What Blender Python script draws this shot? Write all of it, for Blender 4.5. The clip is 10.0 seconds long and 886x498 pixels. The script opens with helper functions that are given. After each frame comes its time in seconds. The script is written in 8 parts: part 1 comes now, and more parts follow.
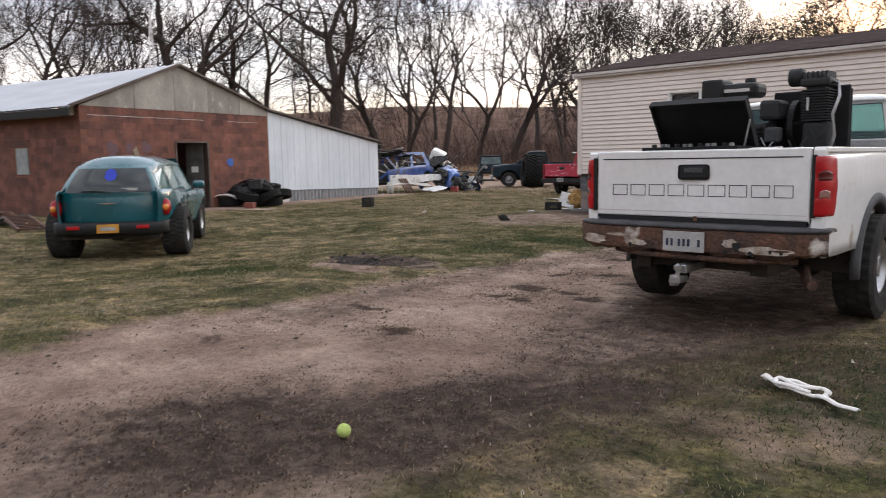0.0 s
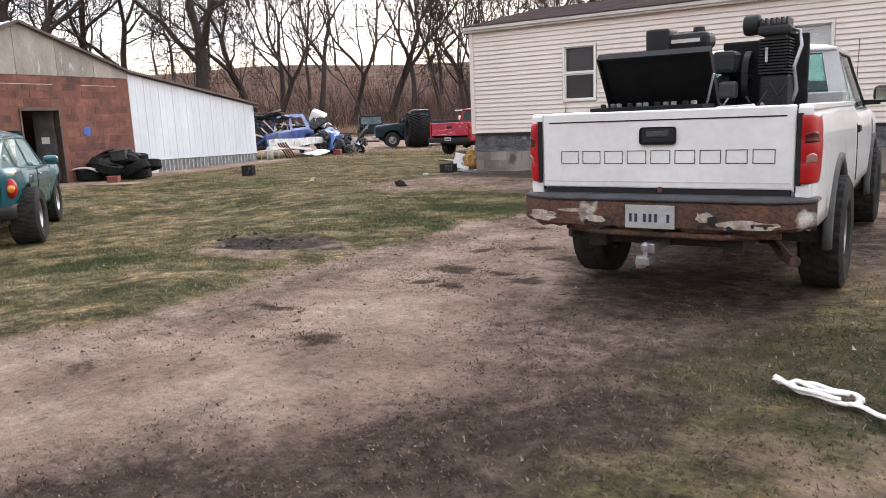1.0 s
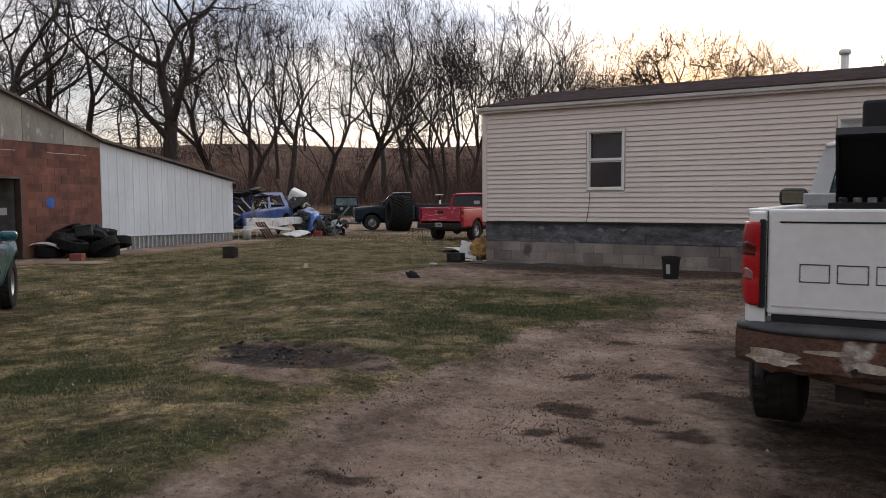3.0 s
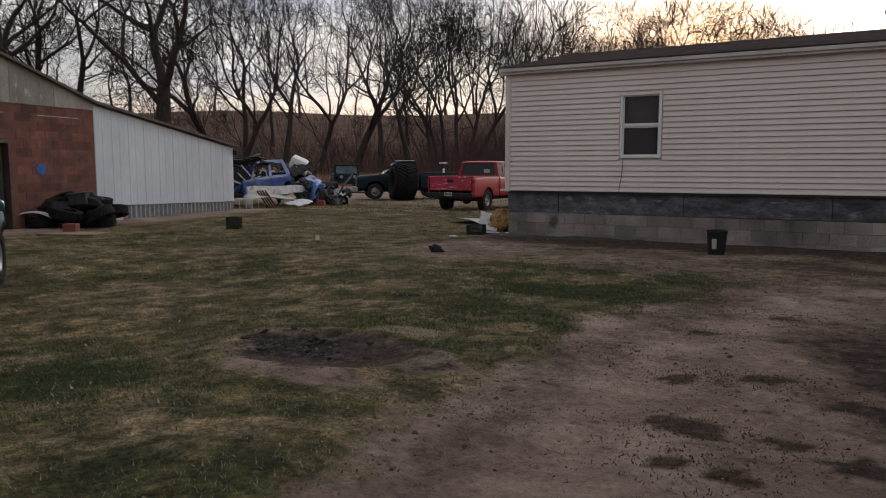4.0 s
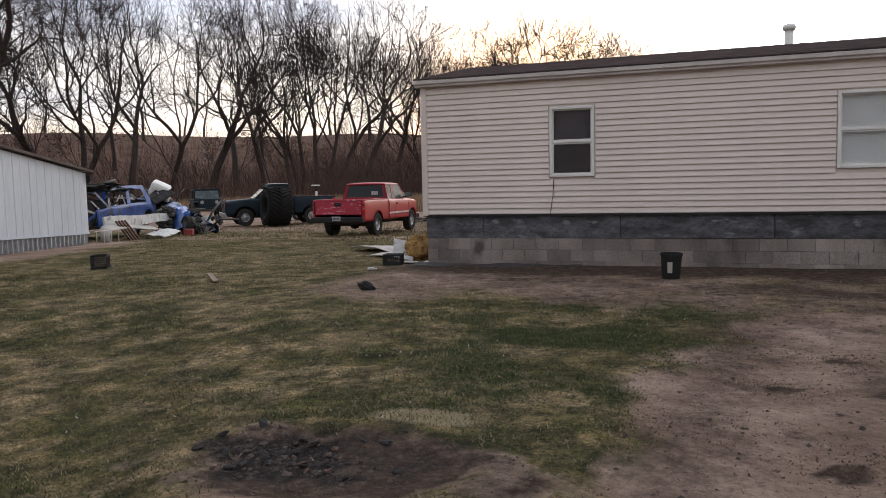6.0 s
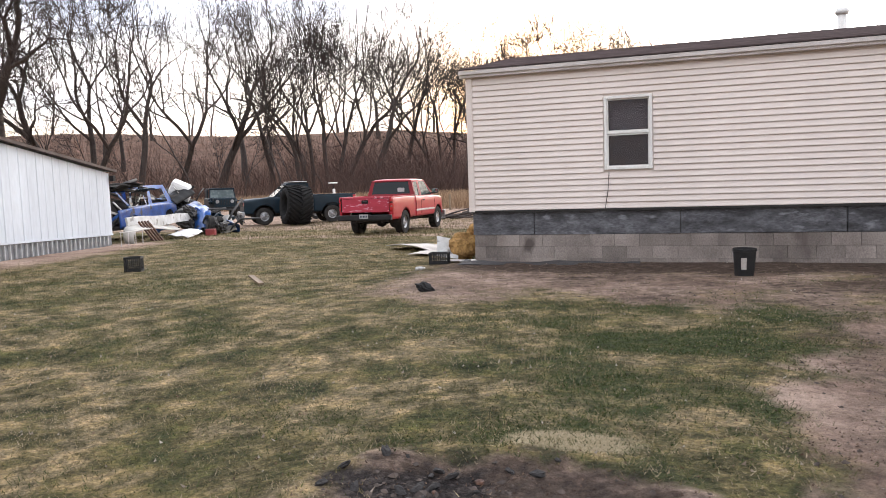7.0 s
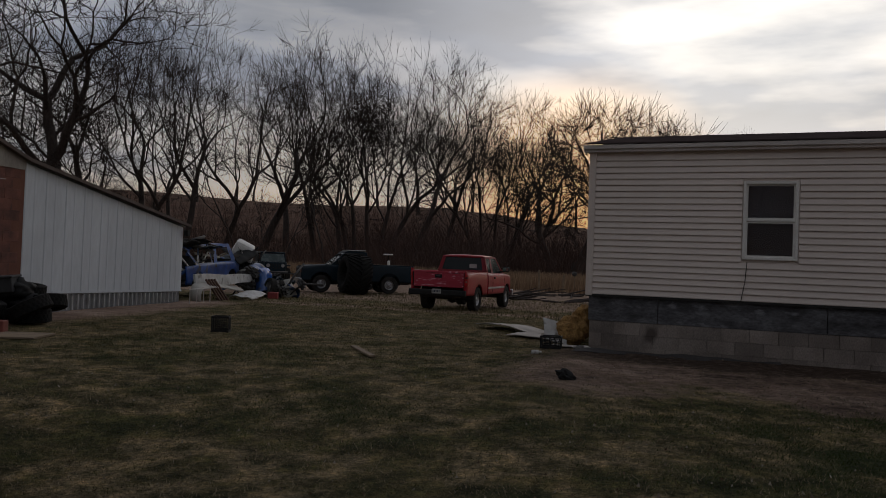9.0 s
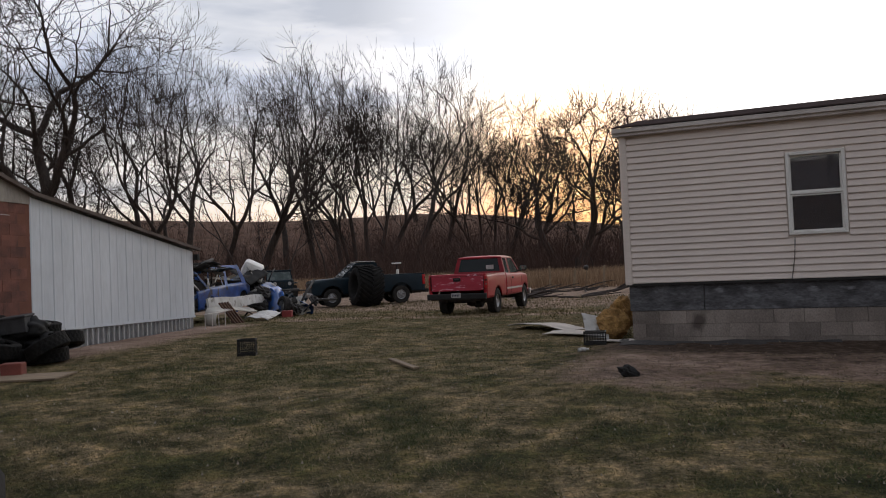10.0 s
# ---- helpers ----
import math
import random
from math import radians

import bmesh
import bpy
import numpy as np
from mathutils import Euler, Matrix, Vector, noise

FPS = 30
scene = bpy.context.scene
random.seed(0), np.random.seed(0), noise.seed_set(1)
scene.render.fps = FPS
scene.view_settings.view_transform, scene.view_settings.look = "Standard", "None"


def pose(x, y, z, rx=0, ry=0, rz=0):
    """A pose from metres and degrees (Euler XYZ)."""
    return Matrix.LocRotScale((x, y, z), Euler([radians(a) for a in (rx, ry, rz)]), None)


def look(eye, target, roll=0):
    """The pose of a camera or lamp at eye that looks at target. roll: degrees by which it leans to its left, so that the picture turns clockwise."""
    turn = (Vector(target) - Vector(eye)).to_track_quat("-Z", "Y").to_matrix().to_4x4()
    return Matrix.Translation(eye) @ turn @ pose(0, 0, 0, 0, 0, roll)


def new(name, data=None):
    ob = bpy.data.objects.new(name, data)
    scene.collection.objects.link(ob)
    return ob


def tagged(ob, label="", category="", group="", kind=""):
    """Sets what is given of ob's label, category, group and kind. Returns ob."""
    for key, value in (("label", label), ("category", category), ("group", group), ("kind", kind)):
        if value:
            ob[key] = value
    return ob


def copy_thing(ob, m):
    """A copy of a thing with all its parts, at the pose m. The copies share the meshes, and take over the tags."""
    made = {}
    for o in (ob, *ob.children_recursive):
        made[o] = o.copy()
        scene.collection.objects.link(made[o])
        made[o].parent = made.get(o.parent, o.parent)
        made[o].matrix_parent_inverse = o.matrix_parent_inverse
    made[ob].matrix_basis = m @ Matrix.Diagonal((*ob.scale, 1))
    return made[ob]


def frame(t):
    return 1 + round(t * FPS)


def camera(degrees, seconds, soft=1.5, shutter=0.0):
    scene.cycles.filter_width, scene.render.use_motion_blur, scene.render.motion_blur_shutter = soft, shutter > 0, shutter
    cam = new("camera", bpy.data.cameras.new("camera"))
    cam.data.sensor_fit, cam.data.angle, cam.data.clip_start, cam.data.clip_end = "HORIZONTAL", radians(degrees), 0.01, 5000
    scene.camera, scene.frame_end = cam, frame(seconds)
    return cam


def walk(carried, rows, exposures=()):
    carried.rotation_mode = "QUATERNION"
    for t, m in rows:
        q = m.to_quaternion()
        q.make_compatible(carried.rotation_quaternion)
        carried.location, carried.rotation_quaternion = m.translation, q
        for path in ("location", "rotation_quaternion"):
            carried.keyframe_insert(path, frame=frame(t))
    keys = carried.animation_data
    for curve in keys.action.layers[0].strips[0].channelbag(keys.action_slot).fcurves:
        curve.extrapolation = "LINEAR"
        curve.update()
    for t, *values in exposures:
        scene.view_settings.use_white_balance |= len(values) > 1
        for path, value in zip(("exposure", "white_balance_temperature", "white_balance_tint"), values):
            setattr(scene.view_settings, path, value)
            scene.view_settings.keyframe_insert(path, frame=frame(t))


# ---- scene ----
cam = camera(61.3, 10.0, soft=0.8, shutter=0.2)
PATH = [
    (0, (10.168, -15.991, 1.261), (8.818, -14.534, 1.028), -0.9),
    (0.5, (9.779, -15.767, 1.294), (8.613, -14.16, 1.051), -3.2),
    (1, (9.295, -15.464, 1.33), (8.202, -13.825, 0.981), -2.4),
    (1.5, (8.894, -15.437, 1.396), (7.825, -13.759, 1.195), -4.2),
    (2, (8.434, -15.138, 1.362), (7.471, -13.393, 1.199), -2.8),
    (2.2, (8.234, -15.013, 1.384), (7.188, -13.315, 1.23), -2.0),
    (3.3, (7.204, -14.351, 1.36), (6.204, -12.624, 1.235), 0.1),
    (3.5, (7.01, -14.229, 1.372), (6.013, -12.499, 1.27), -2.1),
    (4, (6.522, -13.923, 1.345), (5.529, -12.201, 1.131), 0.0),
    (4.5, (6.233, -13.674, 1.386), (5.524, -11.822, 1.131), -1.7),
    (5, (5.72, -13.362, 1.392), (4.965, -11.522, 1.191), -1.1),
    (5.5, (5.254, -13.182, 1.409), (4.543, -11.319, 1.256), -0.9),
    (5.7, (5.06, -13.086, 1.392), (4.411, -11.2, 1.245), -0.6),
    (6.8, (4.075, -12.69, 1.407), (3.399, -10.821, 1.18), -2.7),
    (7, (3.895, -12.642, 1.387), (3.233, -10.763, 1.215), -1.9),
    (7.5, (3.468, -12.532, 1.361), (2.731, -10.685, 1.145), -4.5),
    (8, (2.986, -12.47, 1.309), (2.308, -10.59, 1.239), -1.6),
    (8.5, (2.575, -12.326, 1.304), (1.864, -10.458, 1.377), 1.6),
    (9, (2.262, -12.276, 1.3), (1.529, -10.415, 1.339), 2.2),
    (9.5, (1.92, -12.112, 1.27), (1.222, -10.238, 1.245), 0.0),
    (10, (1.591, -11.949, 1.265), (0.863, -10.087, 1.318), -2.5),
]
walk(cam, [(t, look(e, g, r)) for t, e, g, r in PATH], exposures=[
    (0.0, 0.95), (0.5, 1.55), (1.0, 1.55), (1.5, 1.45), (2.0, 0.35), (2.5, 0.22), (3.5, 0.28), (4.0, -0.2), (4.5, 1.2), (5.0, 1.3), (5.5, -0.3), (6.2, 0.85), (7.0, 1.58), (7.5, -0.2), (8.0, 0.1), (8.5, -1.32), (9.0, -1.5), (9.5, -1.02), (10.0, -0.28)])

# ---- world, sun ----
SUN_AZ = radians(12)      # west of the +y axis
SUN_EL = radians(7)


def make_world():
    w = bpy.data.worlds.new("dusk")
    w.use_nodes = True
    scene.world = w
    nt = w.node_tree
    nt.nodes.clear()
    N, L = nt.nodes.new, nt.links.new
    out, bg = N("ShaderNodeOutputWorld"), N("ShaderNodeBackground")
    sky = N("ShaderNodeTexSky")
    sky.sky_type, sky.sun_disc = "NISHITA", False
    sky.sun_elevation, sky.sun_rotation = SUN_EL, -SUN_AZ
    sky.air_density, sky.dust_density = 1.0, 0.6
    co = N("ShaderNodeTexCoord")
    sep = N("ShaderNodeSeparateXYZ")
    L(co.outputs["Generated"], sep.inputs[0])
    # cloud sheet: stretched noise, brighter around the sunset
    mp = N("ShaderNodeMapping")
    mp.inputs["Scale"].default_value = (1.6, 1.6, 6.0)
    L(co.outputs["Generated"], mp.inputs[0])
    ns = N("ShaderNodeTexNoise")
    ns.inputs["Scale"].default_value, ns.inputs["Detail"].default_value = 1.7, 5.0
    L(mp.outputs[0], ns.inputs["Vector"])
    cover = N("ShaderNodeValToRGB")
    cover.color_ramp.elements[0].position, cover.color_ramp.elements[1].position = 0.35, 0.62
    cover.color_ramp.elements[0].color = (0.72, 0.72, 0.72, 1)
    L(ns.outputs[0], cover.inputs[0])
    # glow by angle from the sunset
    dot = N("ShaderNodeVectorMath")
    dot.operation = "DOT_PRODUCT"
    nrm = N("ShaderNodeVectorMath")
    nrm.operation = "NORMALIZE"
    L(co.outputs["Generated"], nrm.inputs[0])
    L(nrm.outputs[0], dot.inputs[0])
    dot.inputs[1].default_value = (0.0, 0.955, 0.297)
    glow = N("ShaderNodeValToRGB")
    e = glow.color_ramp.elements
    e[0].position, e[0].color = 0.0, (0.66, 0.68, 0.73, 1)
    e[1].position, e[1].color = 1.0, (3.5, 3.4, 3.2, 1)
    m = e.new(0.72)
    m.color = (1.0, 1.04, 1.14, 1)
    m = e.new(0.40)
    m.color = (0.76, 0.78, 0.85, 1)
    m = e.new(0.90)
    m.color = (1.3, 1.3, 1.34, 1)
    m = e.new(0.965)
    m.color = (2.35, 2.28, 2.2, 1)
    L(dot.outputs["Value"], glow.inputs[0])
    # warm band low over the ridge
    low = N("ShaderNodeValToRGB")
    e = low.color_ramp.elements
    e[0].position, e[0].color = 0.02, (1.20, 0.80, 0.50, 1)
    e[1].position, e[1].color = 0.26, (1.05, 1.05, 1.06, 1)
    m = e.new(0.10)
    m.color = (1.2, 1.08, 0.93, 1)
    L(sep.outputs[2], low.inputs[0])
    mul = N("ShaderNodeMixRGB")
    mul.blend_type = "MULTIPLY"
    mul.inputs[0].default_value = 1.0
    L(glow.outputs[0], mul.inputs[1])
    L(low.outputs[0], mul.inputs[2])
    # sunset itself: a small orange glow on the ridge
    dt2 = N("ShaderNodeVectorMath")
    dt2.operation = "DOT_PRODUCT"
    L(nrm.outputs[0], dt2.inputs[0])
    dt2.inputs[1].default_value = (-0.20, 0.98, 0.05)
    red = N("ShaderNodeValToRGB")
    e = red.color_ramp.elements
    e[0].position, e[0].color = 0.978, (1, 1, 1, 1)
    e[1].position, e[1].color = 0.9995, (1.25, 0.85, 0.50, 1)
    L(dt2.outputs["Value"], red.inputs[0])
    mr = N("ShaderNodeMixRGB")
    mr.blend_type, mr.inputs[0].default_value = "MULTIPLY", 1.0
    L(mul.outputs[0], mr.inputs[1])
    L(red.outputs[0], mr.inputs[2])
    mul = mr
    # streaky cloud shading
    mp2 = N("ShaderNodeMapping")
    mp2.inputs["Scale"].default_value = (2.0, 2.0, 9.0)
    mp2.inputs["Rotation"].default_value = (0.0, 0.12, 0.0)
    L(co.outputs["Generated"], mp2.inputs[0])
    n2 = N("ShaderNodeTexNoise")
    n2.inputs["Scale"].default_value, n2.inputs["Detail"].default_value = 1.5, 6.0
    L(mp2.outputs[0], n2.inputs["Vector"])
    shade = N("ShaderNodeValToRGB")
    shade.color_ramp.elements[0].position, shade.color_ramp.elements[0].color = 0.38, (0.60, 0.63, 0.70, 1)
    shade.color_ramp.elements[1].position, shade.color_ramp.elements[1].color = 0.58, (1.15, 1.12, 1.10, 1)
    L(n2.outputs[0], shade.inputs[0])
    streak = N("ShaderNodeMixRGB")
    streak.blend_type, streak.inputs[0].default_value = "MULTIPLY", 1.0
    L(mul.outputs[0], streak.inputs[1])
    L(shade.outputs[0], streak.inputs[2])
    amp = N("ShaderNodeMixRGB")
    amp.blend_type = "MULTIPLY"
    amp.inputs[0].default_value = 1.0
    amp.inputs[2].default_value = (10, 10, 10, 1)
    L(streak.outputs[0], amp.inputs[1])
    mix = N("ShaderNodeMixRGB")
    L(cover.outputs[0], mix.inputs[0])
    L(sky.outputs[0], mix.inputs[1])
    L(amp.outputs[0], mix.inputs[2])
    L(mix.outputs[0], bg.inputs[0])
    bg.inputs[1].default_value = 0.10
    L(bg.outputs[0], out.inputs[0])


make_world()
sun = new("sun", bpy.data.lights.new("sun", "SUN"))
sun.data.energy, sun.data.angle, sun.data.color = 0.35, radians(12), (1.0, 0.72, 0.48)
sun.matrix_world = look((0, 0, 30), (math.sin(SUN_AZ) * 30, -math.cos(SUN_AZ) * 30, 30 - math.tan(SUN_EL + 0.06) * 30))

# ---- materials ----
def mat(name, c1, c2=None, rough=0.6, metal=0.0, scale=6.0, bump=0.0, bscale=60.0, fine=0.12, spec=0.5, coat=0.0, per="", stretch=(1, 1, 1), spots=None, seed=0.0):
    """Two-scale noise colour between c1 and c2, fine grain, optional bump, per-piece variation and stain spots (colour, threshold, scale)."""
    m = bpy.data.materials.new(name)
    m.use_nodes = True
    nt = m.node_tree
    N, L = nt.nodes.new, nt.links.new
    b = nt.nodes["Principled BSDF"]
    b.inputs["Roughness"].default_value, b.inputs["Metallic"].default_value = rough, metal
    b.inputs["Specular IOR Level"].default_value = spec
    b.inputs["Coat Weight"].default_value = coat
    b.inputs["Coat Roughness"].default_value = 0.08
    c2 = c2 or tuple(v * 0.75 for v in c1)
    co = N("ShaderNodeTexCoord")
    mp = N("ShaderNodeMapping")
    mp.inputs["Scale"].default_value = stretch
    mp.inputs["Location"].default_value = (seed, seed * 0.7, seed * 1.3)
    if per == "object":      # stains run on from piece to piece
        L(N("ShaderNodeNewGeometry").outputs["Position"], mp.inputs[0])
    else:
        L(co.outputs["Object"], mp.inputs[0])
    n1 = N("ShaderNodeTexNoise")
    n1.inputs["Scale"].default_value, n1.inputs["Detail"].default_value = scale, 6
    L(mp.outputs[0], n1.inputs["Vector"])
    rp = N("ShaderNodeValToRGB")
    rp.color_ramp.elements[0].position, rp.color_ramp.elements[1].position = 0.35, 0.65
    rp.color_ramp.elements[0].color, rp.color_ramp.elements[1].color = (*c2, 1), (*c1, 1)
    L(n1.outputs[0], rp.inputs[0])
    n2 = N("ShaderNodeTexNoise")
    n2.inputs["Scale"].default_value, n2.inputs["Detail"].default_value = bscale, 4
    L(mp.outputs[0], n2.inputs["Vector"])
    g = N("ShaderNodeMapRange")
    g.inputs[1].default_value, g.inputs[2].default_value = 0.3, 0.7
    g.inputs[3].default_value, g.inputs[4].default_value = 1 - fine, 1 + fine
    L(n2.outputs[0], g.inputs[0])
    mul = N("ShaderNodeMixRGB")
    mul.blend_type, mul.inputs[0].default_value = "MULTIPLY", 1.0
    L(rp.outputs[0], mul.inputs[1])
    L(g.outputs[0], mul.inputs[2])
    col = mul.outputs[0]
    if per:
        if per == "object":
            src = N("ShaderNodeObjectInfo").outputs["Random"]
        else:
            src = N("ShaderNodeNewGeometry").outputs["Random Per Island"]
        pr = N("ShaderNodeMapRange")
        pr.inputs[3].default_value, pr.inputs[4].default_value = 0.74, 1.24
        L(src, pr.inputs[0])
        mu = N("ShaderNodeMixRGB")
        mu.blend_type, mu.inputs[0].default_value = "MULTIPLY", 1.0
        L(col, mu.inputs[1])
        L(pr.outputs[0], mu.inputs[2])
        col = mu.outputs[0]
    if spots:
        sc, th, ss = spots
        n3 = N("ShaderNodeTexNoise")
        n3.inputs["Scale"].default_value, n3.inputs["Detail"].default_value = ss, 8
        L(mp.outputs[0], n3.inputs["Vector"])
        r3 = N("ShaderNodeValToRGB")
        r3.color_ramp.elements[0].position, r3.color_ramp.elements[1].position = th, min(th + 0.08, 1)
        L(n3.outputs[0], r3.inputs[0])
        mx = N("ShaderNodeMixRGB")
        L(r3.outputs[0], mx.inputs[0])
        L(col, mx.inputs[1])
        mx.inputs[2].default_value = (*sc, 1)
        col = mx.outputs[0]
    L(col, b.inputs["Base Color"])
    rr = N("ShaderNodeMapRange")
    rr.inputs[3].default_value, rr.inputs[4].default_value = max(rough - 0.08, 0.02), min(rough + 0.12, 1)
    L(n1.outputs[0], rr.inputs[0])
    L(rr.outputs[0], b.inputs["Roughness"])
    if bump:
        bp = N("ShaderNodeBump")
        bp.inputs["Strength"].default_value, bp.inputs["Distance"].default_value = bump, 0.02
        L(n2.outputs[0], bp.inputs["Height"])
        L(bp.outputs[0], b.inputs["Normal"])
    return m


def glass(name, tint, rough=0.02, alpha=0.35):
    """Tinted glass: part clear, part glossy."""
    m = bpy.data.materials.new(name)
    m.use_nodes = True
    b = m.node_tree.nodes["Principled BSDF"]
    b.inputs["Base Color"].default_value = (*tint, 1)
    b.inputs["Roughness"].default_value = rough
    b.inputs["IOR"].default_value = 1.5
    b.inputs["Transmission Weight"].default_value = alpha
    return m


SIDING = mat("cream_vinyl", (0.72, 0.632, 0.575), (0.65, 0.567, 0.512), 0.5, scale=1.2, bscale=25, fine=0.04, stretch=(0.6, 1, 3))
WHITE_TRIM = mat("white_trim", (0.78, 0.77, 0.74), (0.68, 0.66, 0.62), 0.45, scale=3)
ROOF_EDGE = mat("roof_shingle", (0.080, 0.062, 0.060), (0.050, 0.039, 0.037), 1.0, scale=3, spec=0.0, bump=0.4, bscale=40)
FASCIA = mat("fascia", (0.60, 0.55, 0.525), (0.48, 0.44, 0.415), 0.5, scale=2)
FOAM = mat("grey_board", (0.135, 0.135, 0.145), (0.045, 0.043, 0.046), 0.85, scale=3.5, bump=0.5, bscale=26, per="object", fine=0.35, stretch=(0.7, 1, 1.6), spots=((0.20, 0.20, 0.215), 0.60, 4.5))
BLOCK = mat("concrete_block", (0.31, 0.265, 0.235), (0.155, 0.128, 0.112), 0.9, scale=1.3, bump=0.5, bscale=60, per="object", fine=0.22, stretch=(1, 1, 0.6), spots=((0.10, 0.08, 0.07), 0.63, 1.6))
MORTAR = mat("mortar", (0.31, 0.275, 0.245), None, 0.95, scale=5, bump=0.4)
BRICK = mat("red_tile_block", (0.215, 0.088, 0.062), (0.105, 0.046, 0.036), 0.85, scale=3, bump=0.3, bscale=50, per="object", fine=0.15)
BRICK_WALL = mat("red_wall_core", (0.20, 0.085, 0.055), (0.15, 0.06, 0.04), 0.9, scale=3, bump=0.3)
SHED_WHITE = mat("white_steel", (0.66, 0.70, 0.74), (0.56, 0.60, 0.64), 0.4, scale=1.4, bscale=12, fine=0.06, stretch=(1, 1, 0.25), spots=((0.40, 0.38, 0.34), 0.72, 3))
GABLE = mat("weathered_plywood", (0.34, 0.31, 0.27), (0.23, 0.205, 0.18), 0.85, scale=1.8, bump=0.3, bscale=22, per="object", stretch=(1, 1, 0.4), spots=((0.45, 0.43, 0.40), 0.62, 6))
SHED_ROOF = mat("galvanised_roof", (0.50, 0.51, 0.53), (0.40, 0.41, 0.43), 0.45, metal=0.35, scale=1.5, stretch=(1, 0.3, 1))
TAR = mat("tar_edge", (0.025, 0.024, 0.023), None, 0.9)
DARK_IN = mat("dark_interior", (0.03, 0.028, 0.026), None, 0.9)
ROAD_TYRE = mat("dusty_tyre", (0.024, 0.023, 0.022), (0.042, 0.039, 0.036), 0.9, scale=9, bump=0.2, bscale=50, spec=0.15)
RUBBER = mat("tyre_rubber", (0.009, 0.009, 0.009), (0.016, 0.015, 0.014), 0.85, scale=9, bump=0.25, bscale=50, spec=0.2)
BLACK_PLASTIC = mat("black_plastic", (0.012, 0.012, 0.0125), (0.018, 0.018, 0.018), 0.6, scale=8, spec=0.3)
WORN_BLACK = mat("worn_black_trim", (0.06, 0.06, 0.062), (0.035, 0.035, 0.037), 0.7, scale=7, fine=0.25)
STEEL = mat("dull_steel", (0.45, 0.45, 0.46), (0.32, 0.32, 0.33), 0.38, metal=0.9, scale=8)
CHROME = mat("chrome", (0.75, 0.75, 0.76), (0.6, 0.6, 0.62), 0.12, metal=1.0, scale=4)
BARK = mat("bark", (0.072, 0.056, 0.048), (0.036, 0.028, 0.025), 0.95, scale=4, bump=0.6, bscale=30, stretch=(3, 3, 0.5))
TWIG = mat("twigs", (0.042, 0.028, 0.022), (0.024, 0.017, 0.014), 0.95, scale=2)
GLASS_DARK = glass("dark_glass", (0.03, 0.035, 0.035), alpha=0.0)
GLASS_CAR = glass("car_glass", (0.35, 0.55, 0.50), alpha=0.9)
GLASS_HOUSE = glass("house_glass", (0.75, 0.75, 0.8), alpha=0.97)
GLASS_CLEAR = glass("clear_house_glass", (0.96, 0.97, 0.97), alpha=1.0)

# ---- mesh tools ----
def mesh(name, bm, material, smooth=False):
    me = bpy.data.meshes.new(name)
    bm.to_mesh(me)
    bm.free()
    for m in (material if isinstance(material, (list, tuple)) else (material,)):
        me.materials.append(m)
    if smooth:
        me.polygons.foreach_set("use_smooth", [True] * len(me.polygons))
    return me


def part(name, bm, material, parent=None, label="", smooth=False):
    ob = new(name, mesh(name, bm, material, smooth))
    ob.parent = parent
    if label:
        ob["label"] = label
    return ob


def thing(name, m, label, category, group="", kind=""):
    ob = new(name)
    ob.matrix_world = m
    return tagged(ob, label, category, group, kind)


def box(bm, x0, x1, y0, y1, z0, z1, bev=0.0, m=None):
    """Adds a box, bevelled if asked, moved by m."""
    v = bmesh.ops.create_cube(bm, size=1)["verts"]
    for p in v:
        p.co = Vector((x0 + (p.co.x + 0.5) * (x1 - x0), y0 + (p.co.y + 0.5) * (y1 - y0), z0 + (p.co.z + 0.5) * (z1 - z0)))
    if bev:
        es = list({e for p in v for e in p.link_edges})
        r = bmesh.ops.bevel(bm, geom=es, offset=bev, segments=2, affect="EDGES", profile=0.5)
        v = list({p for f in r["faces"] for p in f.verts} | {p for p in v if p.is_valid})
    if m is not None:
        bmesh.ops.transform(bm, matrix=m, verts=v)
    return bm


def boxes(*rows, bev=0.0):
    bm = bmesh.new()
    for r in rows:
        box(bm, *r, bev=bev)
    return bm


def tube(bm, pts, radii, sides=8, caps=True):
    """A tapered tube along points."""
    rings = []
    pts = [Vector(p) for p in pts]
    for i, p in enumerate(pts):
        a = pts[max(i - 1, 0)]
        b = pts[min(i + 1, len(pts) - 1)]
        q = (b - a).normalized().to_track_quat("Z", "Y")
        r = radii[i] if isinstance(radii, (list, tuple)) else radii
        rings.append([bm.verts.new(p + q @ Vector((r * math.cos(k * math.tau / sides), r * math.sin(k * math.tau / sides), 0))) for k in range(sides)])
    for a, b in zip(rings, rings[1:]):
        for k in range(sides):
            bm.faces.new((a[k], a[(k + 1) % sides], b[(k + 1) % sides], b[k]))
    if caps and len(rings) > 1:
        bm.faces.new(rings[0][::-1])
        bm.faces.new(rings[-1])
    return bm


def lathe(bm, prof, n=28, axis="x", m=None):
    """Turns a profile of (radius, along) round an axis."""
    rings = []
    for r, a in prof:
        ring = []
        for k in range(n):
            c, s = r * math.cos(k * math.tau / n), r * math.sin(k * math.tau / n)
            co = Vector((a, c, s)) if axis == "x" else Vector((c, s, a))
            ring.append(bm.verts.new(m @ co if m is not None else co))
        rings.append(ring)
    for a, b in zip(rings, rings[1:]):
        for k in range(n):
            bm.faces.new((a[k], a[(k + 1) % n], b[(k + 1) % n], b[k]))
    return bm


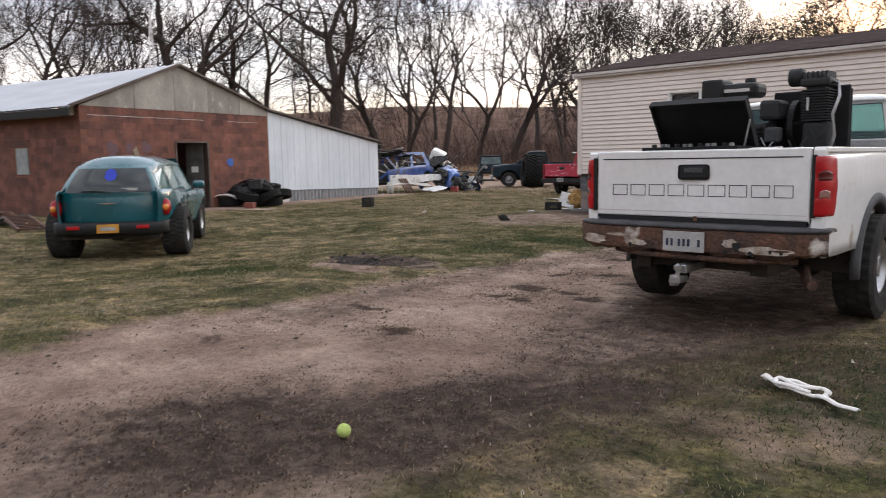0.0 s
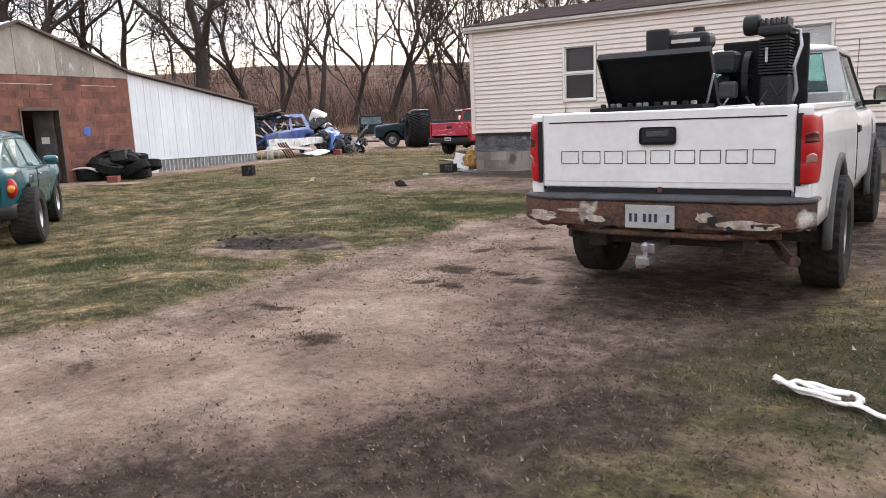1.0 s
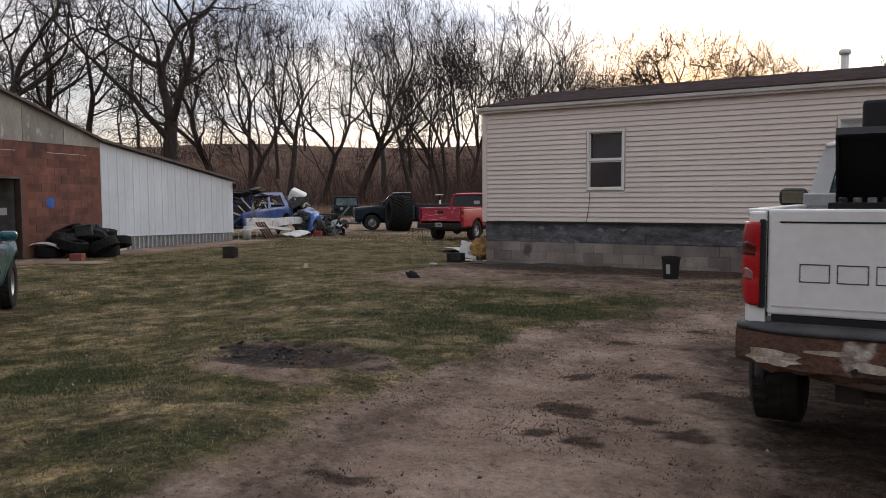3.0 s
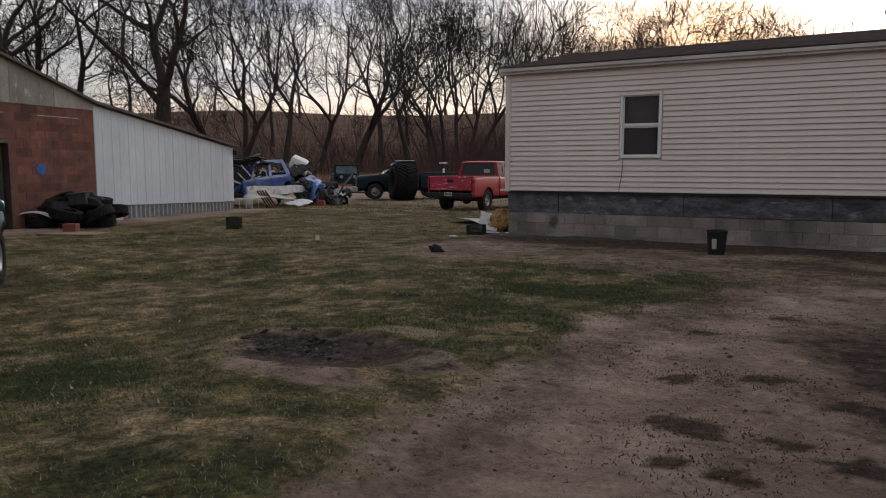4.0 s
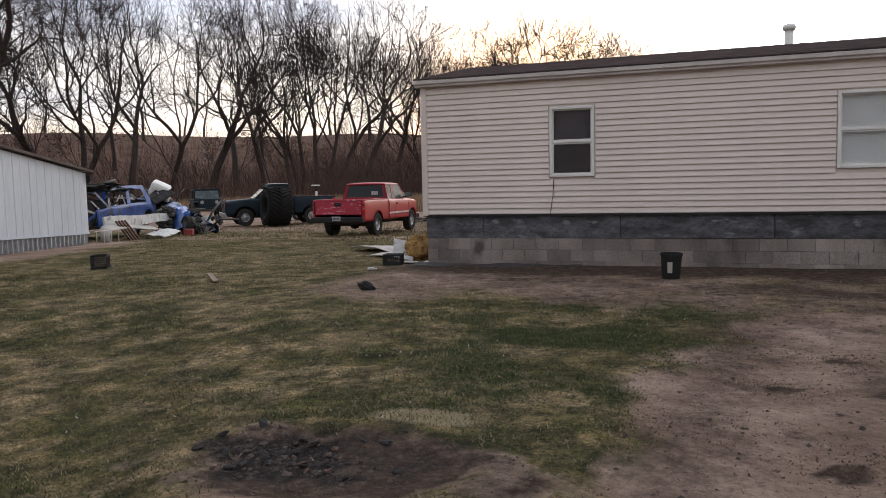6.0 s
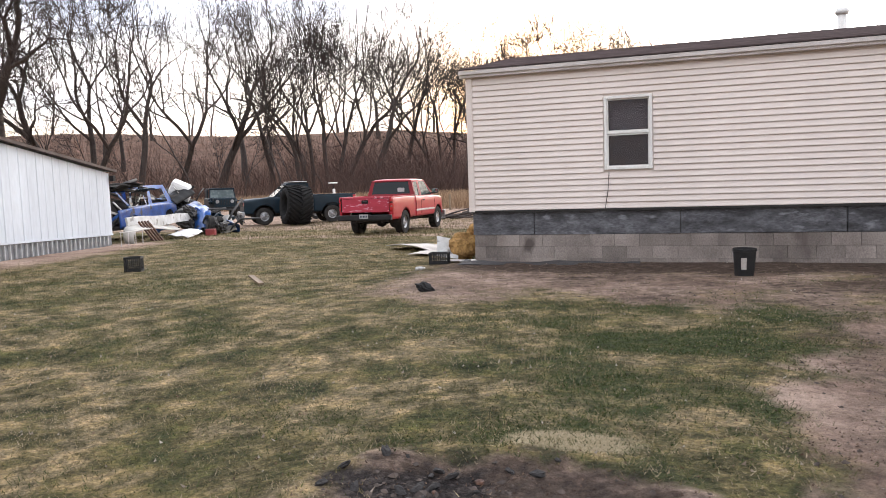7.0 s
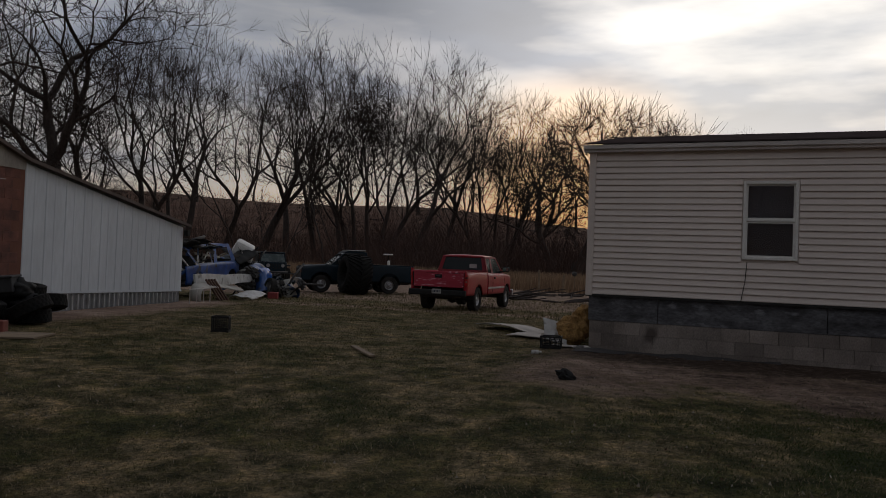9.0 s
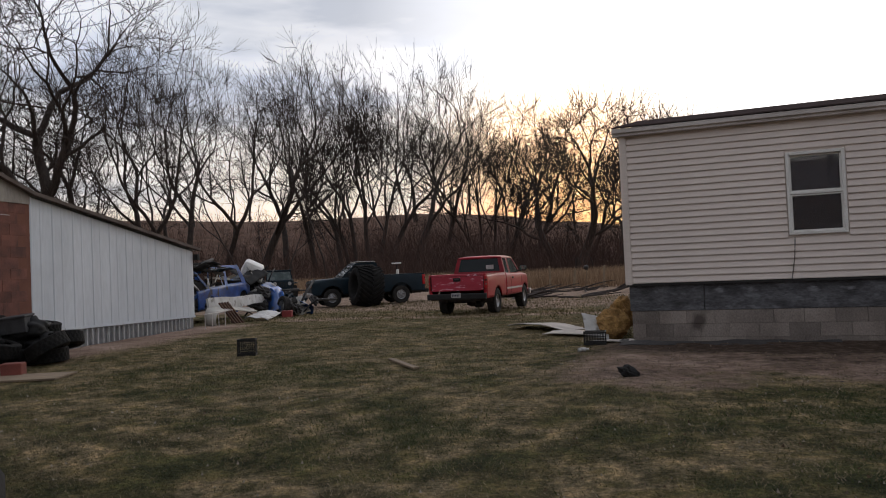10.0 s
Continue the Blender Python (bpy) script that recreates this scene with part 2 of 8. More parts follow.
def sheet(bm, rows):
    """Faces over a grid of points."""
    vs = [[bm.verts.new(p) for p in r] for r in rows]
    for a, b in zip(vs, vs[1:]):
        for k in range(len(a) - 1):
            bm.faces.new((a[k], a[k + 1], b[k + 1], b[k]))
    return vs


def prism(bm, poly, a0, a1, axis="x"):
    """Extrudes a polygon of 2D points along an axis."""
    def at(p, a):
        return (a, p[0], p[1]) if axis == "x" else (p[0], a, p[1]) if axis == "y" else (p[0], p[1], a)
    A = [bm.verts.new(at(p, a0)) for p in poly]
    B = [bm.verts.new(at(p, a1)) for p in poly]
    bm.faces.new(A)
    bm.faces.new(B[::-1])
    n = len(poly)
    for k in range(n):
        bm.faces.new((A[k], B[k], B[(k + 1) % n], A[(k + 1) % n]))
    bmesh.ops.recalc_face_normals(bm, faces=bm.faces)
    return bm


class Wood:
    """Collects tapered tubes as plain lists."""
    def __init__(self):
        self.v, self.f = [], []

    def tube(self, pts, radii, n):
        base = len(self.v)
        for i, p in enumerate(pts):
            a, b = pts[max(i - 1, 0)], pts[min(i + 1, len(pts) - 1)]
            d = (b - a).normalized()
            s = d.cross(Vector((0.31, 0.9, 0.12))).normalized()
            t = d.cross(s)
            for k in range(n):
                c = k * math.tau / n
                self.v.append(p + (s * math.cos(c) + t * math.sin(c)) * radii[i])
        for i in range(len(pts) - 1):
            for k in range(n):
                a = base + i * n + k
                b = base + i * n + (k + 1) % n
                self.f.append((a, b, b + n, a + n))

    def ribbon(self, pts, rad):
        base = len(self.v)
        d = (pts[-1] - pts[0]).normalized()
        s = d.cross(Vector((0.2, 0.95, -0.3))).normalized()
        for p, r in zip(pts, rad):
            self.v += [p - s * r, p + s * r]
        for i in range(len(pts) - 1):
            a = base + 2 * i
            self.f.append((a, a + 1, a + 3, a + 2))

    def mesh(self, name, material, flat=False):
        me = bpy.data.meshes.new(name)
        me.from_pydata([tuple(p) for p in self.v], [], self.f)
        me.materials.append(material)
        if not flat:
            me.polygons.foreach_set("use_smooth", [True] * len(me.polygons))
        return me



# ---- ground ----
def smooth(a, b, x):
    t = np.clip((x - a) / (b - a), 0, 1)
    return t * t * (3 - 2 * t)


def wob(x, y, s, seed):
    """Cheap smooth noise, -1..1."""
    r = np.random.RandomState(seed)
    out = np.zeros_like(x)
    for k in range(5):
        a, b, c = r.uniform(-1, 1, 3)
        out += np.sin(s * (1 + 0.6 * k) * (a * x + b * y) * 1.6 + c * 9) / (1 + 0.5 * k)
    return out / 2.6


def rough(x, y, s, seed, octaves=4):
    """Fractal value noise, about -1..1."""
    tab = np.random.RandomState(seed).uniform(-1, 1, (64, 64))
    out, amp = np.zeros_like(x), 1.0
    for k in range(octaves):
        u, v = x * s + 17.3 * k, y * s + 5.1 * k
        i, j = np.floor(u).astype(int), np.floor(v).astype(int)
        a, b = u - i, v - j
        a, b = a * a * (3 - 2 * a), b * b * (3 - 2 * b)
        g = lambda p, q: tab[(i + p) % 64, (j + q) % 64]
        out += amp * ((g(0, 0) * (1 - a) + g(1, 0) * a) * (1 - b) + (g(0, 1) * (1 - a) + g(1, 1) * a) * b)
        s, amp = s * 2.1, amp * 0.55
    return out


FAR = 1.9        # stretch of the bank and its woods away from the yard's middle


def bank_d(x, y):
    """Distance beyond the bank's foot, in shrunken metres."""
    return (-42 + (y + 12) / FAR) * 0.75 - (2.5 + (x - 2.5) / FAR) * 0.62


def hill(x, y):
    """Height of the wooded bank behind the yard, and of an added rise behind the camera."""
    d = bank_d(x, y)
    u, v = 2.5 + (x - 2.5) / FAR, -12 + (y + 12) / FAR
    # unseen rise behind the camera, added to darken what the window panes mirror
    back = 9.0 * smooth(-28, -58, y) + 0.0 * x
    h = 8.6 * smooth(12, 58, d) + 1.5 * wob(u, v, 0.05, 3) * smooth(25, 60, d)
    h = h * (0.35 + 0.65 * smooth(10, -30, u))
    return FAR * h - 1.17 * smooth(0.0, 1.2, h) + back


def ground_z(x, y):
    z = 0.018 * wob(x, y, 0.9, 1) + 0.010 * wob(x, y, 3.1, 2)
    z = z + 0.02 * smooth(0.6, 0.0, np.abs(y + 0.5)) * (x > -0.5)
    pit = np.hypot((x - 3.0) / 0.85, (y + 9.6) / 0.55)
    z = z - 0.05 * smooth(1.1, 0.4, pit) + 0.03 * np.exp(-((pit - 1.1) / 0.25) ** 2)
    z = z - 0.15 * smooth(4.0, 12.0, y) - 0.15 * smooth(5.0, 2.0, np.hypot(x + 1.6, (y + 10.6) * 0.9))
    road = road_mask(x, y)
    z = z - 0.03 * road + 0.010 * road * wob(x, y, 6.0, 5)
    for cx in (5.35, 7.05):
        z = z - 0.02 * road * np.exp(-((x - cx - 0.15 * wob(x, y, 0.4, 7)) / 0.22) ** 2)
    z = z - 0.035 * np.exp(-(((x - 7.7) * 0.75 + (y + 12.6) * 0.45) / 0.10) ** 2) * smooth(2.2, 0.8, np.hypot(x - 7.6, y + 12.9))
    return z + hill(x, y)


def road_mask(x, y):
    w = 0.25 * wob(x, y, 1.3, 11) + 0.28 * rough(x, y, 1.7, 12)
    left = 4.35 + 0.25 * smooth(-8, -5, y) * 3.0 + smooth(-5.5, -2.5, y) * 2.2
    right = 8.0 + smooth(-12, -9, y) * 1.2
    m = smooth(-0.35, 0.35, x - left + w) * smooth(0.5, -0.4, x - right + w)
    return m * smooth(-1.8, -3.4, y + w)


def dirt_masks(x, y):
    w = 0.3 * wob(x, y, 1.1, 21) + 0.15 * wob(x, y, 3.7, 22)
    road = road_mask(x, y)
    # worn earth round the pit, along the foundation, by the shed, and the track to the back yard
    pit = smooth(1.25, 0.75, np.hypot((x - 2.95) / 0.85, (y + 9.58) / 0.50) + 0.5 * w + 0.42 * rough(x, y, 2.2, 23))
    found = smooth(-2.3, -0.9, y + 1.6 * w) * smooth(-0.9, 0.3, x) * smooth(1.0, 0.2, y)
    found2 = 0.80 * smooth(2.2, 0.7, np.abs(y + 2.5 + 1.2 * w + 0.5 * rough(x, y, 1.5, 63))) * smooth(-1.2, 0.3, x) * smooth(7.0, 4.5, x)
    right_ = smooth(1.3, 0.4, np.hypot((x - 7.0) / 3.4, (y + 3.0) / 1.9) + 0.6 * w + 0.4 * rough(x, y, 1.6, 27))
    shed = smooth(1.5, 0.4, np.abs((x + 10.2) * 0.98 + (y + 1.0) * 0.19) + w) * smooth(6, 4, y) * smooth(-9, -7, y)
    track = 0.75 * smooth(1.6, 0.5, np.abs(y - 8.0 - 0.12 * (x + 4) + 2.0 * w)) * smooth(-13, -10, x) * smooth(3, 0, x)
    back = 0.7 * smooth(10.5, 13, y + 2 * w)
    # bare mud; the last ellipse also paints in shade beneath the white truck
    mud_shade = np.maximum.reduce([0.88 * pit, 0.95 * smooth(1.1, 0.35, np.hypot((x - 2.85) / 0.62, (y + 9.55) / 0.36) + 0.4 * w + 0.55 * rough(x, y, 3.0, 24)), 0.95 * found, (0.62 + 0.30 * rough(x, y, 1.8, 67)) * found2, (0.62 + 0.25 * rough(x, y, 1.7, 68)) * right_, 0.98 * smooth(1.15, 0.25, np.abs((x - 7.85) * 0.87 - (y + 12.85) * 0.5) * 0.95 + 0.9 * w) * smooth(3.6, 1.6, np.hypot(x - 7.9, y + 12.6)), 0.78 * smooth(1.7, 0.5, np.hypot((x - 8.15) / 1.3, (y + 8.2) / 2.7) + 0.6 * w)])
    for cx, cy, rr in ((5.5, -8.96, 0.2), (5.7, -9.9, 0.26), (5.95, -8.78, 0.2), (5.74, -10.44, 0.22), (6.05, -10.5, 0.2), (6.6, -9.16, 0.22), (6.2, -9.95, 0.16), (6.5, -10.1, 0.2), (5.2, -11.6, 0.2), (6.0, -12.1, 0.25), (5.3, -7.4, 0.2), (5.9, -6.4, 0.22)):
        mud_shade = np.maximum(mud_shade, 1.0 * smooth(1.1, 0.75, np.hypot((x - cx) / (rr * 0.75), (y - cy) / (rr * 0.5)) + 0.3 * w + 0.55 * rough(x, y, 5.0, 29)))
    sand = 0.9 * smooth(1.2, 0.6, np.hypot((x - 3.15) / 0.7, (y + 10.22) / 0.22) + 0.6 * w)
    dirt = np.maximum.reduce([sand, road, pit, found, found2, 0.7 * right_, shed, track, back, 0.5 * smooth(7.8, 8.8, x + 1.5 * w)])
    # churned leafy earth behind and under the white truck, its shade painted in too
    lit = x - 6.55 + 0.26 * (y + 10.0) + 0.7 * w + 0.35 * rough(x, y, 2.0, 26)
    churned_and_shade = smooth(-0.35, 0.75, lit) * smooth(9.6, 8.4, x + w) * smooth(-15.2, -13.6, y + w) * smooth(-5.0, -7.5, y)
    mud_shade = np.maximum(mud_shade, (0.54 + 0.22 * smooth(-11.4, -10.2, y)) * churned_and_shade)
    # thin grass grown into the churned earth beside and behind the truck
    thin = smooth(7.85, 8.65, x + 0.8 * w + 0.5 * rough(x, y, 2.6, 64)) * smooth(-15.5, -13.5, y) * smooth(-7.0, -9.5, y)
    bare = smooth(1.1, 0.4, np.hypot((x - 9.0) / 0.8, (y + 12.55) / 0.35) + 0.5 * w + 0.5 * rough(x, y, 3.2, 65))
    mud_shade, dirt = mud_shade * (1 - 0.52 * thin), np.maximum(dirt * (1 - 0.60 * thin), 0.55 * bare)
    # dark soft rut
    mud_shade = np.maximum(mud_shade, 0.92 * smooth(1.0, 0.2, np.abs((x - 7.64) * 0.78 - (y + 12.94) * 0.62) / 0.16 + 0.8 * w + 0.5 * rough(x, y, 4.0, 66)) * smooth(0.8, 0.5, np.abs(x - 7.64)))
    # damp strip against the foundation
    mud_shade = np.maximum(mud_shade, 0.98 * smooth(-1.75, -0.9, y + 0.8 * w) * smooth(-0.6, 0.2, x) * smooth(0.6, 0.1, y))
    # leaf litter along the edge of the drive
    mud_shade = np.maximum(mud_shade, 0.50 * np.exp(-((x - 4.75 - 0.22 * smooth(-9, -6, y) * 2 + 0.8 * w) / 0.42) ** 2) * smooth(-13.5, -12, y) * smooth(-3.5, -5.0, y))
    straw = smooth(1.0, 0.5, np.hypot((x - 3.2) / 0.45, (y + 8.75) / 0.2) + 0.4 * w)
    # second term: dark litter on the added rise, for dark pane reflections
    wood = np.maximum(smooth(6, 14, bank_d(x, y)), smooth(-25, -31, y))
    return dirt, mud_shade, np.maximum(straw, 0.0), wood


def green_mask(x, y):
    """Where the lawn stays green beside the drive and round the bare patch."""
    def spot(cx, cy, rx, ry):
        return np.exp(-((x - cx) / rx) ** 2 - ((y - cy) / ry) ** 2)
    g = spot(3.9, -5.4, 1.8, 1.6) + spot(2.0, -10.9, 0.9, 0.45) + spot(2.5, -8.6, 1.3, 0.35) + 0.9 * spot(6.2, -2.4, 1.6, 0.5) + 0.7 * spot(-1.0, -6.5, 1.2, 0.6) + 0.8 * spot(1.3, -11.0, 1.0, 1.0) + 0.9 * spot(3.9, -8.2, 0.7, 0.5) + 0.7 * spot(4.0, -6.4, 1.2, 1.0) + 0.9 * spot(9.3, -11.0, 0.8, 1.1) + 0.6 * spot(8.8, -12.0, 0.8, 0.6) + 0.8 * spot(3.3, -7.2, 1.3, 0.9) + 0.7 * spot(4.2, -4.4, 1.1, 0.7) + 0.5 * spot(-4.5, -4.0, 2.0, 1.0)
    return np.clip(g * (0.55 + 0.6 * rough(x, y, 1.3, 38)), 0, 1)


def char_mask(x, y):
    """Charcoal and ash in the fire pit."""
    a = smooth(1.15, 0.55, np.hypot((x - 2.62) / 0.50, (y + 9.50) / 0.30) + 0.45 * rough(x, y, 3.5, 61))
    b = 0.45 * smooth(1.15, 0.5, np.hypot((x - 3.05) / 0.70, (y + 9.40) / 0.50) + 0.5 * rough(x, y, 2.6, 62))
    return np.maximum(a, b)


def make_ground():
    """One sheet: fine under the yard, coarser out to the horizon."""
    def axis(lo, hi, fine, a, b, grow):
        v = list(np.arange(lo, hi + 1e-6, fine))
        s, p = fine, hi
        while p < b:
            s *= grow
            p += s
            v.append(p)
        s, p, pre = fine, lo, []
        while p > a:
            s *= grow
            p -= s
            pre.append(p)
        return np.array(pre[::-1] + v)
    xs = axis(-13, 13, 0.085, -900, 900, 1.12)
    ys = axis(-18, 7, 0.085, -500, 1200, 1.10)
    X, Y = np.meshgrid(xs, ys)
    Z = ground_z(X, Y)
    nx, ny = len(xs), len(ys)
    idx = np.arange(nx * ny).reshape(ny, nx)
    q = np.stack([idx[:-1, :-1], idx[:-1, 1:], idx[1:, 1:], idx[1:, :-1]], -1).reshape(-1, 4)
    me = bpy.data.meshes.new("ground")
    me.vertices.add(nx * ny)
    me.vertices.foreach_set("co", np.stack([X, Y, Z], -1).astype(np.float32).ravel())
    me.loops.add(q.size)
    me.loops.foreach_set("vertex_index", q.ravel().astype(np.int32))
    me.polygons.add(len(q))
    me.polygons.foreach_set("loop_start", np.arange(0, q.size, 4, dtype=np.int32))
    me.polygons.foreach_set("use_smooth", np.ones(len(q), dtype=bool))
    me.update(calc_edges=True)
    for name, m in zip(("dirt", "mud_shade", "straw", "wood", "green", "char"), dirt_masks(X, Y) + (green_mask(X, Y), char_mask(X, Y))):
        at = me.attributes.new(name, "FLOAT", "POINT")
        at.data.foreach_set("value", m.astype(np.float32).ravel())
    me.materials.append(ground_material())
    tagged(new("ground", me), "patchy half-dead lawn with bare earth and gravel drive", "ground", kind="structure")


def ground_material():
    m = bpy.data.materials.new("yard_ground")
    m.use_nodes = True
    nt = m.node_tree
    N, L = nt.nodes.new, nt.links.new
    b = nt.nodes["Principled BSDF"]
    b.inputs["Roughness"].default_value = 0.95
    b.inputs["Specular IOR Level"].default_value = 0.15
    co = N("ShaderNodeTexCoord")

    def noise_ramp(scale, cols, detail=8, rough=0.6):
        n = N("ShaderNodeTexNoise")
        n.inputs["Scale"].default_value, n.inputs["Detail"].default_value, n.inputs["Roughness"].default_value = scale, detail, rough
        L(co.outputs["Object"], n.inputs["Vector"])
        r = N("ShaderNodeValToRGB")
        e = r.color_ramp.elements
        e[0].position, e[0].color = cols[0][0], (*cols[0][1], 1)
        e[1].position, e[1].color = cols[-1][0], (*cols[-1][1], 1)
        for p, c in cols[1:-1]:
            e.new(p).color = (*c, 1)
        L(n.outputs[0], r.inputs[0])
        return r.outputs[0], n.outputs[0]

    def mixc(fac, a, c, mode="MIX"):
        x = N("ShaderNodeMixRGB")
        x.blend_type = mode
        if isinstance(fac, float):
            x.inputs[0].default_value = fac
        else:
            L(fac, x.inputs[0])
        L(a, x.inputs[1])
        L(c, x.inputs[2])
        return x.outputs[0]

    def edge(name, width, ns):
        """An attribute broken up by noise."""
        a = N("ShaderNodeAttribute")
        a.attribute_name = name
        ad = N("ShaderNodeMath")
        ad.operation = "MULTIPLY_ADD"
        L(ns, ad.inputs[0])
        ad.inputs[1].default_value = width
        L(a.outputs["Fac"], ad.inputs[2])
        r = N("ShaderNodeMapRange")
        r.inputs[1].default_value, r.inputs[2].default_value = 0.5 + width * 0.5 - 0.30, 0.5 + width * 0.5 + 0.30
        L(ad.outputs[0], r.inputs[0])
        return r.outputs[0]

    lawn, _ = noise_ramp(1.05, [(0.34, (0.062, 0.074, 0.027)), (0.43, (0.110, 0.108, 0.046)), (0.50, (0.20, 0.165, 0.085)), (0.56, (0.37, 0.29, 0.185)), (0.63, (0.17, 0.145, 0.07)), (0.74, (0.06, 0.075, 0.026))], 10, 0.68)
    lawn_m, _ = noise_ramp(3.2, [(0.36, (0.22, 0.25, 0.20)), (0.5, (0.70, 0.70, 0.70)), (0.66, (1.45, 1.33, 1.2))], 8, 0.7)
    lawn = mixc(1.0, lawn, lawn_m, "MULTIPLY")
    lawn2, nfine = noise_ramp(34.0, [(0.30, (0.50, 0.50, 0.46)), (0.5, (1.0, 1.0, 0.97)), (0.70, (1.55, 1.5, 1.4))], 6)
    lawn3, _ = noise_ramp(13.0, [(0.34, (0.60, 0.62, 0.56)), (0.5, (1.05, 1.05, 1.03)), (0.66, (1.45, 1.38, 1.28))], 8, 0.7)
    lawn = mixc(1.0, lawn, lawn3, "MULTIPLY")
    lawn = mixc(1.0, lawn, lawn2, "MULTIPLY")
    earth, _ = noise_ramp(1.1, [(0.30, (0.20, 0.134, 0.103)), (0.5, (0.34, 0.245, 0.195)), (0.72, (0.50, 0.38, 0.31))])
    earth_m, _ = noise_ramp(2.4, [(0.32, (0.34, 0.30, 0.28)), (0.42, (1.0, 1.0, 1.0)), (0.70, (1.25, 1.23, 1.2))], 10, 0.72)
    earth = mixc(1.0, earth, earth_m, "MULTIPLY")
    earth3, _ = noise_ramp(9.0, [(0.34, (0.55, 0.50, 0.47)), (0.42, (0.95, 0.94, 0.93)), (0.66, (1.22, 1.2, 1.18))], 10, 0.75)
    earth = mixc(1.0, earth, earth3, "MULTIPLY")
    e2, ngr = noise_ramp(24.0, [(0.28, (0.62, 0.60, 0.58)), (0.5, (1.0, 1.0, 1.0)), (0.74, (1.35, 1.33, 1.3))], 8, 0.75)
    earth = mixc(1.0, earth, e2, "MULTIPLY")
    # mud colour, which also serves as the shade painted round the white truck
    mud_shade, _ = noise_ramp(7.0, [(0.32, (0.044, 0.029, 0.022)), (0.5, (0.086, 0.059, 0.044)), (0.66, (0.165, 0.119, 0.09))], 10, 0.72)
    mud_shade = mixc(1.0, mud_shade, e2, "MULTIPLY")
    litter, _ = noise_ramp(0.35, [(0.3, (0.085, 0.050, 0.037)), (0.7, (0.19, 0.115, 0.085))])
    litter = mixc(1.0, litter, lawn2, "MULTIPLY")
    strw = N("ShaderNodeRGB")
    strw.outputs[0].default_value = (0.38, 0.31, 0.2, 1)
    _, nb = noise_ramp(4.5, [(0.4, (0, 0, 0)), (0.6, (1, 1, 1))])
    _, nb2 = noise_ramp(6.5, [(0.4, (0, 0, 0)), (0.6, (1, 1, 1))], 12, 0.72)
    turf, _ = noise_ramp(5.0, [(0.34, (0.022, 0.030, 0.010)), (0.5, (0.048, 0.060, 0.020)), (0.66, (0.11, 0.105, 0.045))], 8, 0.7)
    turf = mixc(1.0, turf, lawn2, "MULTIPLY")
    lawn = mixc(edge("green", 1.2, nb), lawn, turf)
    c = mixc(edge("dirt", 1.3, nb), lawn, earth)
    c = mixc(edge("mud_shade", 1.5, nb2), c, mud_shade)
    coal, _ = noise_ramp(16.0, [(0.32, (0.010, 0.009, 0.009)), (0.5, (0.032, 0.025, 0.023)), (0.68, (0.11, 0.09, 0.08))], 8, 0.7)
    c = mixc(edge("char", 1.2, nb2), c, coal)
    c = mixc(edge("straw", 1.0, ngr), c, strw.outputs[0])
    c = mixc(edge("wood", 0.5, nb), c, litter)
    L(c, b.inputs["Base Color"])
    bp = N("ShaderNodeBump")
    bp.inputs["Strength"].default_value, bp.inputs["Distance"].default_value = 1.0, 0.06
    sm = N("ShaderNodeMath")
    L(nfine, sm.inputs[0])
    L(ngr, sm.inputs[1])
    L(sm.outputs[0], bp.inputs["Height"])
    L(bp.outputs[0], b.inputs["Normal"])
    return m


make_ground()

# ---- mobile home ----
HX1, HD = 19.0, 7.3                       # length along x, depth
Z_SK, Z_TOP = 0.90, 3.22
W1 = (2.36, 3.06, 1.57, 2.70)             # x0, x1, z0, z1 of the windows
W2 = (6.82, 7.57, 1.60, 2.71)


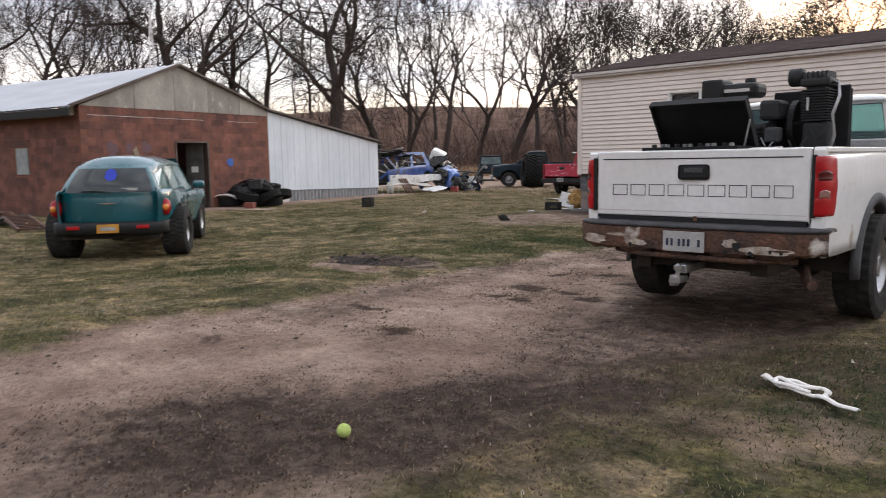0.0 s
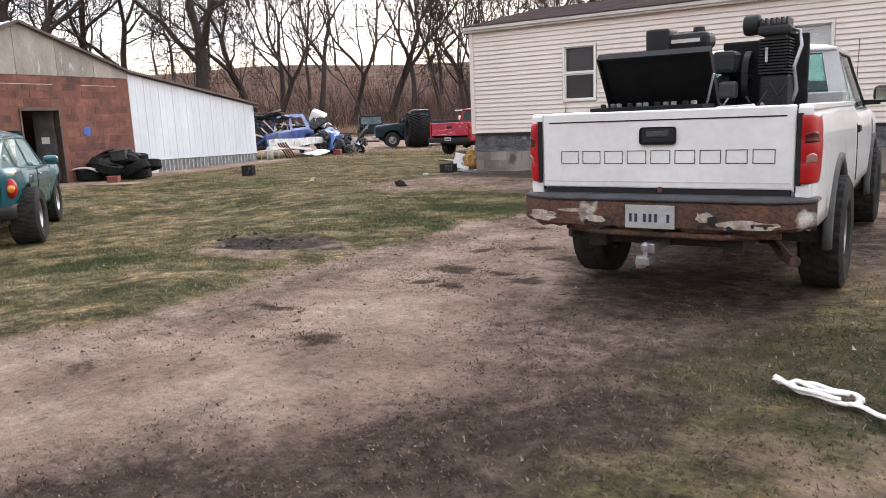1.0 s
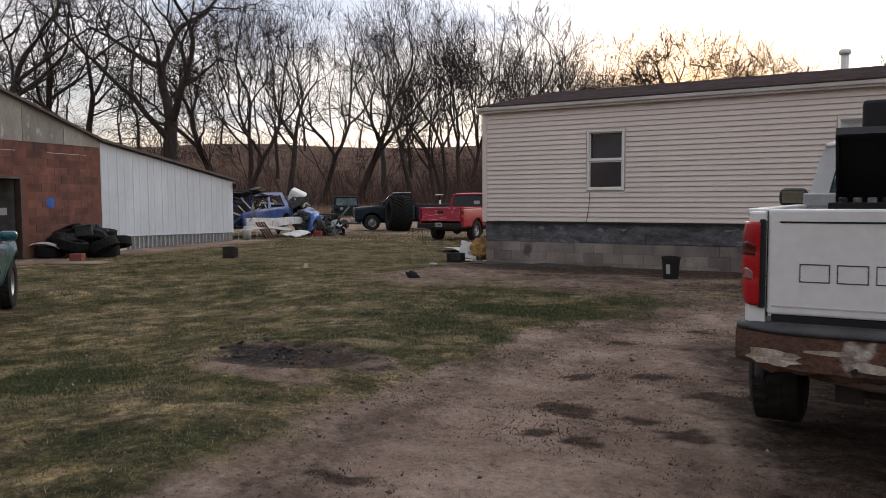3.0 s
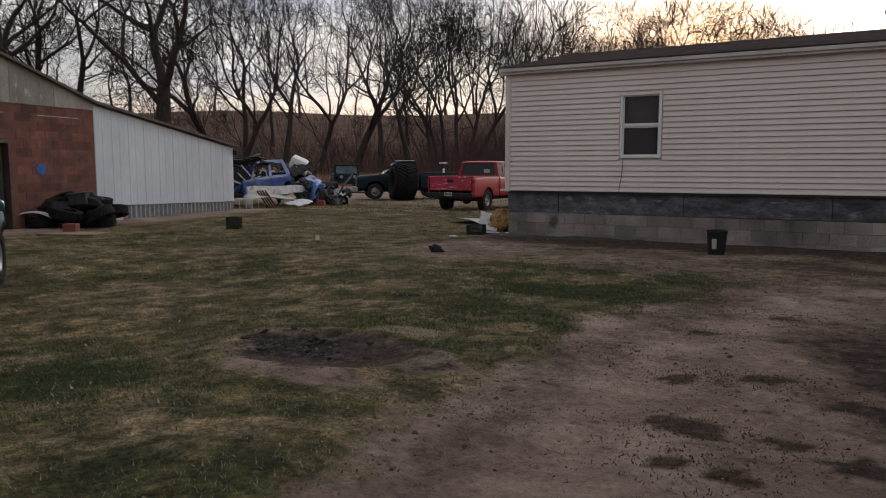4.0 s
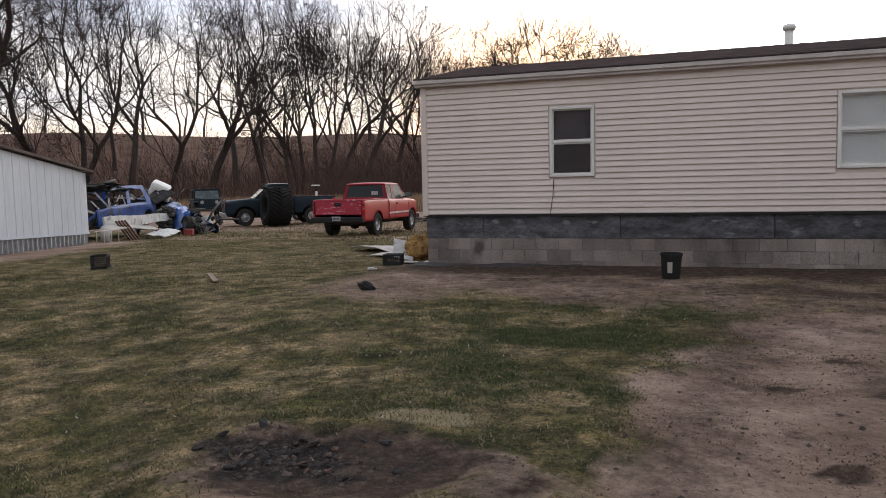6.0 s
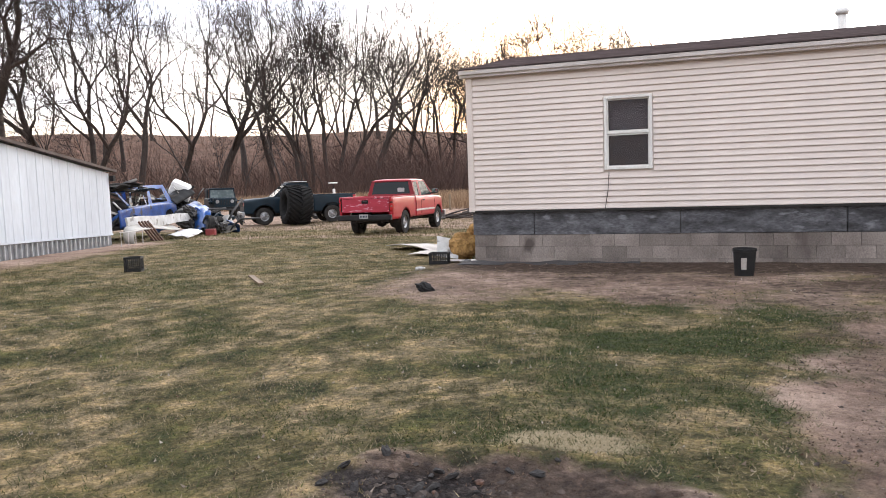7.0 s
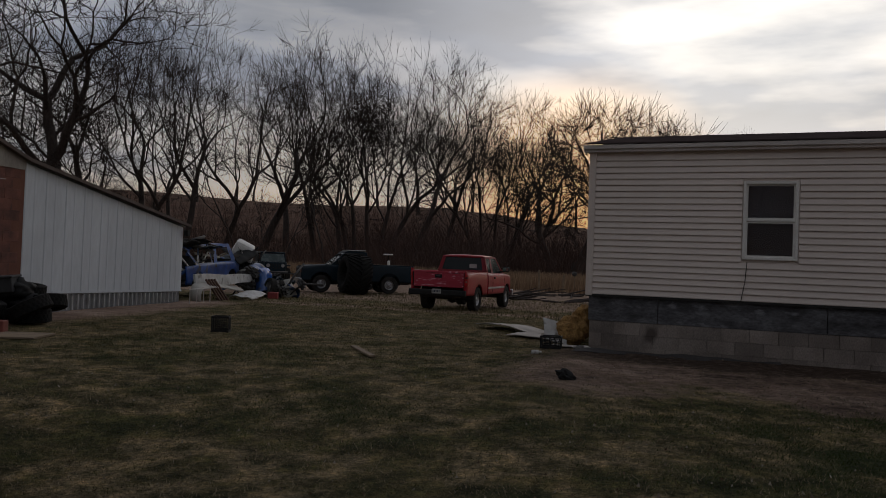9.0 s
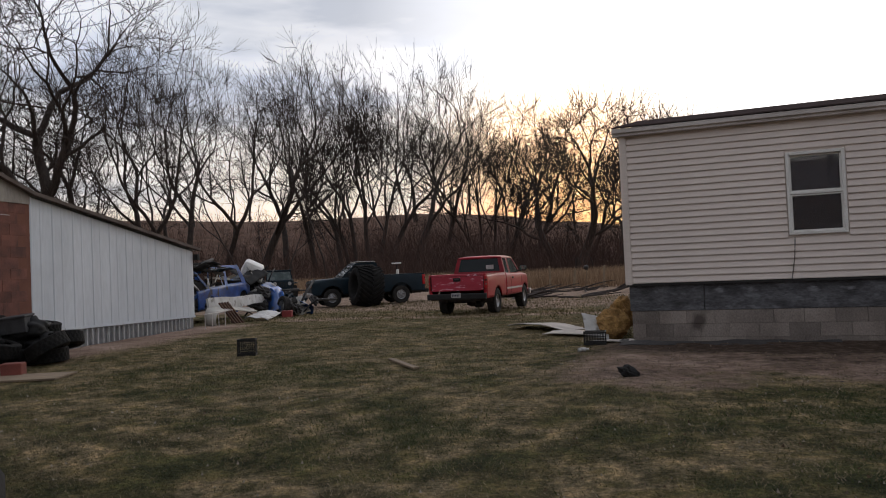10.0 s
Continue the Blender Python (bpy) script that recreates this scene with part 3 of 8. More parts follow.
def make_house():
    house = thing("mobile_home", pose(0, 0, 0), "cream vinyl-sided mobile home on a concrete block foundation", "house")
    wins = (W1, W2)
    # wall core with openings cut through
    xs = [0.0] + [v for w in wins for v in (w[0], w[1])] + [HX1]
    bm = bmesh.new()
    for i in range(len(xs) - 1):
        if i % 2 == 0:
            box(bm, xs[i], xs[i + 1], 0.012, 0.12, Z_SK, Z_TOP)
        else:
            w = wins[i // 2]
            box(bm, xs[i], xs[i + 1], 0.012, 0.12, Z_SK, w[2])
            box(bm, xs[i], xs[i + 1], 0.012, 0.12, w[3], Z_TOP)
    front = part("front_wall", bm, SIDING, house)
    part("end_wall", boxes((0.0, 0.12, 0.12, HD, Z_SK, Z_TOP)), SIDING, house)
    part("far_end_wall", boxes((HX1 - 0.12, HX1, 0.12, HD, Z_SK, Z_TOP)), SIDING, house)
    part("back_wall", boxes((0.12, HX1 - 0.12, HD - 0.12, HD, Z_SK, Z_TOP)), SIDING, house)
    part("house_floor", boxes((0.12, HX1 - 0.12, 0.12, HD - 0.12, Z_SK, Z_SK + 0.1)), DARK_IN, house)
    part("ceiling", boxes((0.12, HX1 - 0.12, 0.12, HD - 0.12, Z_TOP - 0.1, Z_TOP - 0.02)), DARK_IN, house)
    # near-black linings added inside: the unlit rooms' darkness is put into colour
    for nm, b in (("front_lining", None),):
        lb = bmesh.new()
        for i in range(0, len(xs) - 1, 2):
            box(lb, max(xs[i], 0.13), min(xs[i + 1], HX1 - 0.13), 0.124, 0.14, Z_SK + 0.1, Z_TOP - 0.1)
        part(nm, lb, DARK_IN, house)
    part("back_lining", boxes((0.13, HX1 - 0.13, HD - 0.15, HD - 0.124, Z_SK + 0.1, Z_TOP - 0.1)), DARK_IN, house)
    part("end_lining", boxes((0.124, 0.15, 0.15, HD - 0.16, Z_SK + 0.1, Z_TOP - 0.1)), DARK_IN, house)
    part("partition", boxes((4.6, 4.7, 0.12, HD - 0.12, Z_SK + 0.1, Z_TOP - 0.1)), DARK_IN, house)
    # corner posts and starter strips
    part("corner_post", boxes((-0.035, 0.07, -0.03, 0.07, Z_SK - 0.02, Z_TOP), bev=0.006), SIDING, house)
    part("starter_strip", boxes((-0.03, HX1, -0.022, 0.012, Z_SK - 0.035, Z_SK - 0.004)), DARK_IN, house)
    # roof: low pitch, dark edge, gutter-like fascia
    bm = bmesh.new()
    prism(bm, [(-0.16, Z_TOP + 0.125), (HD / 2, Z_TOP + 0.88), (HD + 0.16, Z_TOP + 0.125), (HD + 0.16, Z_TOP + 0.105), (HD / 2, Z_TOP + 0.84), (-0.16, Z_TOP + 0.105)], -0.12, HX1 + 0.12)
    part("roof", bm, ROOF_EDGE, house, "dark low-pitched shingle roof")
    bm = bmesh.new()
    prism(bm, [(0.0, Z_TOP), (HD, Z_TOP), (HD, Z_TOP + 0.1), (HD / 2, Z_TOP + 0.82), (0.0, Z_TOP + 0.1)], 0.0, 0.1)
    part("gable_end", bm, SIDING, house)
    bm = boxes((-0.12, HX1 + 0.12, -0.11, 0.012, Z_TOP - 0.015, Z_TOP + 0.035), bev=0.004)
    box(bm, -0.125, HX1 + 0.125, -0.15, -0.105, Z_TOP + 0.03, Z_TOP + 0.10, bev=0.008)
    part("fascia", bm, FASCIA, house, "pale metal fascia with a stepped lip")
    # vent pipe
    pv = part("vent_pipe", tube(bmesh.new(), [(6.63, 5.41, Z_TOP + 0.4), (6.63, 5.41, Z_TOP + 1.48)], 0.09, 14), WHITE_TRIM, house, "white roof vent pipe", True)
    bm = bmesh.new()
    lathe(bm, [(0.0, Z_TOP + 1.59), (0.12, Z_TOP + 1.58), (0.14, Z_TOP + 1.52), (0.12, Z_TOP + 1.46), (0.0, Z_TOP + 1.46)], 16, "z", Matrix.Translation((6.63, 5.41, 0)))
    part("pipe_cap", bm, WHITE_TRIM, pv, smooth=True)
    # windows: sash frames, meeting rail, panes, blinds
    for i, w in enumerate(wins):
        x0, x1, z0, z1 = w
        f = 0.034
        wn = part("window", boxes((x0 - f, x0 + 0.012, -0.035, 0.06, z0 - f, z1 + f), (x1 - 0.012, x1 + f, -0.035, 0.06, z0 - f, z1 + f),
                                  (x0 + 0.012, x1 - 0.012, -0.035, 0.06, z1 - 0.012, z1 + f), (x0 + 0.012, x1 - 0.012, -0.042, 0.06, z0 - f, z0 + 0.012), bev=0.005), WHITE_TRIM, house, "white double-hung window")
        zm = (z0 + z1) / 2
        part("meeting_rail", boxes((x0 + 0.012, x1 - 0.012, -0.02, 0.05, zm - 0.016, zm + 0.016), bev=0.004), WHITE_TRIM, wn)
        for a, c, yy in ((z0 + 0.012, zm - 0.02, 0.012), (zm + 0.02, z1 - 0.012, 0.028)):
            part("sash", boxes((x0 + 0.012, x0 + 0.035, yy - 0.014, yy + 0.014, a, c), (x1 - 0.035, x1 - 0.012, yy - 0.014, yy + 0.014, a, c),
                               (x0 + 0.035, x1 - 0.035, yy - 0.014, yy + 0.014, a, a + 0.022), (x0 + 0.035, x1 - 0.035, yy - 0.014, yy + 0.014, c - 0.022, c)), WHITE_TRIM, wn)
            p = part("pane", boxes((x0 + 0.035, x1 - 0.035, yy - 0.003, yy + 0.003, a + 0.022, c - 0.022)), GLASS_CLEAR if i else GLASS_HOUSE, wn)
            p.visible_shadow = False
        if i == 0:
            # blind behind the upper pane; its grey paints in the glass's sky reflection
            bm = bmesh.new()
            sheet(bm, [[(x0 + 0.03 + (x1 - x0 - 0.06) * k / 24, 0.16 + 0.0015 * math.sin(k * 0.4), z) for k in range(25)] for z in (zm + 0.06, z1 + 0.02)])
            part("curtain", bm, mat("sky_grey_curtain", (0.075, 0.072, 0.076), (0.055, 0.052, 0.056), 0.9), wn, "half-drawn blind, greyed to stand for sky reflected in the pane", True)
        else:
            bm = bmesh.new()
            for k in range(44):
                z = z0 + 0.02 + k * 0.0262
                box(bm, x0 + 0.014, x1 - 0.014, 0.064, 0.080, z, z + 0.0255)
            part("blind", bm, mat("white_blind", (0.86, 0.87, 0.86), (0.80, 0.81, 0.81), 0.6), wn, "closed white blind")
    # loose cable down the wall
    part("wall_cable", tube(bmesh.new(), [(2.40, -0.03, 1.5), (2.38, -0.035, 1.2), (2.33, -0.03, 0.9)], 0.006, 5), BLACK_PLASTIC, house)
    return house, front


house, house_front = make_house()


def siding():
    """Each course of siding is a board of its own, with a drip lip, broken at the windows."""
    h = 0.0985
    n = int((Z_TOP - 0.02 - Z_SK) / h)
    shared = {}
    for k in range(n):
        z = Z_SK + k * h
        spans, x = [], 0.07
        for w in (W1, W2):
            if z + h > w[2] - 0.05 and z < w[3] + 0.05:
                spans.append((x, w[0] - 0.05))
                x = w[1] + 0.05
        spans.append((x, HX1))
        for a, c in spans:
            key = (round(a, 3), round(c, 3))
            if key not in shared:
                bm = bmesh.new()
                prism(bm, [(-0.001, 0.004), (-0.028, 0.004), (-0.030, 0.014), (-0.007, h), (-0.001, h)], a, c)
                shared[key] = mesh("siding_board", bm, SIDING)
            ob = new("siding_board", shared[key])
            ob.parent, ob.location = house_front, (0, 0.011, z)


def foundation():
    f = thing("foundation", pose(0, 0, 0), "concrete block foundation with dark grey boards above", "foundation", kind="structure")
    core = part("foundation_core", boxes((0.06, HX1 - 0.05, 0.10, HD - 0.1, -0.1, 0.86)), MORTAR, f)
    bm = bmesh.new()
    box(bm, -0.2005, 0.2005, -0.095, 0.095, 0, 0.1975, bev=0.003)
    blk = mesh("block", bm, BLOCK)
    for r in range(3):
        for k in range(int(HX1 / 0.405)):
            x = 0.24 + k * 0.405 + (0.2 if r % 2 else 0.0)
            if x > HX1 - 0.2:
                continue
            ob = new("concrete_block", blk)
            ob.parent = core
            ob.location = (x, 0.115 + random.uniform(-0.004, 0.004), -0.13 + r * 0.2)
        if r % 2:
            ob = new("concrete_block", blk)
            ob.parent = core
            ob.matrix_basis = pose(0.137, 0.115, -0.13 + r * 0.2) @ Matrix.Diagonal((0.49, 1, 1, 1))
        for k in range(17):
            ob = new("concrete_block", blk)
            ob.parent = core
            ob.matrix_basis = pose(0.12 + random.uniform(-0.003, 0.003), 0.42 + k * 0.405 + (0.2 if r % 2 else 0), -0.13 + r * 0.2, 0, 0, 90)
    bm = boxes((0.0, 2.42, -0.025, 0.025, 0, 0.41), bev=0.006)
    brd = mesh("board", bm, FOAM)
    for k in range(8):
        ob = new("skirting_board", brd)
        ob.parent = core
        ob.matrix_basis = pose(0.02 if k == 0 else 1.12 + (k - 1) * 2.405, 0.045 + random.uniform(-0.006, 0.006), 0.475 + random.uniform(-0.006, 0.004), random.uniform(-1, 1), random.uniform(-0.15, 0.15), 0) @ Matrix.Diagonal((0.45 if k == 0 else 0.99, 1, 1, 1))
    for k in range(3):
        ob = new("skirting_board", brd)
        ob.parent = core
        ob.matrix_basis = pose(0.03, 0.08 + k * 2.3, 0.475, 0, 0, 90)


siding()
foundation()

# ---- brick workshop with lean-to ----
SHED = pose(-10.5, -1.9, 0, 0, 0, math.degrees(math.atan2(0.9809, -0.1945)))     # local x runs along the gable wall, local y goes in behind it


RUSTY_TRIM = mat("rusty_trim", (0.13, 0.10, 0.085), (0.08, 0.055, 0.045), 0.8, scale=4)


def make_workshop():
    ws = thing("workshop", SHED, "red tile-block workshop with white steel lean-to", "workshop")
    L0, DEEP = -6.5, 9.0
    d0, d1, dz = -3.62, -2.52, 1.90
    bm = boxes((L0, d0, 0.0, 0.2, -0.1, 2.80), (d1, 0.0, 0.0, 0.2, -0.1, 2.80), (d0, d1, 0.0, 0.2, dz, 2.80))
    gw = part("gable_wall", bm, BRICK_WALL, ws, "red tile-block wall")
    sw = part("side_wall", boxes((L0, L0 + 0.2, 0.2, DEEP, -0.1, 2.55)), BRICK_WALL, ws)
    part("back_wall", boxes((L0 + 0.2, 0.0, DEEP - 0.2, DEEP, -0.1, 2.72)), BRICK_WALL, ws)
    part("inner_wall", boxes((-0.2, 0.0, 0.2, DEEP - 0.2, -0.1, 2.72)), BRICK_WALL, ws)
    part("workshop_floor", boxes((L0 + 0.2, -0.2, 0.2, DEEP - 0.2, -0.05, 0.06)), DARK_IN, ws)
    # plywood gable sheets
    ax, az = -3.45, 4.02
    zl, zr = 2.79, 2.96
    def top(x):
        return zl + (az - zl) * (x - L0) / (ax - L0) if x < ax else az + (zr - az) * (x - ax) / (0 - ax)
    gable = part("gable_core", prism(bmesh.new(), [(L0, 2.79), (0.0, 2.79), (0.0, zr), (ax, az), (L0, zl + 0.06)], 0.03, 0.15, "y"), DARK_IN, ws)
    cuts = [L0, -4.9, -3.6, -2.4, -1.2, 0.0]
    for a, c in zip(cuts, cuts[1:]):
        pts = [(a + 0.006, 2.785), (c - 0.006, 2.785), (c - 0.006, top(c))]
        if a < ax < c:
            pts.append((ax, az))
        pts.append((a + 0.006, top(a)))
        part("plywood_sheet", prism(bmesh.new(), pts, -0.02 + random.uniform(-0.004, 0.004), 0.028, "y"), GABLE, gable)
    # roof sheets: two slopes and the shallower lean-to slope, ribbed
    def ribbed(x0, z0, x1, z1, y0, y1, name, mt):
        bm = bmesh.new()
        n = int((y1 - y0) / 0.11)
        rows = []
        for k in range(n + 1):
            lift = 0.022 if k % 3 == 0 else 0.0
            y = y0 + (y1 - y0) * k / n
            rows.append([(x0, y, z0 + lift), (x1, y, z1 + lift)])
        sheet(bm, rows)
        rows = [[(x0, y0, z0 - 0.03), (x1, y0, z1 - 0.03)], [(x0, y1, z0 - 0.03), (x1, y1, z1 - 0.03)]]
        sheet(bm, rows)
        sheet(bm, [[(x0, y0, z0 - 0.03), (x1, y0, z1 - 0.03)], [(x0, y0, z0 + 0.02), (x1, y0, z1 + 0.02)]])
        bmesh.ops.recalc_face_normals(bm, faces=bm.faces)
        return part(name, bm, mt, ws, "weathered ribbed metal roof")
    ribbed(L0 - 0.35, zl - 0.05, ax, az + 0.05, -0.12, DEEP + 0.1, "roof_slope", SHED_ROOF)
    ribbed(ax, az + 0.05, 0.0, zr + 0.04, -0.12, DEEP + 0.1, "roof_slope", SHED_ROOF)
    ribbed(0.0, zr + 0.04, 6.12, 2.07, -0.10, DEEP + 0.1, "lean_to_roof", SHED_ROOF)
    part("eave_board", boxes((L0 - 0.36, L0 - 0.30, -0.12, DEEP, zl - 0.27, zl - 0.09)), TAR, ws, "black tarred eave board")
    bm = bmesh.new()
    for (xa, za, xb, zb) in ((L0 - 0.3, zl - 0.05, ax, az + 0.02), (ax, az + 0.02, 0.0, zr), (0.0, zr, 6.08, 2.03)):
        prism(bm, [(xa, za - 0.012), (xb, zb - 0.012), (xb, zb + 0.055), (xa, za + 0.055)], -0.145, -0.05, "y")
    part("barge_board", bm, RUSTY_TRIM, ws)
    # lean-to: ribbed steel sheets each 0.62 m wide
    lt = part("lean_to_frame", prism(bmesh.new(), [(0.0, 0.42), (5.92, 0.30), (5.92, 2.0), (0.0, 2.93)], 0.03, 0.10, "y"), DARK_IN, ws)
    part("lean_to_end", boxes((5.86, 5.92, 0.10, DEEP, 0.0, 2.0)), SHED_WHITE, ws)
    nsheet = 10
    wd = 5.92 / nsheet
    for k in range(nsheet):
        x0 = k * wd
        bm = bmesh.new()
        rib = [(0, 0.0), (0.02, -0.013), (0.05, -0.013), (0.07, 0.0), (wd / 2 - 0.03, 0.0), (wd / 2 - 0.015, -0.006), (wd / 2 + 0.015, -0.006), (wd / 2 + 0.03, 0.0), (wd, 0.0)]
        lo = [(x0 + a, 0.006 + y, 0.42 - 0.02 * (x0 + a)) for a, y in rib]
        hi = [(x0 + a, 0.006 + y, 2.93 - 0.1571 * (x0 + a)) for a, y in rib]
        sheet(bm, [lo, hi])
        part("steel_sheet", bm, SHED_WHITE, lt)
    part("lean_to_plinth", boxes((0.0, 0.9, 0.02, 0.09, -0.08, 0.41)), FASCIA, ws)
    # slatted skirt below the lean-to
    sk = part("lean_to_skirt", prism(bmesh.new(), [(0.9, -0.05), (5.92, -0.1), (5.92, 0.30), (0.9, 0.40)], 0.05, 0.09, "y"), mat("skirt_tin", (0.30, 0.31, 0.32), (0.22, 0.22, 0.23), 0.6, metal=0.3), ws)
    for k in range(27):
        x = 1.0 + k * 0.18
        part("slat", boxes((x, x + 0.028, 0.0, 0.05, 0.02, 0.385 - 0.02 * x)), mat("skirt_slat", (0.5, 0.5, 0.5), None, 0.6) if k == 0 else bpy.data.materials["skirt_slat"], sk)
    part("skirt_rail", prism(bmesh.new(), [(0.9, 0.385), (5.93, 0.285), (5.93, 0.33), (0.9, 0.43)], -0.012, 0.03, "y"), SHED_WHITE, sk)
    part("gutter_bracket", boxes((5.90, 6.02, -0.14, -0.02, 1.78, 1.93), bev=0.01), BLACK_PLASTIC, ws)
    # doorway: frame, half-open door
    dr = part("door_frame", boxes((d0 - 0.05, d0, -0.03, 0.2, -0.05, dz + 0.06), (d1, d1 + 0.05, -0.03, 0.2, -0.05, dz + 0.06), (d0, d1, -0.03, 0.2, dz, dz + 0.06)), RUSTY_TRIM, ws)
    bm = bmesh.new()
    box(bm, -0.52, 0.0, -0.02, 0.02, 0.06, 1.88, m=pose(d1 - 0.02, 0.16, 0, 0, 0, -62))
    door = part("door", bm, mat("dark_door", (0.10, 0.095, 0.09), (0.05, 0.048, 0.045), 0.7, scale=4), ws, "half-open dark door")
    bm = bmesh.new()
    box(bm, -0.36, -0.16, -0.026, -0.021, 1.05, 1.22, m=pose(d1 - 0.02, 0.16, 0, 0, 0, -62))
    part("door_notice", bm, WHITE_TRIM, door, "white notice on the door")
    # small boarded window on the side wall, leaning plank by the door
    wn = part("side_window", boxes((L0 - 0.035, L0 - 0.002, 2.35, 2.9, 1.08, 1.78), bev=0.006), mat("painted_board", (0.34, 0.35, 0.34), (0.25, 0.26, 0.26), 0.8), ws, "boarded side window")
    return ws, gw, sw


workshop, gable_wall, side_wall = make_workshop()


SPRAY = {"blue_spray": mat("blue_spray", (0.03, 0.10, 0.36), (0.05, 0.14, 0.42), 0.7), "faded_spray": mat("faded_spray", (0.11, 0.085, 0.11), (0.16, 0.07, 0.06), 0.8, scale=9)}


def splash(cx, cz, r, seed, ws, kind="blue_spray"):
    """A sprayed paint patch with a ragged edge, on the wall face."""
    rnd = random.Random(seed)
    pts = []
    for k in range(22):
        a = k * math.tau / 22
        q = r * rnd.uniform(0.7, 1.15)
        pts.append((cx + q * math.cos(a), cz + q * math.sin(a)))
    part("paint_mark", prism(bmesh.new(), pts, -0.019, -0.015, "y"), SPRAY[kind], ws, "sprayed paint mark")


splash(-1.66, 1.34, 0.14, 3, workshop)
splash(-5.65, 1.72, 0.20, 4, workshop, "faded_spray")
splash(-5.12, 1.74, 0.16, 5, workshop, "faded_spray")
splash(-4.62, 1.76, 0.17, 6, workshop, "faded_spray")
part("mortar_streak", boxes((-6.3, -2.6, -0.012, -0.006, 2.556, 2.568), (-1.7, -0.5, -0.012, -0.006, 2.55, 2.562)), FASCIA, workshop, "pale mortar streak")


def tile_courses():
    """Tile blocks with recessed joints on the two walls that show."""
    bm = boxes((-0.198, 0.198, -0.005, 0.03, -0.097, 0.097), bev=0.003)
    blk = mesh("tile_block", bm, BRICK)
    for r in range(14):
        z = 0.1 + r * 0.2
        if z > 2.75:
            break
        off = 0.2 if r % 2 else 0.0
        x = -6.3 - off + 0.2
        while x < -0.15:
            if not (-3.90 < x < -2.24 and z < 2.02):
                ob = new("tile_block", blk)
                ob.parent, ob.location = gable_wall, (max(min(x, -0.2), -6.3), random.uniform(-0.004, 0.003), z)
            x += 0.4
        if z < 2.5:
            y = 0.25 + off
            while y < 8.8:
                if not (2.1 < y < 3.1 and 1.0 < z < 1.9):
                    ob = new("tile_block", blk)
                    ob.parent = side_wall
                    ob.matrix_basis = pose(-6.5 + random.uniform(-0.003, 0.004), y, z, 0, 0, -90)
                y += 0.4


tile_courses()

# ---- vehicles ----
def paint(name, c, c2=None, spots=None, rough=0.3, coat=0.6):
    return mat(name, c, c2 or tuple(v * 0.86 for v in c), rough, scale=1.6, bscale=18, fine=0.05, coat=coat, spots=spots)


WHITE_PAINT = paint("white_paint", (0.79, 0.785, 0.78), (0.70, 0.69, 0.675), rough=0.35, spots=((0.42, 0.36, 0.29), 0.68, 4))
RED_PAINT = paint("red_paint", (0.40, 0.007, 0.022), (0.33, 0.005, 0.017), rough=0.35, coat=0.25)
FADED_RED = mat("sun_faded_red", (0.44, 0.03, 0.06), (0.36, 0.022, 0.045), 0.5, scale=3, spots=((0.62, 0.30, 0.36), 0.60, 7), stretch=(0.7, 1, 2.2))
TEAL_PAINT = paint("teal_paint", (0.008, 0.10, 0.125), (0.006, 0.078, 0.095), rough=0.25)
NAVY_PAINT = mat("dark_green_blue_paint", (0.008, 0.022, 0.034), (0.005, 0.013, 0.020), 0.4, scale=1.6, bscale=18, fine=0.05, spec=0.22, coat=0.08)
BLUE_PAINT = paint("blue_paint", (0.016, 0.085, 0.30), (0.008, 0.04, 0.15), rough=0.4, spots=((0.03, 0.03, 0.032), 0.56, 2.6))
RUST = mat("flaking_rust", (0.125, 0.060, 0.036), (0.05, 0.032, 0.026), 0.9, scale=5, bump=0.8, bscale=40, fine=0.3, spots=((0.62, 0.58, 0.52), 0.635, 3.4))
LENS_RED = mat("red_lens", (0.44, 0.008, 0.013), (0.30, 0.006, 0.009), 0.3, scale=5, spec=0.3, coat=0.15)
LENS_DARK = mat("dark_red_lens", (0.10, 0.006, 0.007), (0.06, 0.005, 0.005), 0.3, scale=5, spec=0.3, coat=0.15)
PEEL = mat("peeling_chrome", (0.48, 0.42, 0.36), (0.20, 0.14, 0.10), 0.6, scale=16, fine=0.3)
LENS_CLEAR = mat("clear_lens", (0.32, 0.17, 0.15), (0.24, 0.10, 0.09), 0.1, scale=9, coat=0.8)
LENS_AMBER = mat("amber_lens", (0.75, 0.24, 0.03), None, 0.15, coat=0.8)
PLATE = mat("number_plate", (0.42, 0.42, 0.41), (0.33, 0.32, 0.31), 0.45, scale=12)
PLATE_Y = mat("orange_plate", (0.66, 0.30, 0.04), None, 0.45)
MIRROR = mat("tinted_mirror", (0.52, 0.68, 0.64), (0.46, 0.62, 0.58), 0.06, metal=1.0)
SEAM = mat("panel_gap", (0.015, 0.015, 0.016), None, 0.9)
UNDER = mat("underbody", (0.05, 0.042, 0.037), (0.028, 0.024, 0.022), 0.9, scale=6, bump=0.5)
SEAT = mat("seat_cloth", (0.13, 0.12, 0.115), None, 0.9)
INK = mat("plate_ink", (0.02, 0.03, 0.06), None, 0.6)


def patch(bm, f, nu, nv):
    """A grid surface from a function of u, v in 0..1."""
    return sheet(bm, [[f(i / nu, j / nv) for i in range(nu + 1)] for j in range(nv + 1)])


def thicken(bm, t):
    bmesh.ops.recalc_face_normals(bm, faces=bm.faces)
    bmesh.ops.solidify(bm, geom=bm.faces[:], thickness=t)
    return bm


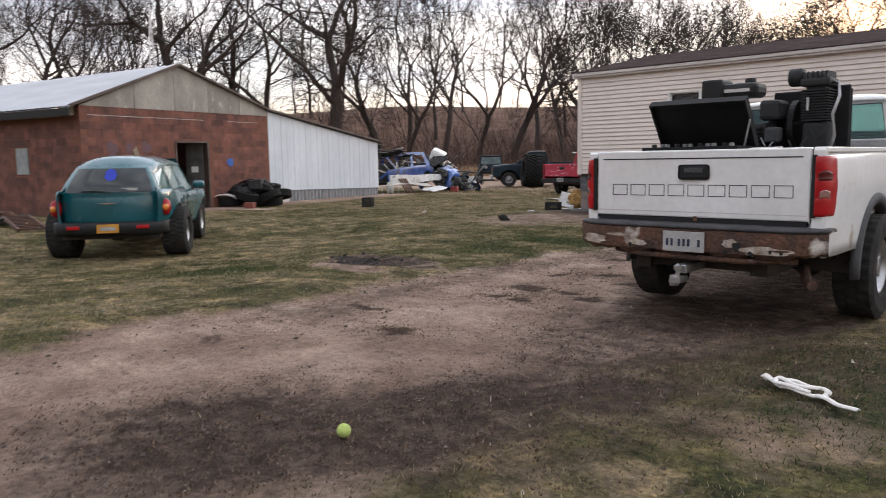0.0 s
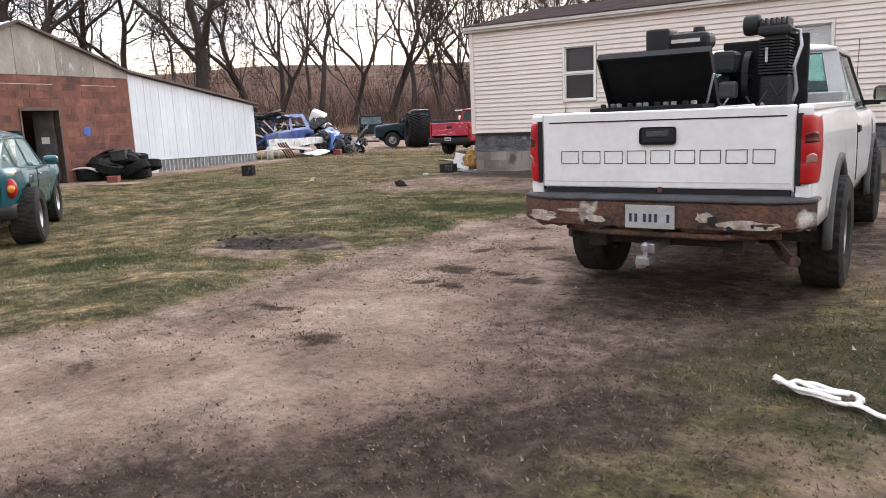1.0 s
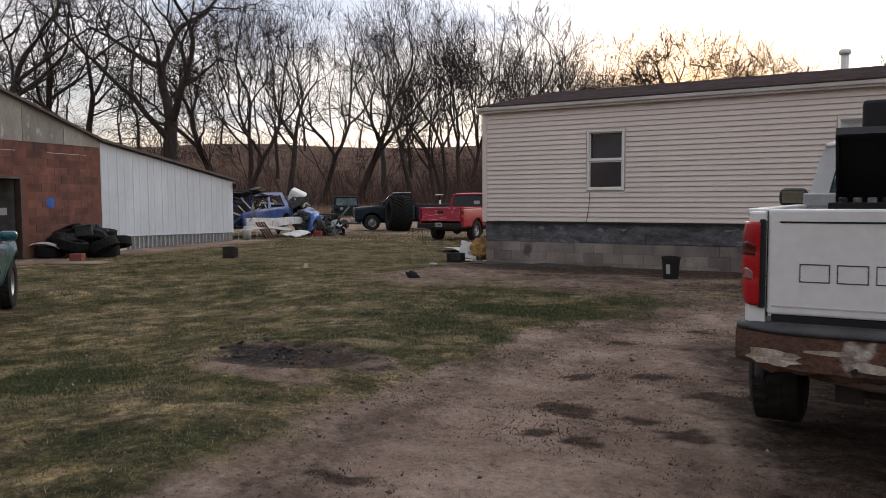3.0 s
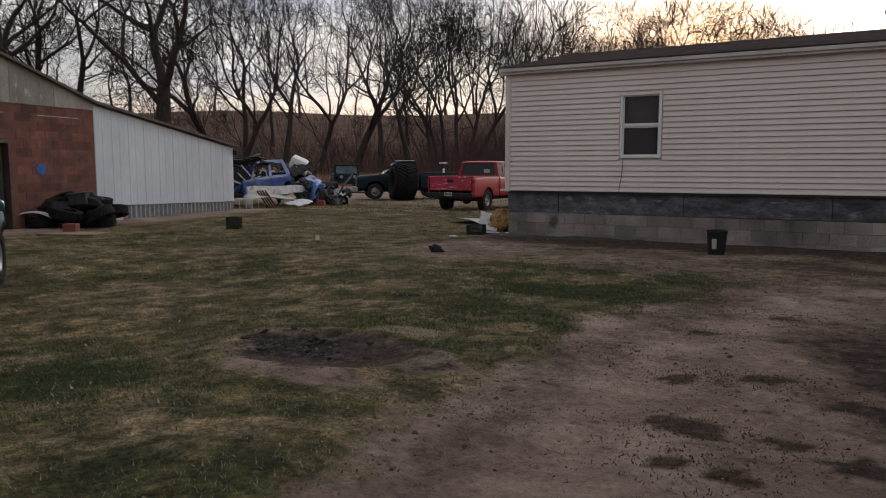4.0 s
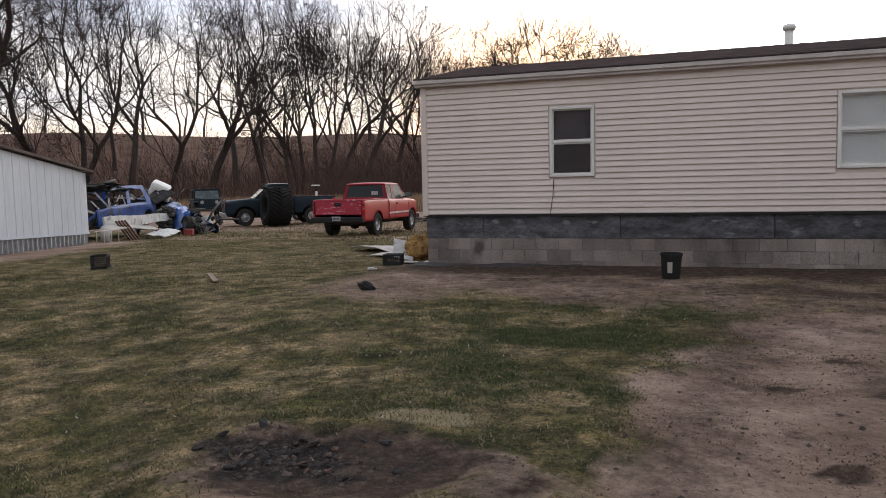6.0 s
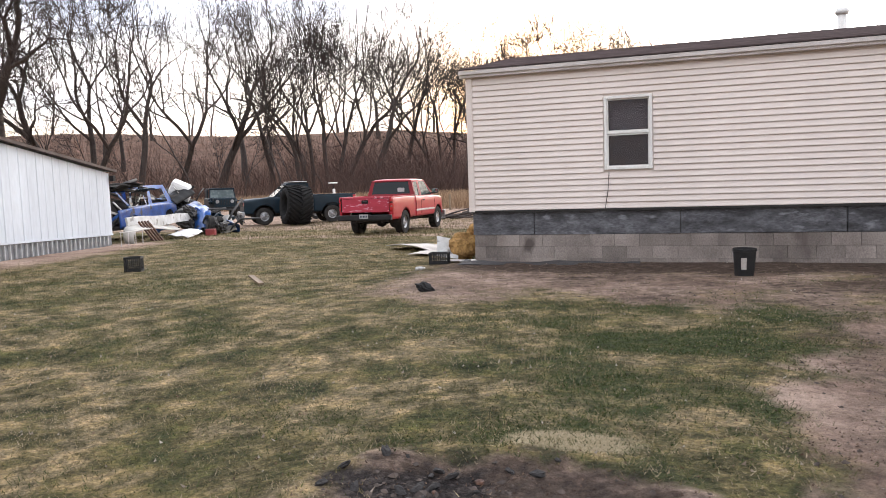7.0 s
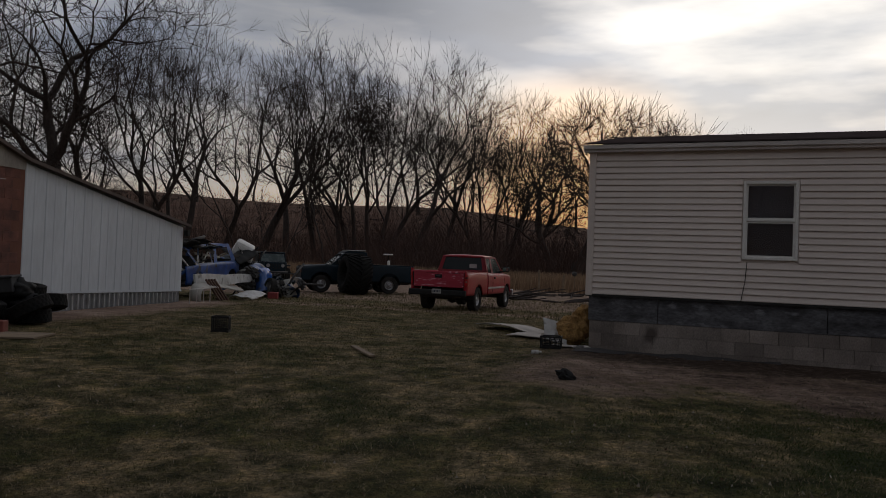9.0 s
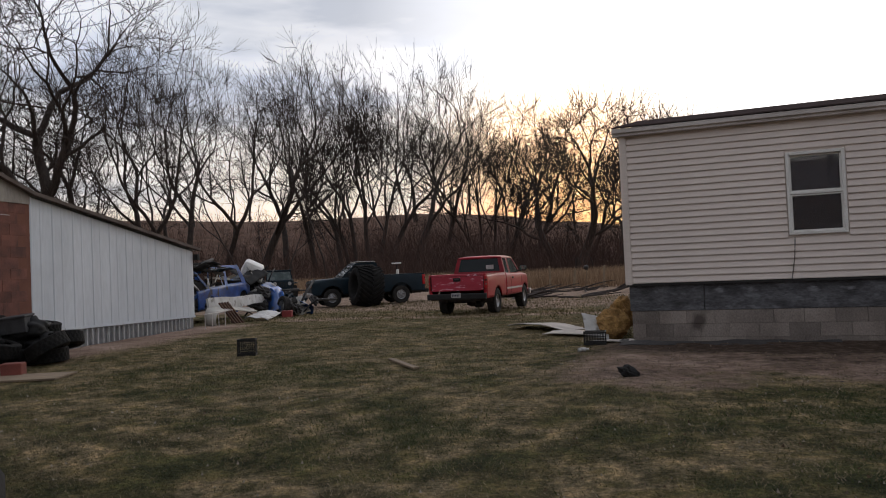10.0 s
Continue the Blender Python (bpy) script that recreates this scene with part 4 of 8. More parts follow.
def wheel_mesh(r, w, rim_r, spokes, lugs, rubber=None):
    """Tyre with tread blocks; dished rim with spokes. Axle along x, outer face at +x."""
    h = w / 2
    bm = bmesh.new()
    side = [(rim_r * 0.98, 0.82), (rim_r + 0.02, 1.0), (r * 0.86, 1.06), (r * 0.955, 0.95)]
    tread = [(-0.88, 0), (-0.36, 0), (-0.31, None), (-0.26, 1), (0.26, 1), (0.31, None), (0.36, 2), (0.88, 2)]
    deep, rows = 0.006 * r / 0.4, []
    for k in range(lugs * 4 + 1):
        c, q = math.cos(k * math.tau / (lugs * 4)), math.sin(k * math.tau / (lugs * 4))
        row = [(-p * h, rr) for rr, p in side]
        for p, block in tread:
            row.append((p * h, r - deep if block is None or (k + 2 * block) % 4 > 1 else r))
        row += [(p * h, rr) for rr, p in side[::-1]]
        rows.append([(x, rr * c, rr * q) for x, rr in row])
    sheet(bm, rows)
    bmesh.ops.remove_doubles(bm, verts=bm.verts, dist=0.0002)
    bmesh.ops.recalc_face_normals(bm, faces=bm.faces)
    tyre = mesh("tyre", bm, rubber or ROAD_TYRE)
    bm = bmesh.new()
    lathe(bm, [(rim_r * 0.98, -h * 0.8), (rim_r * 0.9, -h * 0.6), (rim_r * 0.9, h * 0.35), (rim_r * 0.98, h * 0.78), (rim_r * 1.03, h * 0.84), (rim_r * 0.93, h * 0.80), (rim_r * 0.84, h * 0.55), (rim_r * 0.80, h * 0.42)], 32)
    lathe(bm, [(rim_r * 0.80, h * 0.30), (rim_r * 0.42, h * 0.42), (rim_r * 0.34, h * 0.62), (rim_r * 0.22, h * 0.72), (0.0, h * 0.74)], 32)
    for k in range(spokes):
        m = Matrix.Rotation(k * math.tau / spokes, 4, "X")
        box(bm, h * 0.32, h * 0.55, -rim_r * 0.11, rim_r * 0.11, rim_r * 0.30, rim_r * 0.90, m=m)
    rim = mesh("rim", bm, STEEL, True)
    return tyre, rim


def wheels(car, r, w, rim_r, places, meshes):
    for x, y in places:
        wh = new("wheel")
        wh.parent = car
        wh.matrix_basis = pose(x, y, r, random.uniform(0, 60), 0, 0 if x > 0 else 180)
        for n, me in zip(("tyre", "rim"), meshes):
            o = new(n, me)
            o.parent = wh


def flank(w, ys, sill, belt, arches, arc_r, axle_z, taper, bulge=0.03, nz=9):
    """One side skin of a car body (for x > 0): columns along y, cut up round the wheels."""
    bm = bmesh.new()
    cols = []
    for y in ys:
        zb = sill(y) if callable(sill) else sill
        for a in arches:
            dy = abs(y - a)
            if dy < arc_r:
                zb = max(zb, axle_z + math.sqrt(arc_r ** 2 - dy ** 2))
        zt = belt(y)
        zb = min(zb, zt - 0.05)
        col = []
        for j in range(nz + 1):
            z = zb + (zt - zb) * j / nz
            q = (z - 0.85) / 0.5
            col.append((w - taper(y) - bulge * q * q - (0.02 if j == nz else 0), y, z))
        cols.append(col)
    sheet(bm, cols)
    return bm


def frame_quad(q, m, t=0.03):
    """A window frame round a quad of four points: the frame and the pane's corners. m: margins bottom, right, top, left."""
    a, b, c, d = [Vector(p) for p in q]
    mb, mr, mt, ml = m
    def at(u, v):
        return (a.lerp(b, u)).lerp(d.lerp(c, u), v)
    wd, ht = ((b - a).length + (c - d).length) / 2, ((d - a).length + (c - b).length) / 2
    u0, u1, v0, v1 = ml / wd, 1 - mr / wd, mb / ht, 1 - mt / ht
    bm = bmesh.new()
    out = [bm.verts.new(p) for p in (a, b, c, d)]
    inn = [bm.verts.new(at(u, v)) for u, v in ((u0, v0), (u1, v0), (u1, v1), (u0, v1))]
    for k in range(4):
        bm.faces.new((out[k], out[(k + 1) % 4], inn[(k + 1) % 4], inn[k]))
    n = (b - a).cross(d - a).normalized()
    bmesh.ops.solidify(bm, geom=bm.faces[:], thickness=t)
    pane = [at(u, v) - n * t * 0.35 for u, v in ((u0, v0), (u1, v0), (u1, v1), (u0, v1))]
    return bm, pane


def pane_part(pts, car, material=None, name="window"):
    bm = bmesh.new()
    vs = [bm.verts.new(p) for p in pts]
    bm.faces.new(vs)
    bmesh.ops.solidify(bm, geom=bm.faces[:], thickness=0.005)
    bmesh.ops.recalc_face_normals(bm, faces=bm.faces[:])
    o = part(name, bm, material or GLASS_CAR, car)
    o.visible_shadow = False
    return o


def pickup(name, m, label, body, tail_mat, *, w=0.905, rear=-1.27, bed_end=1.22, wb=3.38, front=4.25, rail=1.29, hood=1.22, belt=1.22, roof=1.83, sill=0.56,
           tyre_r=0.40, tyre_w=0.26, arc_r=0.50, cab=(1.28, 1.42, 2.5, 3.15), ext=0.0, wheel_set=None, flare=None, glass_mat=None, side_mat=None, track=0.0, group=""):
    car = thing(name, m, label, "pickup truck", group)
    gm = glass_mat or GLASS_CAR
    ys = sorted(set([round(v, 3) for v in np.linspace(rear + 0.02, front, 44)] + [round(a + arc_r * math.cos(k * math.pi / 14), 3) for a in (0, wb) for k in range(15)]))

    def taper(y):
        return 0.16 * max(0, (y - (front - 0.55)) / 0.55) ** 2 + 0.02 * max(0, (rear + 0.3 - y) / 0.3)

    def top(y):
        if y < bed_end + 0.03:
            return rail
        if y < cab[3]:
            return rail + (belt - rail) * min(1, (y - bed_end) / 0.5)
        return belt + (hood - 0.12 - belt) * ((y - cab[3]) / (front - cab[3])) ** 1.3
    for nm, lo, hi in (("bed_side", rear + 0.02, bed_end), ("cab_side", bed_end + 0.025, front)):
        sub = [lo] + [y for y in ys if lo + 0.01 < y < hi - 0.01] + [hi]
        for s in (1, -1):
            bm = flank(w, sub, sill, top, (0, wb), arc_r, tyre_r, taper)
            if s < 0:
                for v in bm.verts:
                    v.co.x = -v.co.x
            part(nm, thicken(bm, 0.02), body, car, smooth=True)
    # wheel wells and flares
    for a in (0, wb):
        for s in (1, -1):
            bm = bmesh.new()
            patch(bm, lambda u, v: (s * (w - 0.05 - 0.42 * v), a + (arc_r + 0.01) * math.cos(math.pi * u), tyre_r + (arc_r + 0.01) * math.sin(math.pi * u)), 14, 2)
            patch(bm, lambda u, v: (s * (w - 0.47), a + (arc_r + 0.01) * (1 - 2 * u), tyre_r + v * (arc_r + 0.01) * math.sin(math.pi * u)), 14, 2)
            part("wheel_well", bm, UNDER, car)
    if flare:
        for a in (0, wb):
            for s in (1, -1):
                bm = bmesh.new()
                r0, r1 = arc_r - 0.015, arc_r + 0.085
                prof = [(r0, -0.05), (r0, 0.035), (r0 + 0.03, 0.055), (r1 - 0.02, 0.045), (r1, 0.0)]
                patch(bm, lambda u, v: (s * (w - 0.02 + prof[round(v * 4)][1] - taper(a) - 0.01), a + prof[round(v * 4)][0] * math.cos(math.radians(-4) + math.radians(188) * u), tyre_r + prof[round(v * 4)][0] * math.sin(math.radians(-4) + math.radians(188) * u)), 22, 4)
                part("fender_flare", thicken(bm, 0.012), flare, car, "worn black fender flare", True)
    # chassis, axles
    part("chassis", boxes((-0.5, -0.38, rear + 0.1, front - 0.2, 0.42, 0.56), (0.38, 0.5, rear + 0.1, front - 0.2, 0.42, 0.56), (-0.85, 0.85, bed_end, wb - 0.5, 0.50, 0.60),
                          (-0.4, 0.4, bed_end + 0.1, 2.6, 0.36, 0.5), (-0.44, 0.44, wb - 0.4, wb + 0.4, 0.40, 0.85), (-0.38, 0.38, rear + 0.15, rear + 0.25, 0.44, 0.54)), UNDER, car)
    bm = tube(bmesh.new(), [(-0.75, 0, tyre_r), (0.75, 0, tyre_r)], 0.055, 10)
    lathe(bm, [(0.0, -0.16), (0.12, -0.13), (0.165, 0), (0.12, 0.13), (0.0, 0.16)], 16, "x", Matrix.Translation((0.05, 0, tyre_r)))
    part("rear_axle", bm, UNDER, car)
    part("front_axle", tube(bmesh.new(), [(-0.75, wb, tyre_r), (0.75, wb, tyre_r)], 0.05, 10), UNDER, car)
    # bed: floor, inner walls, rails, front wall
    part("bed_floor", boxes((-w + 0.09, w - 0.09, rear + 0.05, bed_end - 0.02, 0.78, 0.81)), body, car)
    bm = boxes((-w + 0.07, -w + 0.10, rear + 0.06, bed_end, 0.8, rail - 0.02), (w - 0.10, w - 0.07, rear + 0.06, bed_end, 0.8, rail - 0.02), (-w + 0.1, w - 0.1, bed_end - 0.05, bed_end - 0.01, 0.8, rail - 0.01))
    part("bed_liner", bm, body, car)
    for s in (1, -1):
        x0, x1 = sorted((s * (w - 0.11), s * (w - 0.022)))
        part("bed_rail", boxes((x0, x1, rear + 0.02, bed_end, rail - 0.025, rail + 0.012), bev=0.008), body, car)
    # tailgate with recessed panel
    gw = w - 0.115
    bm = boxes((-gw, gw, rear - 0.005, rear + 0.05, sill + 0.235, rail + 0.01), bev=0.012)
    tg = part("tailgate", bm, tail_mat, car)
    part("tailgate_lip", boxes((-gw + 0.05, gw - 0.05, rear - 0.008, rear - 0.002, rail - 0.055, rail - 0.047)), SEAM, tg)
    part("tailgate_handle", boxes((-0.115, 0.115, rear - 0.016, rear - 0.003, rail - 0.205, rail - 0.095), bev=0.02), BLACK_PLASTIC, tg, "black tailgate handle")
    part("handle_lever", boxes((-0.07, 0.07, rear - 0.024, rear - 0.014, rail - 0.155, rail - 0.118), bev=0.004), WORN_BLACK, tg)
    for s in (1, -1):
        x0, x1 = sorted((s * (gw + 0.006), s * (w - 0.03)))
        part("rear_corner", boxes((x0, x1, rear + 0.0, rear + 0.06, sill + 0.02, rail), bev=0.012), body, car)
        part("tail_gap", boxes((min(s * gw, s * (gw + 0.006)), max(s * gw, s * (gw + 0.006)), rear + 0.012, rear + 0.05, sill + 0.22, rail)), SEAM, car)
        a, b = sorted((s * (gw + 0.012), s * (w + 0.004)))
        z0, z1, x0 = sill + 0.275, rail - 0.05, gw + 0.032
        def lens(u, v, o=0.0, u0=0.0, u1=1.0, v0=0.0, v1=1.0):
            """Lamp glass wrapping round the corner, in three shallow lobes."""
            k, q = (u0 + (u1 - u0) * u) * math.pi / 2, v0 + (v1 - v0) * v
            lobe = 0.006 * abs(math.sin(math.pi * 3 * q)) ** 0.6 + o
            swell = 0.014 * math.sin(math.pi * q) ** 0.7
            x = x0 + (w - 0.004 + swell + lobe * 0.5 - x0) * math.sin(k) ** 0.85
            return (s * x, rear - 0.022 - lobe * math.cos(k) + 0.15 * (1 - math.cos(k)) ** 1.15, z0 + (z1 - z0) * q)
        bm = bmesh.new()
        patch(bm, lens, 12, 24)
        tl = part("tail_light", thicken(bm, 0.02), LENS_RED, car, "red three-lobed tail light", True)
        bm = bmesh.new()
        patch(bm, lambda u, v: lens(u, v, 0.002, 0.16, 0.62, 0.30 + 0.02 * math.sin(math.pi * u), 0.40 + 0.05 * math.sin(math.pi * u)), 8, 5)
        part("reverse_lens", thicken(bm, 0.006), LENS_CLEAR, tl, "clear reversing lens", True)
        bm = bmesh.new()
        patch(bm, lambda u, v: lens(u, v, 0.002, 0.10, 0.70, 0.60, 0.72 + 0.05 * math.sin(math.pi * u)), 8, 5)
        part("dark_lens", thicken(bm, 0.006), LENS_DARK, tl, "dark red middle lens", True)
        ta, tb = sorted((s * (gw + 0.008), s * (x0 + 0.004)))
        part("light_trim", boxes((ta, tb, rear - 0.018, rear + 0.05, z0 - 0.012, z1 + 0.012), bev=0.006), BLACK_PLASTIC, tl)
    # hood, cowl, nose, front wall
    hy0 = cab[3] - 0.03
    bm = bmesh.new()
    def hoodf(u, v):
        y = hy0 + (front - 0.03 - hy0) * v
        ww = w - 0.06 - taper(y)
        x = -ww + 2 * ww * u
        return (x, y, top(y) + 0.0 + (hood - top(y)) * (1 - (2 * u - 1) ** 4) * (1 - 0.55 * v ** 3))
    patch(bm, hoodf, 14, 12)
    part("hood", thicken(bm, 0.02), body, car, smooth=True)
    bm = boxes((-w + 0.17, w - 0.17, front - 0.05, front, sill + 0.1, hood - 0.12), bev=0.02)
    part("nose", bm, body, car)
    part("grille", boxes((-0.45, 0.45, front - 0.004, front + 0.03, hood - 0.36, hood - 0.17), bev=0.02), BLACK_PLASTIC, car)
    for s in (1, -1):
        a, b = sorted((s * 0.50, s * (w - 0.18)))
        part("headlight", boxes((a, b, front - 0.03, front + 0.025, hood - 0.34, hood - 0.18), bev=0.02), LENS_CLEAR, car)
    bm = boxes((-w + 0.02, w - 0.02, front - 0.02, front + 0.12, sill - 0.1, sill + 0.10), bev=0.03)
    part("front_bumper", bm, STEEL, car)
    # cab
    cb, rb, rf, wsb = cab
    wr = w - 0.20
    wl = w - 0.055
    part("cab_back", boxes((-wl, wl, cb - 0.02, cb + 0.03, 0.62, belt + 0.03)), body, car)
    rt = roof - 0.055
    bm = bmesh.new()
    def rooff(u, v):
        y = rb - 0.03 + (rf + 0.05 - rb) * v
        x = -wr + 2 * wr * u
        edge = max(abs(2 * u - 1) ** 6, abs(2 * v - 1) ** 6)
        return (x, y, rt + 0.055 * (1 - edge) + 0.012 * (1 - (2 * u - 1) ** 2))
    patch(bm, rooff, 14, 12)
    part("roof", thicken(bm, 0.025), body, car, smooth=True)
    quads = [("windshield", [(wl, wsb, belt), (-wl, wsb, belt), (-wr, rf, rt + 0.01), (wr, rf, rt + 0.01)], (0.04, 0.07, 0.07, 0.07)),
             ("rear_window", [(-wl, cb, belt), (wl, cb, belt), (wr, rb, rt + 0.01), (-wr, rb, rt + 0.01)], (0.10, 0.13, 0.05, 0.13))]
    for s in (1, -1):
        e = cb + 0.02
        mid_b, mid_t = e + ext, rb + ext
        cells = [(mid_b, mid_t, wsb, rf)] if not ext else [(e, rb, mid_b, mid_t), (mid_b, mid_t, wsb, rf)]
        if not ext:
            cells = [(e, rb, wsb, rf)]
        for (b0, t0, b1, t1) in cells:
            q = [(s * wl, b0, belt), (s * wl, b1, belt), (s * wr, t1, rt + 0.01), (s * wr, t0, rt + 0.01)]
            if s < 0:
                q = [q[1], q[0], q[3], q[2]]
            quads.append(("side_window", q, (0.03, 0.09 if s > 0 else 0.12, 0.06, 0.12 if s > 0 else 0.09)))
    for nm, q, mg in quads:
        bm, pn = frame_quad(q, mg)
        fr = part("window_frame", bm, body, car)
        pane_part(pn, fr, side_mat if side_mat and nm == "side_window" else gm, nm)
        if nm == "rear_window" or side_mat:
            for i in range(4):
                part("window_seal", tube(bmesh.new(), [pn[i], pn[(i + 1) % 4]], 0.009 if nm == "rear_window" else 0.014, 6), BLACK_PLASTIC, fr)
    # door seams, handle, mirrors
    for s in (1, -1):
        for y in ([cb + 0.07, wsb - 0.02] if not ext else [cb + 0.04, cb + ext, wsb - 0.02]):
            prev = [(s * (w - 0.03 * ((z - 0.85) / 0.5) ** 2 + 0.002 - (0.02 if z > belt - 0.03 else 0)), y, z) for z in np.linspace(sill + 0.06, belt - 0.02, 7)]
            part("door_seam", tube(bmesh.new(), prev, 0.006, 5), SEAM, car)
        hx = sorted((s * (w - 0.02), s * (w + 0.015)))
        part("door_handle", boxes((*hx, cb + 0.13 + ext, cb + 0.30 + ext, belt - 0.17, belt - 0.11), bev=0.01), BLACK_PLASTIC, car)
        my = wsb - 0.32
        mx = sorted((s * (w + 0.01), s * (w + 0.26)))
        mr = part("side_mirror", boxes((*mx, my - 0.05, my + 0.05, belt + 0.07, belt + 0.24), bev=0.05), BLACK_PLASTIC, car, "black door mirror")
        part("mirror_arm", boxes((min(s * (w - 0.08), s * (w + 0.08)), max(s * (w - 0.08), s * (w + 0.08)), my - 0.02, my + 0.03, belt + 0.05, belt + 0.10), bev=0.008), BLACK_PLASTIC, mr)
        part("mirror_glass", boxes((mx[0] + 0.025, mx[1] - 0.025, my - 0.055, my - 0.049, belt + 0.095, belt + 0.215)), MIRROR, mr)
    # cab inside: floor, bench, dash, steering wheel
    part("cab_floor", boxes((-w + 0.1, w - 0.1, cb + 0.03, wsb, 0.60, 0.66)), UNDER, car)
    bm = boxes((-0.72, 0.72, cb + 0.25 + ext, cb + 0.75 + ext, 0.7, 0.95), (-0.72, -0.1, cb + 0.14 + ext, cb + 0.28 + ext, 0.9, 1.42), (0.1, 0.72, cb + 0.14 + ext, cb + 0.28 + ext, 0.9, 1.42), bev=0.05)
    part("bench_seat", bm, SEAT, car)
    part("dashboard", boxes((-w + 0.1, w - 0.1, wsb - 0.35, wsb - 0.02, 0.95, belt - 0.02), bev=0.04), BLACK_PLASTIC, car)
    sx = w - tyre_w / 2 - 0.02 + track
    wheels(car, tyre_r, tyre_w, tyre_r * 0.55, [(sx, 0), (-sx, 0), (sx, wb), (-sx, wb)], wheel_set)
    return car, tg


WHEEL_BIG = wheel_mesh(0.405, 0.27, 0.215, 8, 30)
WHEEL_MID = wheel_mesh(0.385, 0.26, 0.205, 6, 28)
GLASS_SIDE = glass("dark_side_glass", (0.05, 0.065, 0.06), alpha=0.35)
GLASS_SIDE.node_tree.nodes["Principled BSDF"].inputs["IOR"].default_value = 1.10
GLASS_CAB = glass("green_cab_glass", (0.08, 0.18, 0.175), alpha=0.92)


def white_truck():
    car, tg = pickup("white_pickup_truck", pose(7.81, -9.50, 0, 0, 0, 0.4), "white pickup with rusty bumper carrying a black compressor", WHITE_PAINT, WHITE_PAINT,
                     sill=0.59, rail=1.305, flare=WORN_BLACK, wheel_set=WHEEL_BIG, glass_mat=GLASS_CAB, side_mat=GLASS_SIDE, track=0.085)
    R = -1.275
    # brand lettering on the tailgate as plain outlined bars
    for k in range(9):
        x = -0.655 + k * 0.152
        part("badge_outline", boxes((x, x + 0.125, R - 0.002, R + 0.002, 1.060, 1.065), (x, x + 0.125, R - 0.002, R + 0.002, 0.980, 0.985),
                                    (x, x + 0.005, R - 0.002, R + 0.002, 0.985, 1.060), (x + 0.120, x + 0.125, R - 0.002, R + 0.002, 0.985, 1.060)), WORN_BLACK, tg)
    # torn strip and dent marks at the gate's foot
    part("gate_gap", boxes((-0.77, 0.77, -1.268, -1.22, 0.775, 0.822)), SEAM, car)
    part("lower_trim", boxes((-0.79, 0.79, -1.285, -1.25, 0.765, 0.790), bev=0.006), WORN_BLACK, car)
    part("scratch", boxes((0.0, 0.03, R - 0.003, R + 0.001, 0.80, 0.835)), RUST, tg)
    # rear bumper: rusted through, chewed lower edge, holes
    bm = bmesh.new()
    rnd = random.Random(8)
    def bumper(u, v):
        x = -0.92 + 1.84 * u
        a = max(0, abs(x) - 0.62) / 0.37
        y = -1.42 + 0.20 * a * a
        jag = 0.018 * math.sin(x * 31) * math.sin(x * 13 + 2) if v < 0.01 else 0
        prof = ((0.03, 0.575), (0.0, 0.60), (-0.004, 0.68), (0.0, 0.752), (0.05, 0.772), (0.17, 0.772))
        p = prof[min(5, round(v * 5))]
        return (x, y + p[0], p[1] + jag + 0.03 * a * (v < 0.5))
    patch(bm, bumper, 44, 5)
    thicken(bm, 0.012)
    bp = part("rear_bumper", bm, RUST, car, "rusted chrome rear bumper with holes")
    bm = bmesh.new()
    patch(bm, lambda u, v: (-0.915 + 1.83 * u, -1.428 + 0.20 * (max(0, abs(-0.915 + 1.83 * u) - 0.62) / 0.37) ** 2 + 0.19 * v, 0.776 + 0.012 * math.sin(3.1 * v)), 30, 4)
    part("bumper_pad", thicken(bm, 0.02), WORN_BLACK, bp, "worn black step pad", True)
    for x, z, r in ((0.38, 0.655, 0.035), (0.60, 0.63, 0.014), (0.67, 0.625, 0.012), (-0.42, 0.62, 0.018), (0.30, 0.61, 0.016), (0.47, 0.61, 0.02)):
        bm = bmesh.new()
        pts = [(x + r * rnd.uniform(0.6, 1.2) * math.cos(a), z + r * rnd.uniform(0.6, 1.2) * math.sin(a)) for a in np.linspace(0, math.tau, 9)[:-1]]
        part("rust_hole", prism(bm, pts, -1.429, -1.423, "y"), SEAM, bp)
    pl = part("number_plate", boxes((-0.155, 0.155, -1.436, -1.428, 0.592, 0.738), bev=0.003), PLATE, bp, "dirty white plate with dark bars")
    for k, x in enumerate((-0.12, -0.085, -0.03, 0.005, 0.04, 0.115)):
        part("plate_bar", boxes((x - 0.009, x + 0.009, -1.4385, -1.4365, 0.632, 0.684)), INK, pl)
    # chrome left in flakes on the rust
    for x, z, rx, rz_, sd in ((-0.75, 0.648, 0.125, 0.040, 1), (0.56, 0.632, 0.175, 0.030, 2), (0.33, 0.672, 0.055, 0.034, 3), (-0.36, 0.640, 0.075, 0.026, 4), (-0.52, 0.69, 0.10, 0.012, 5)):
        rr = random.Random(sd)
        bm = bmesh.new()
        ring = []
        for k in range(18):
            a, q = k * math.tau / 18, rr.uniform(0.75, 1.1)
            px, pz = x + rx * q * math.cos(a), min(max(z + rz_ * q * math.sin(a), 0.606), 0.708)
            ring.append((px, -1.42 + 0.20 * (max(0, abs(px) - 0.62) / 0.37) ** 2 - 0.0075, pz))
        mid = bm.verts.new((x, -1.42 + 0.20 * (max(0, abs(x) - 0.62) / 0.37) ** 2 - 0.0075, z))
        vs = [bm.verts.new(p) for p in ring]
        for k in range(18):
            bm.faces.new((mid, vs[k], vs[(k + 1) % 18]))
        part("chrome_flake", thicken(bm, 0.003), PEEL, bp, "patch of remaining pale chrome")
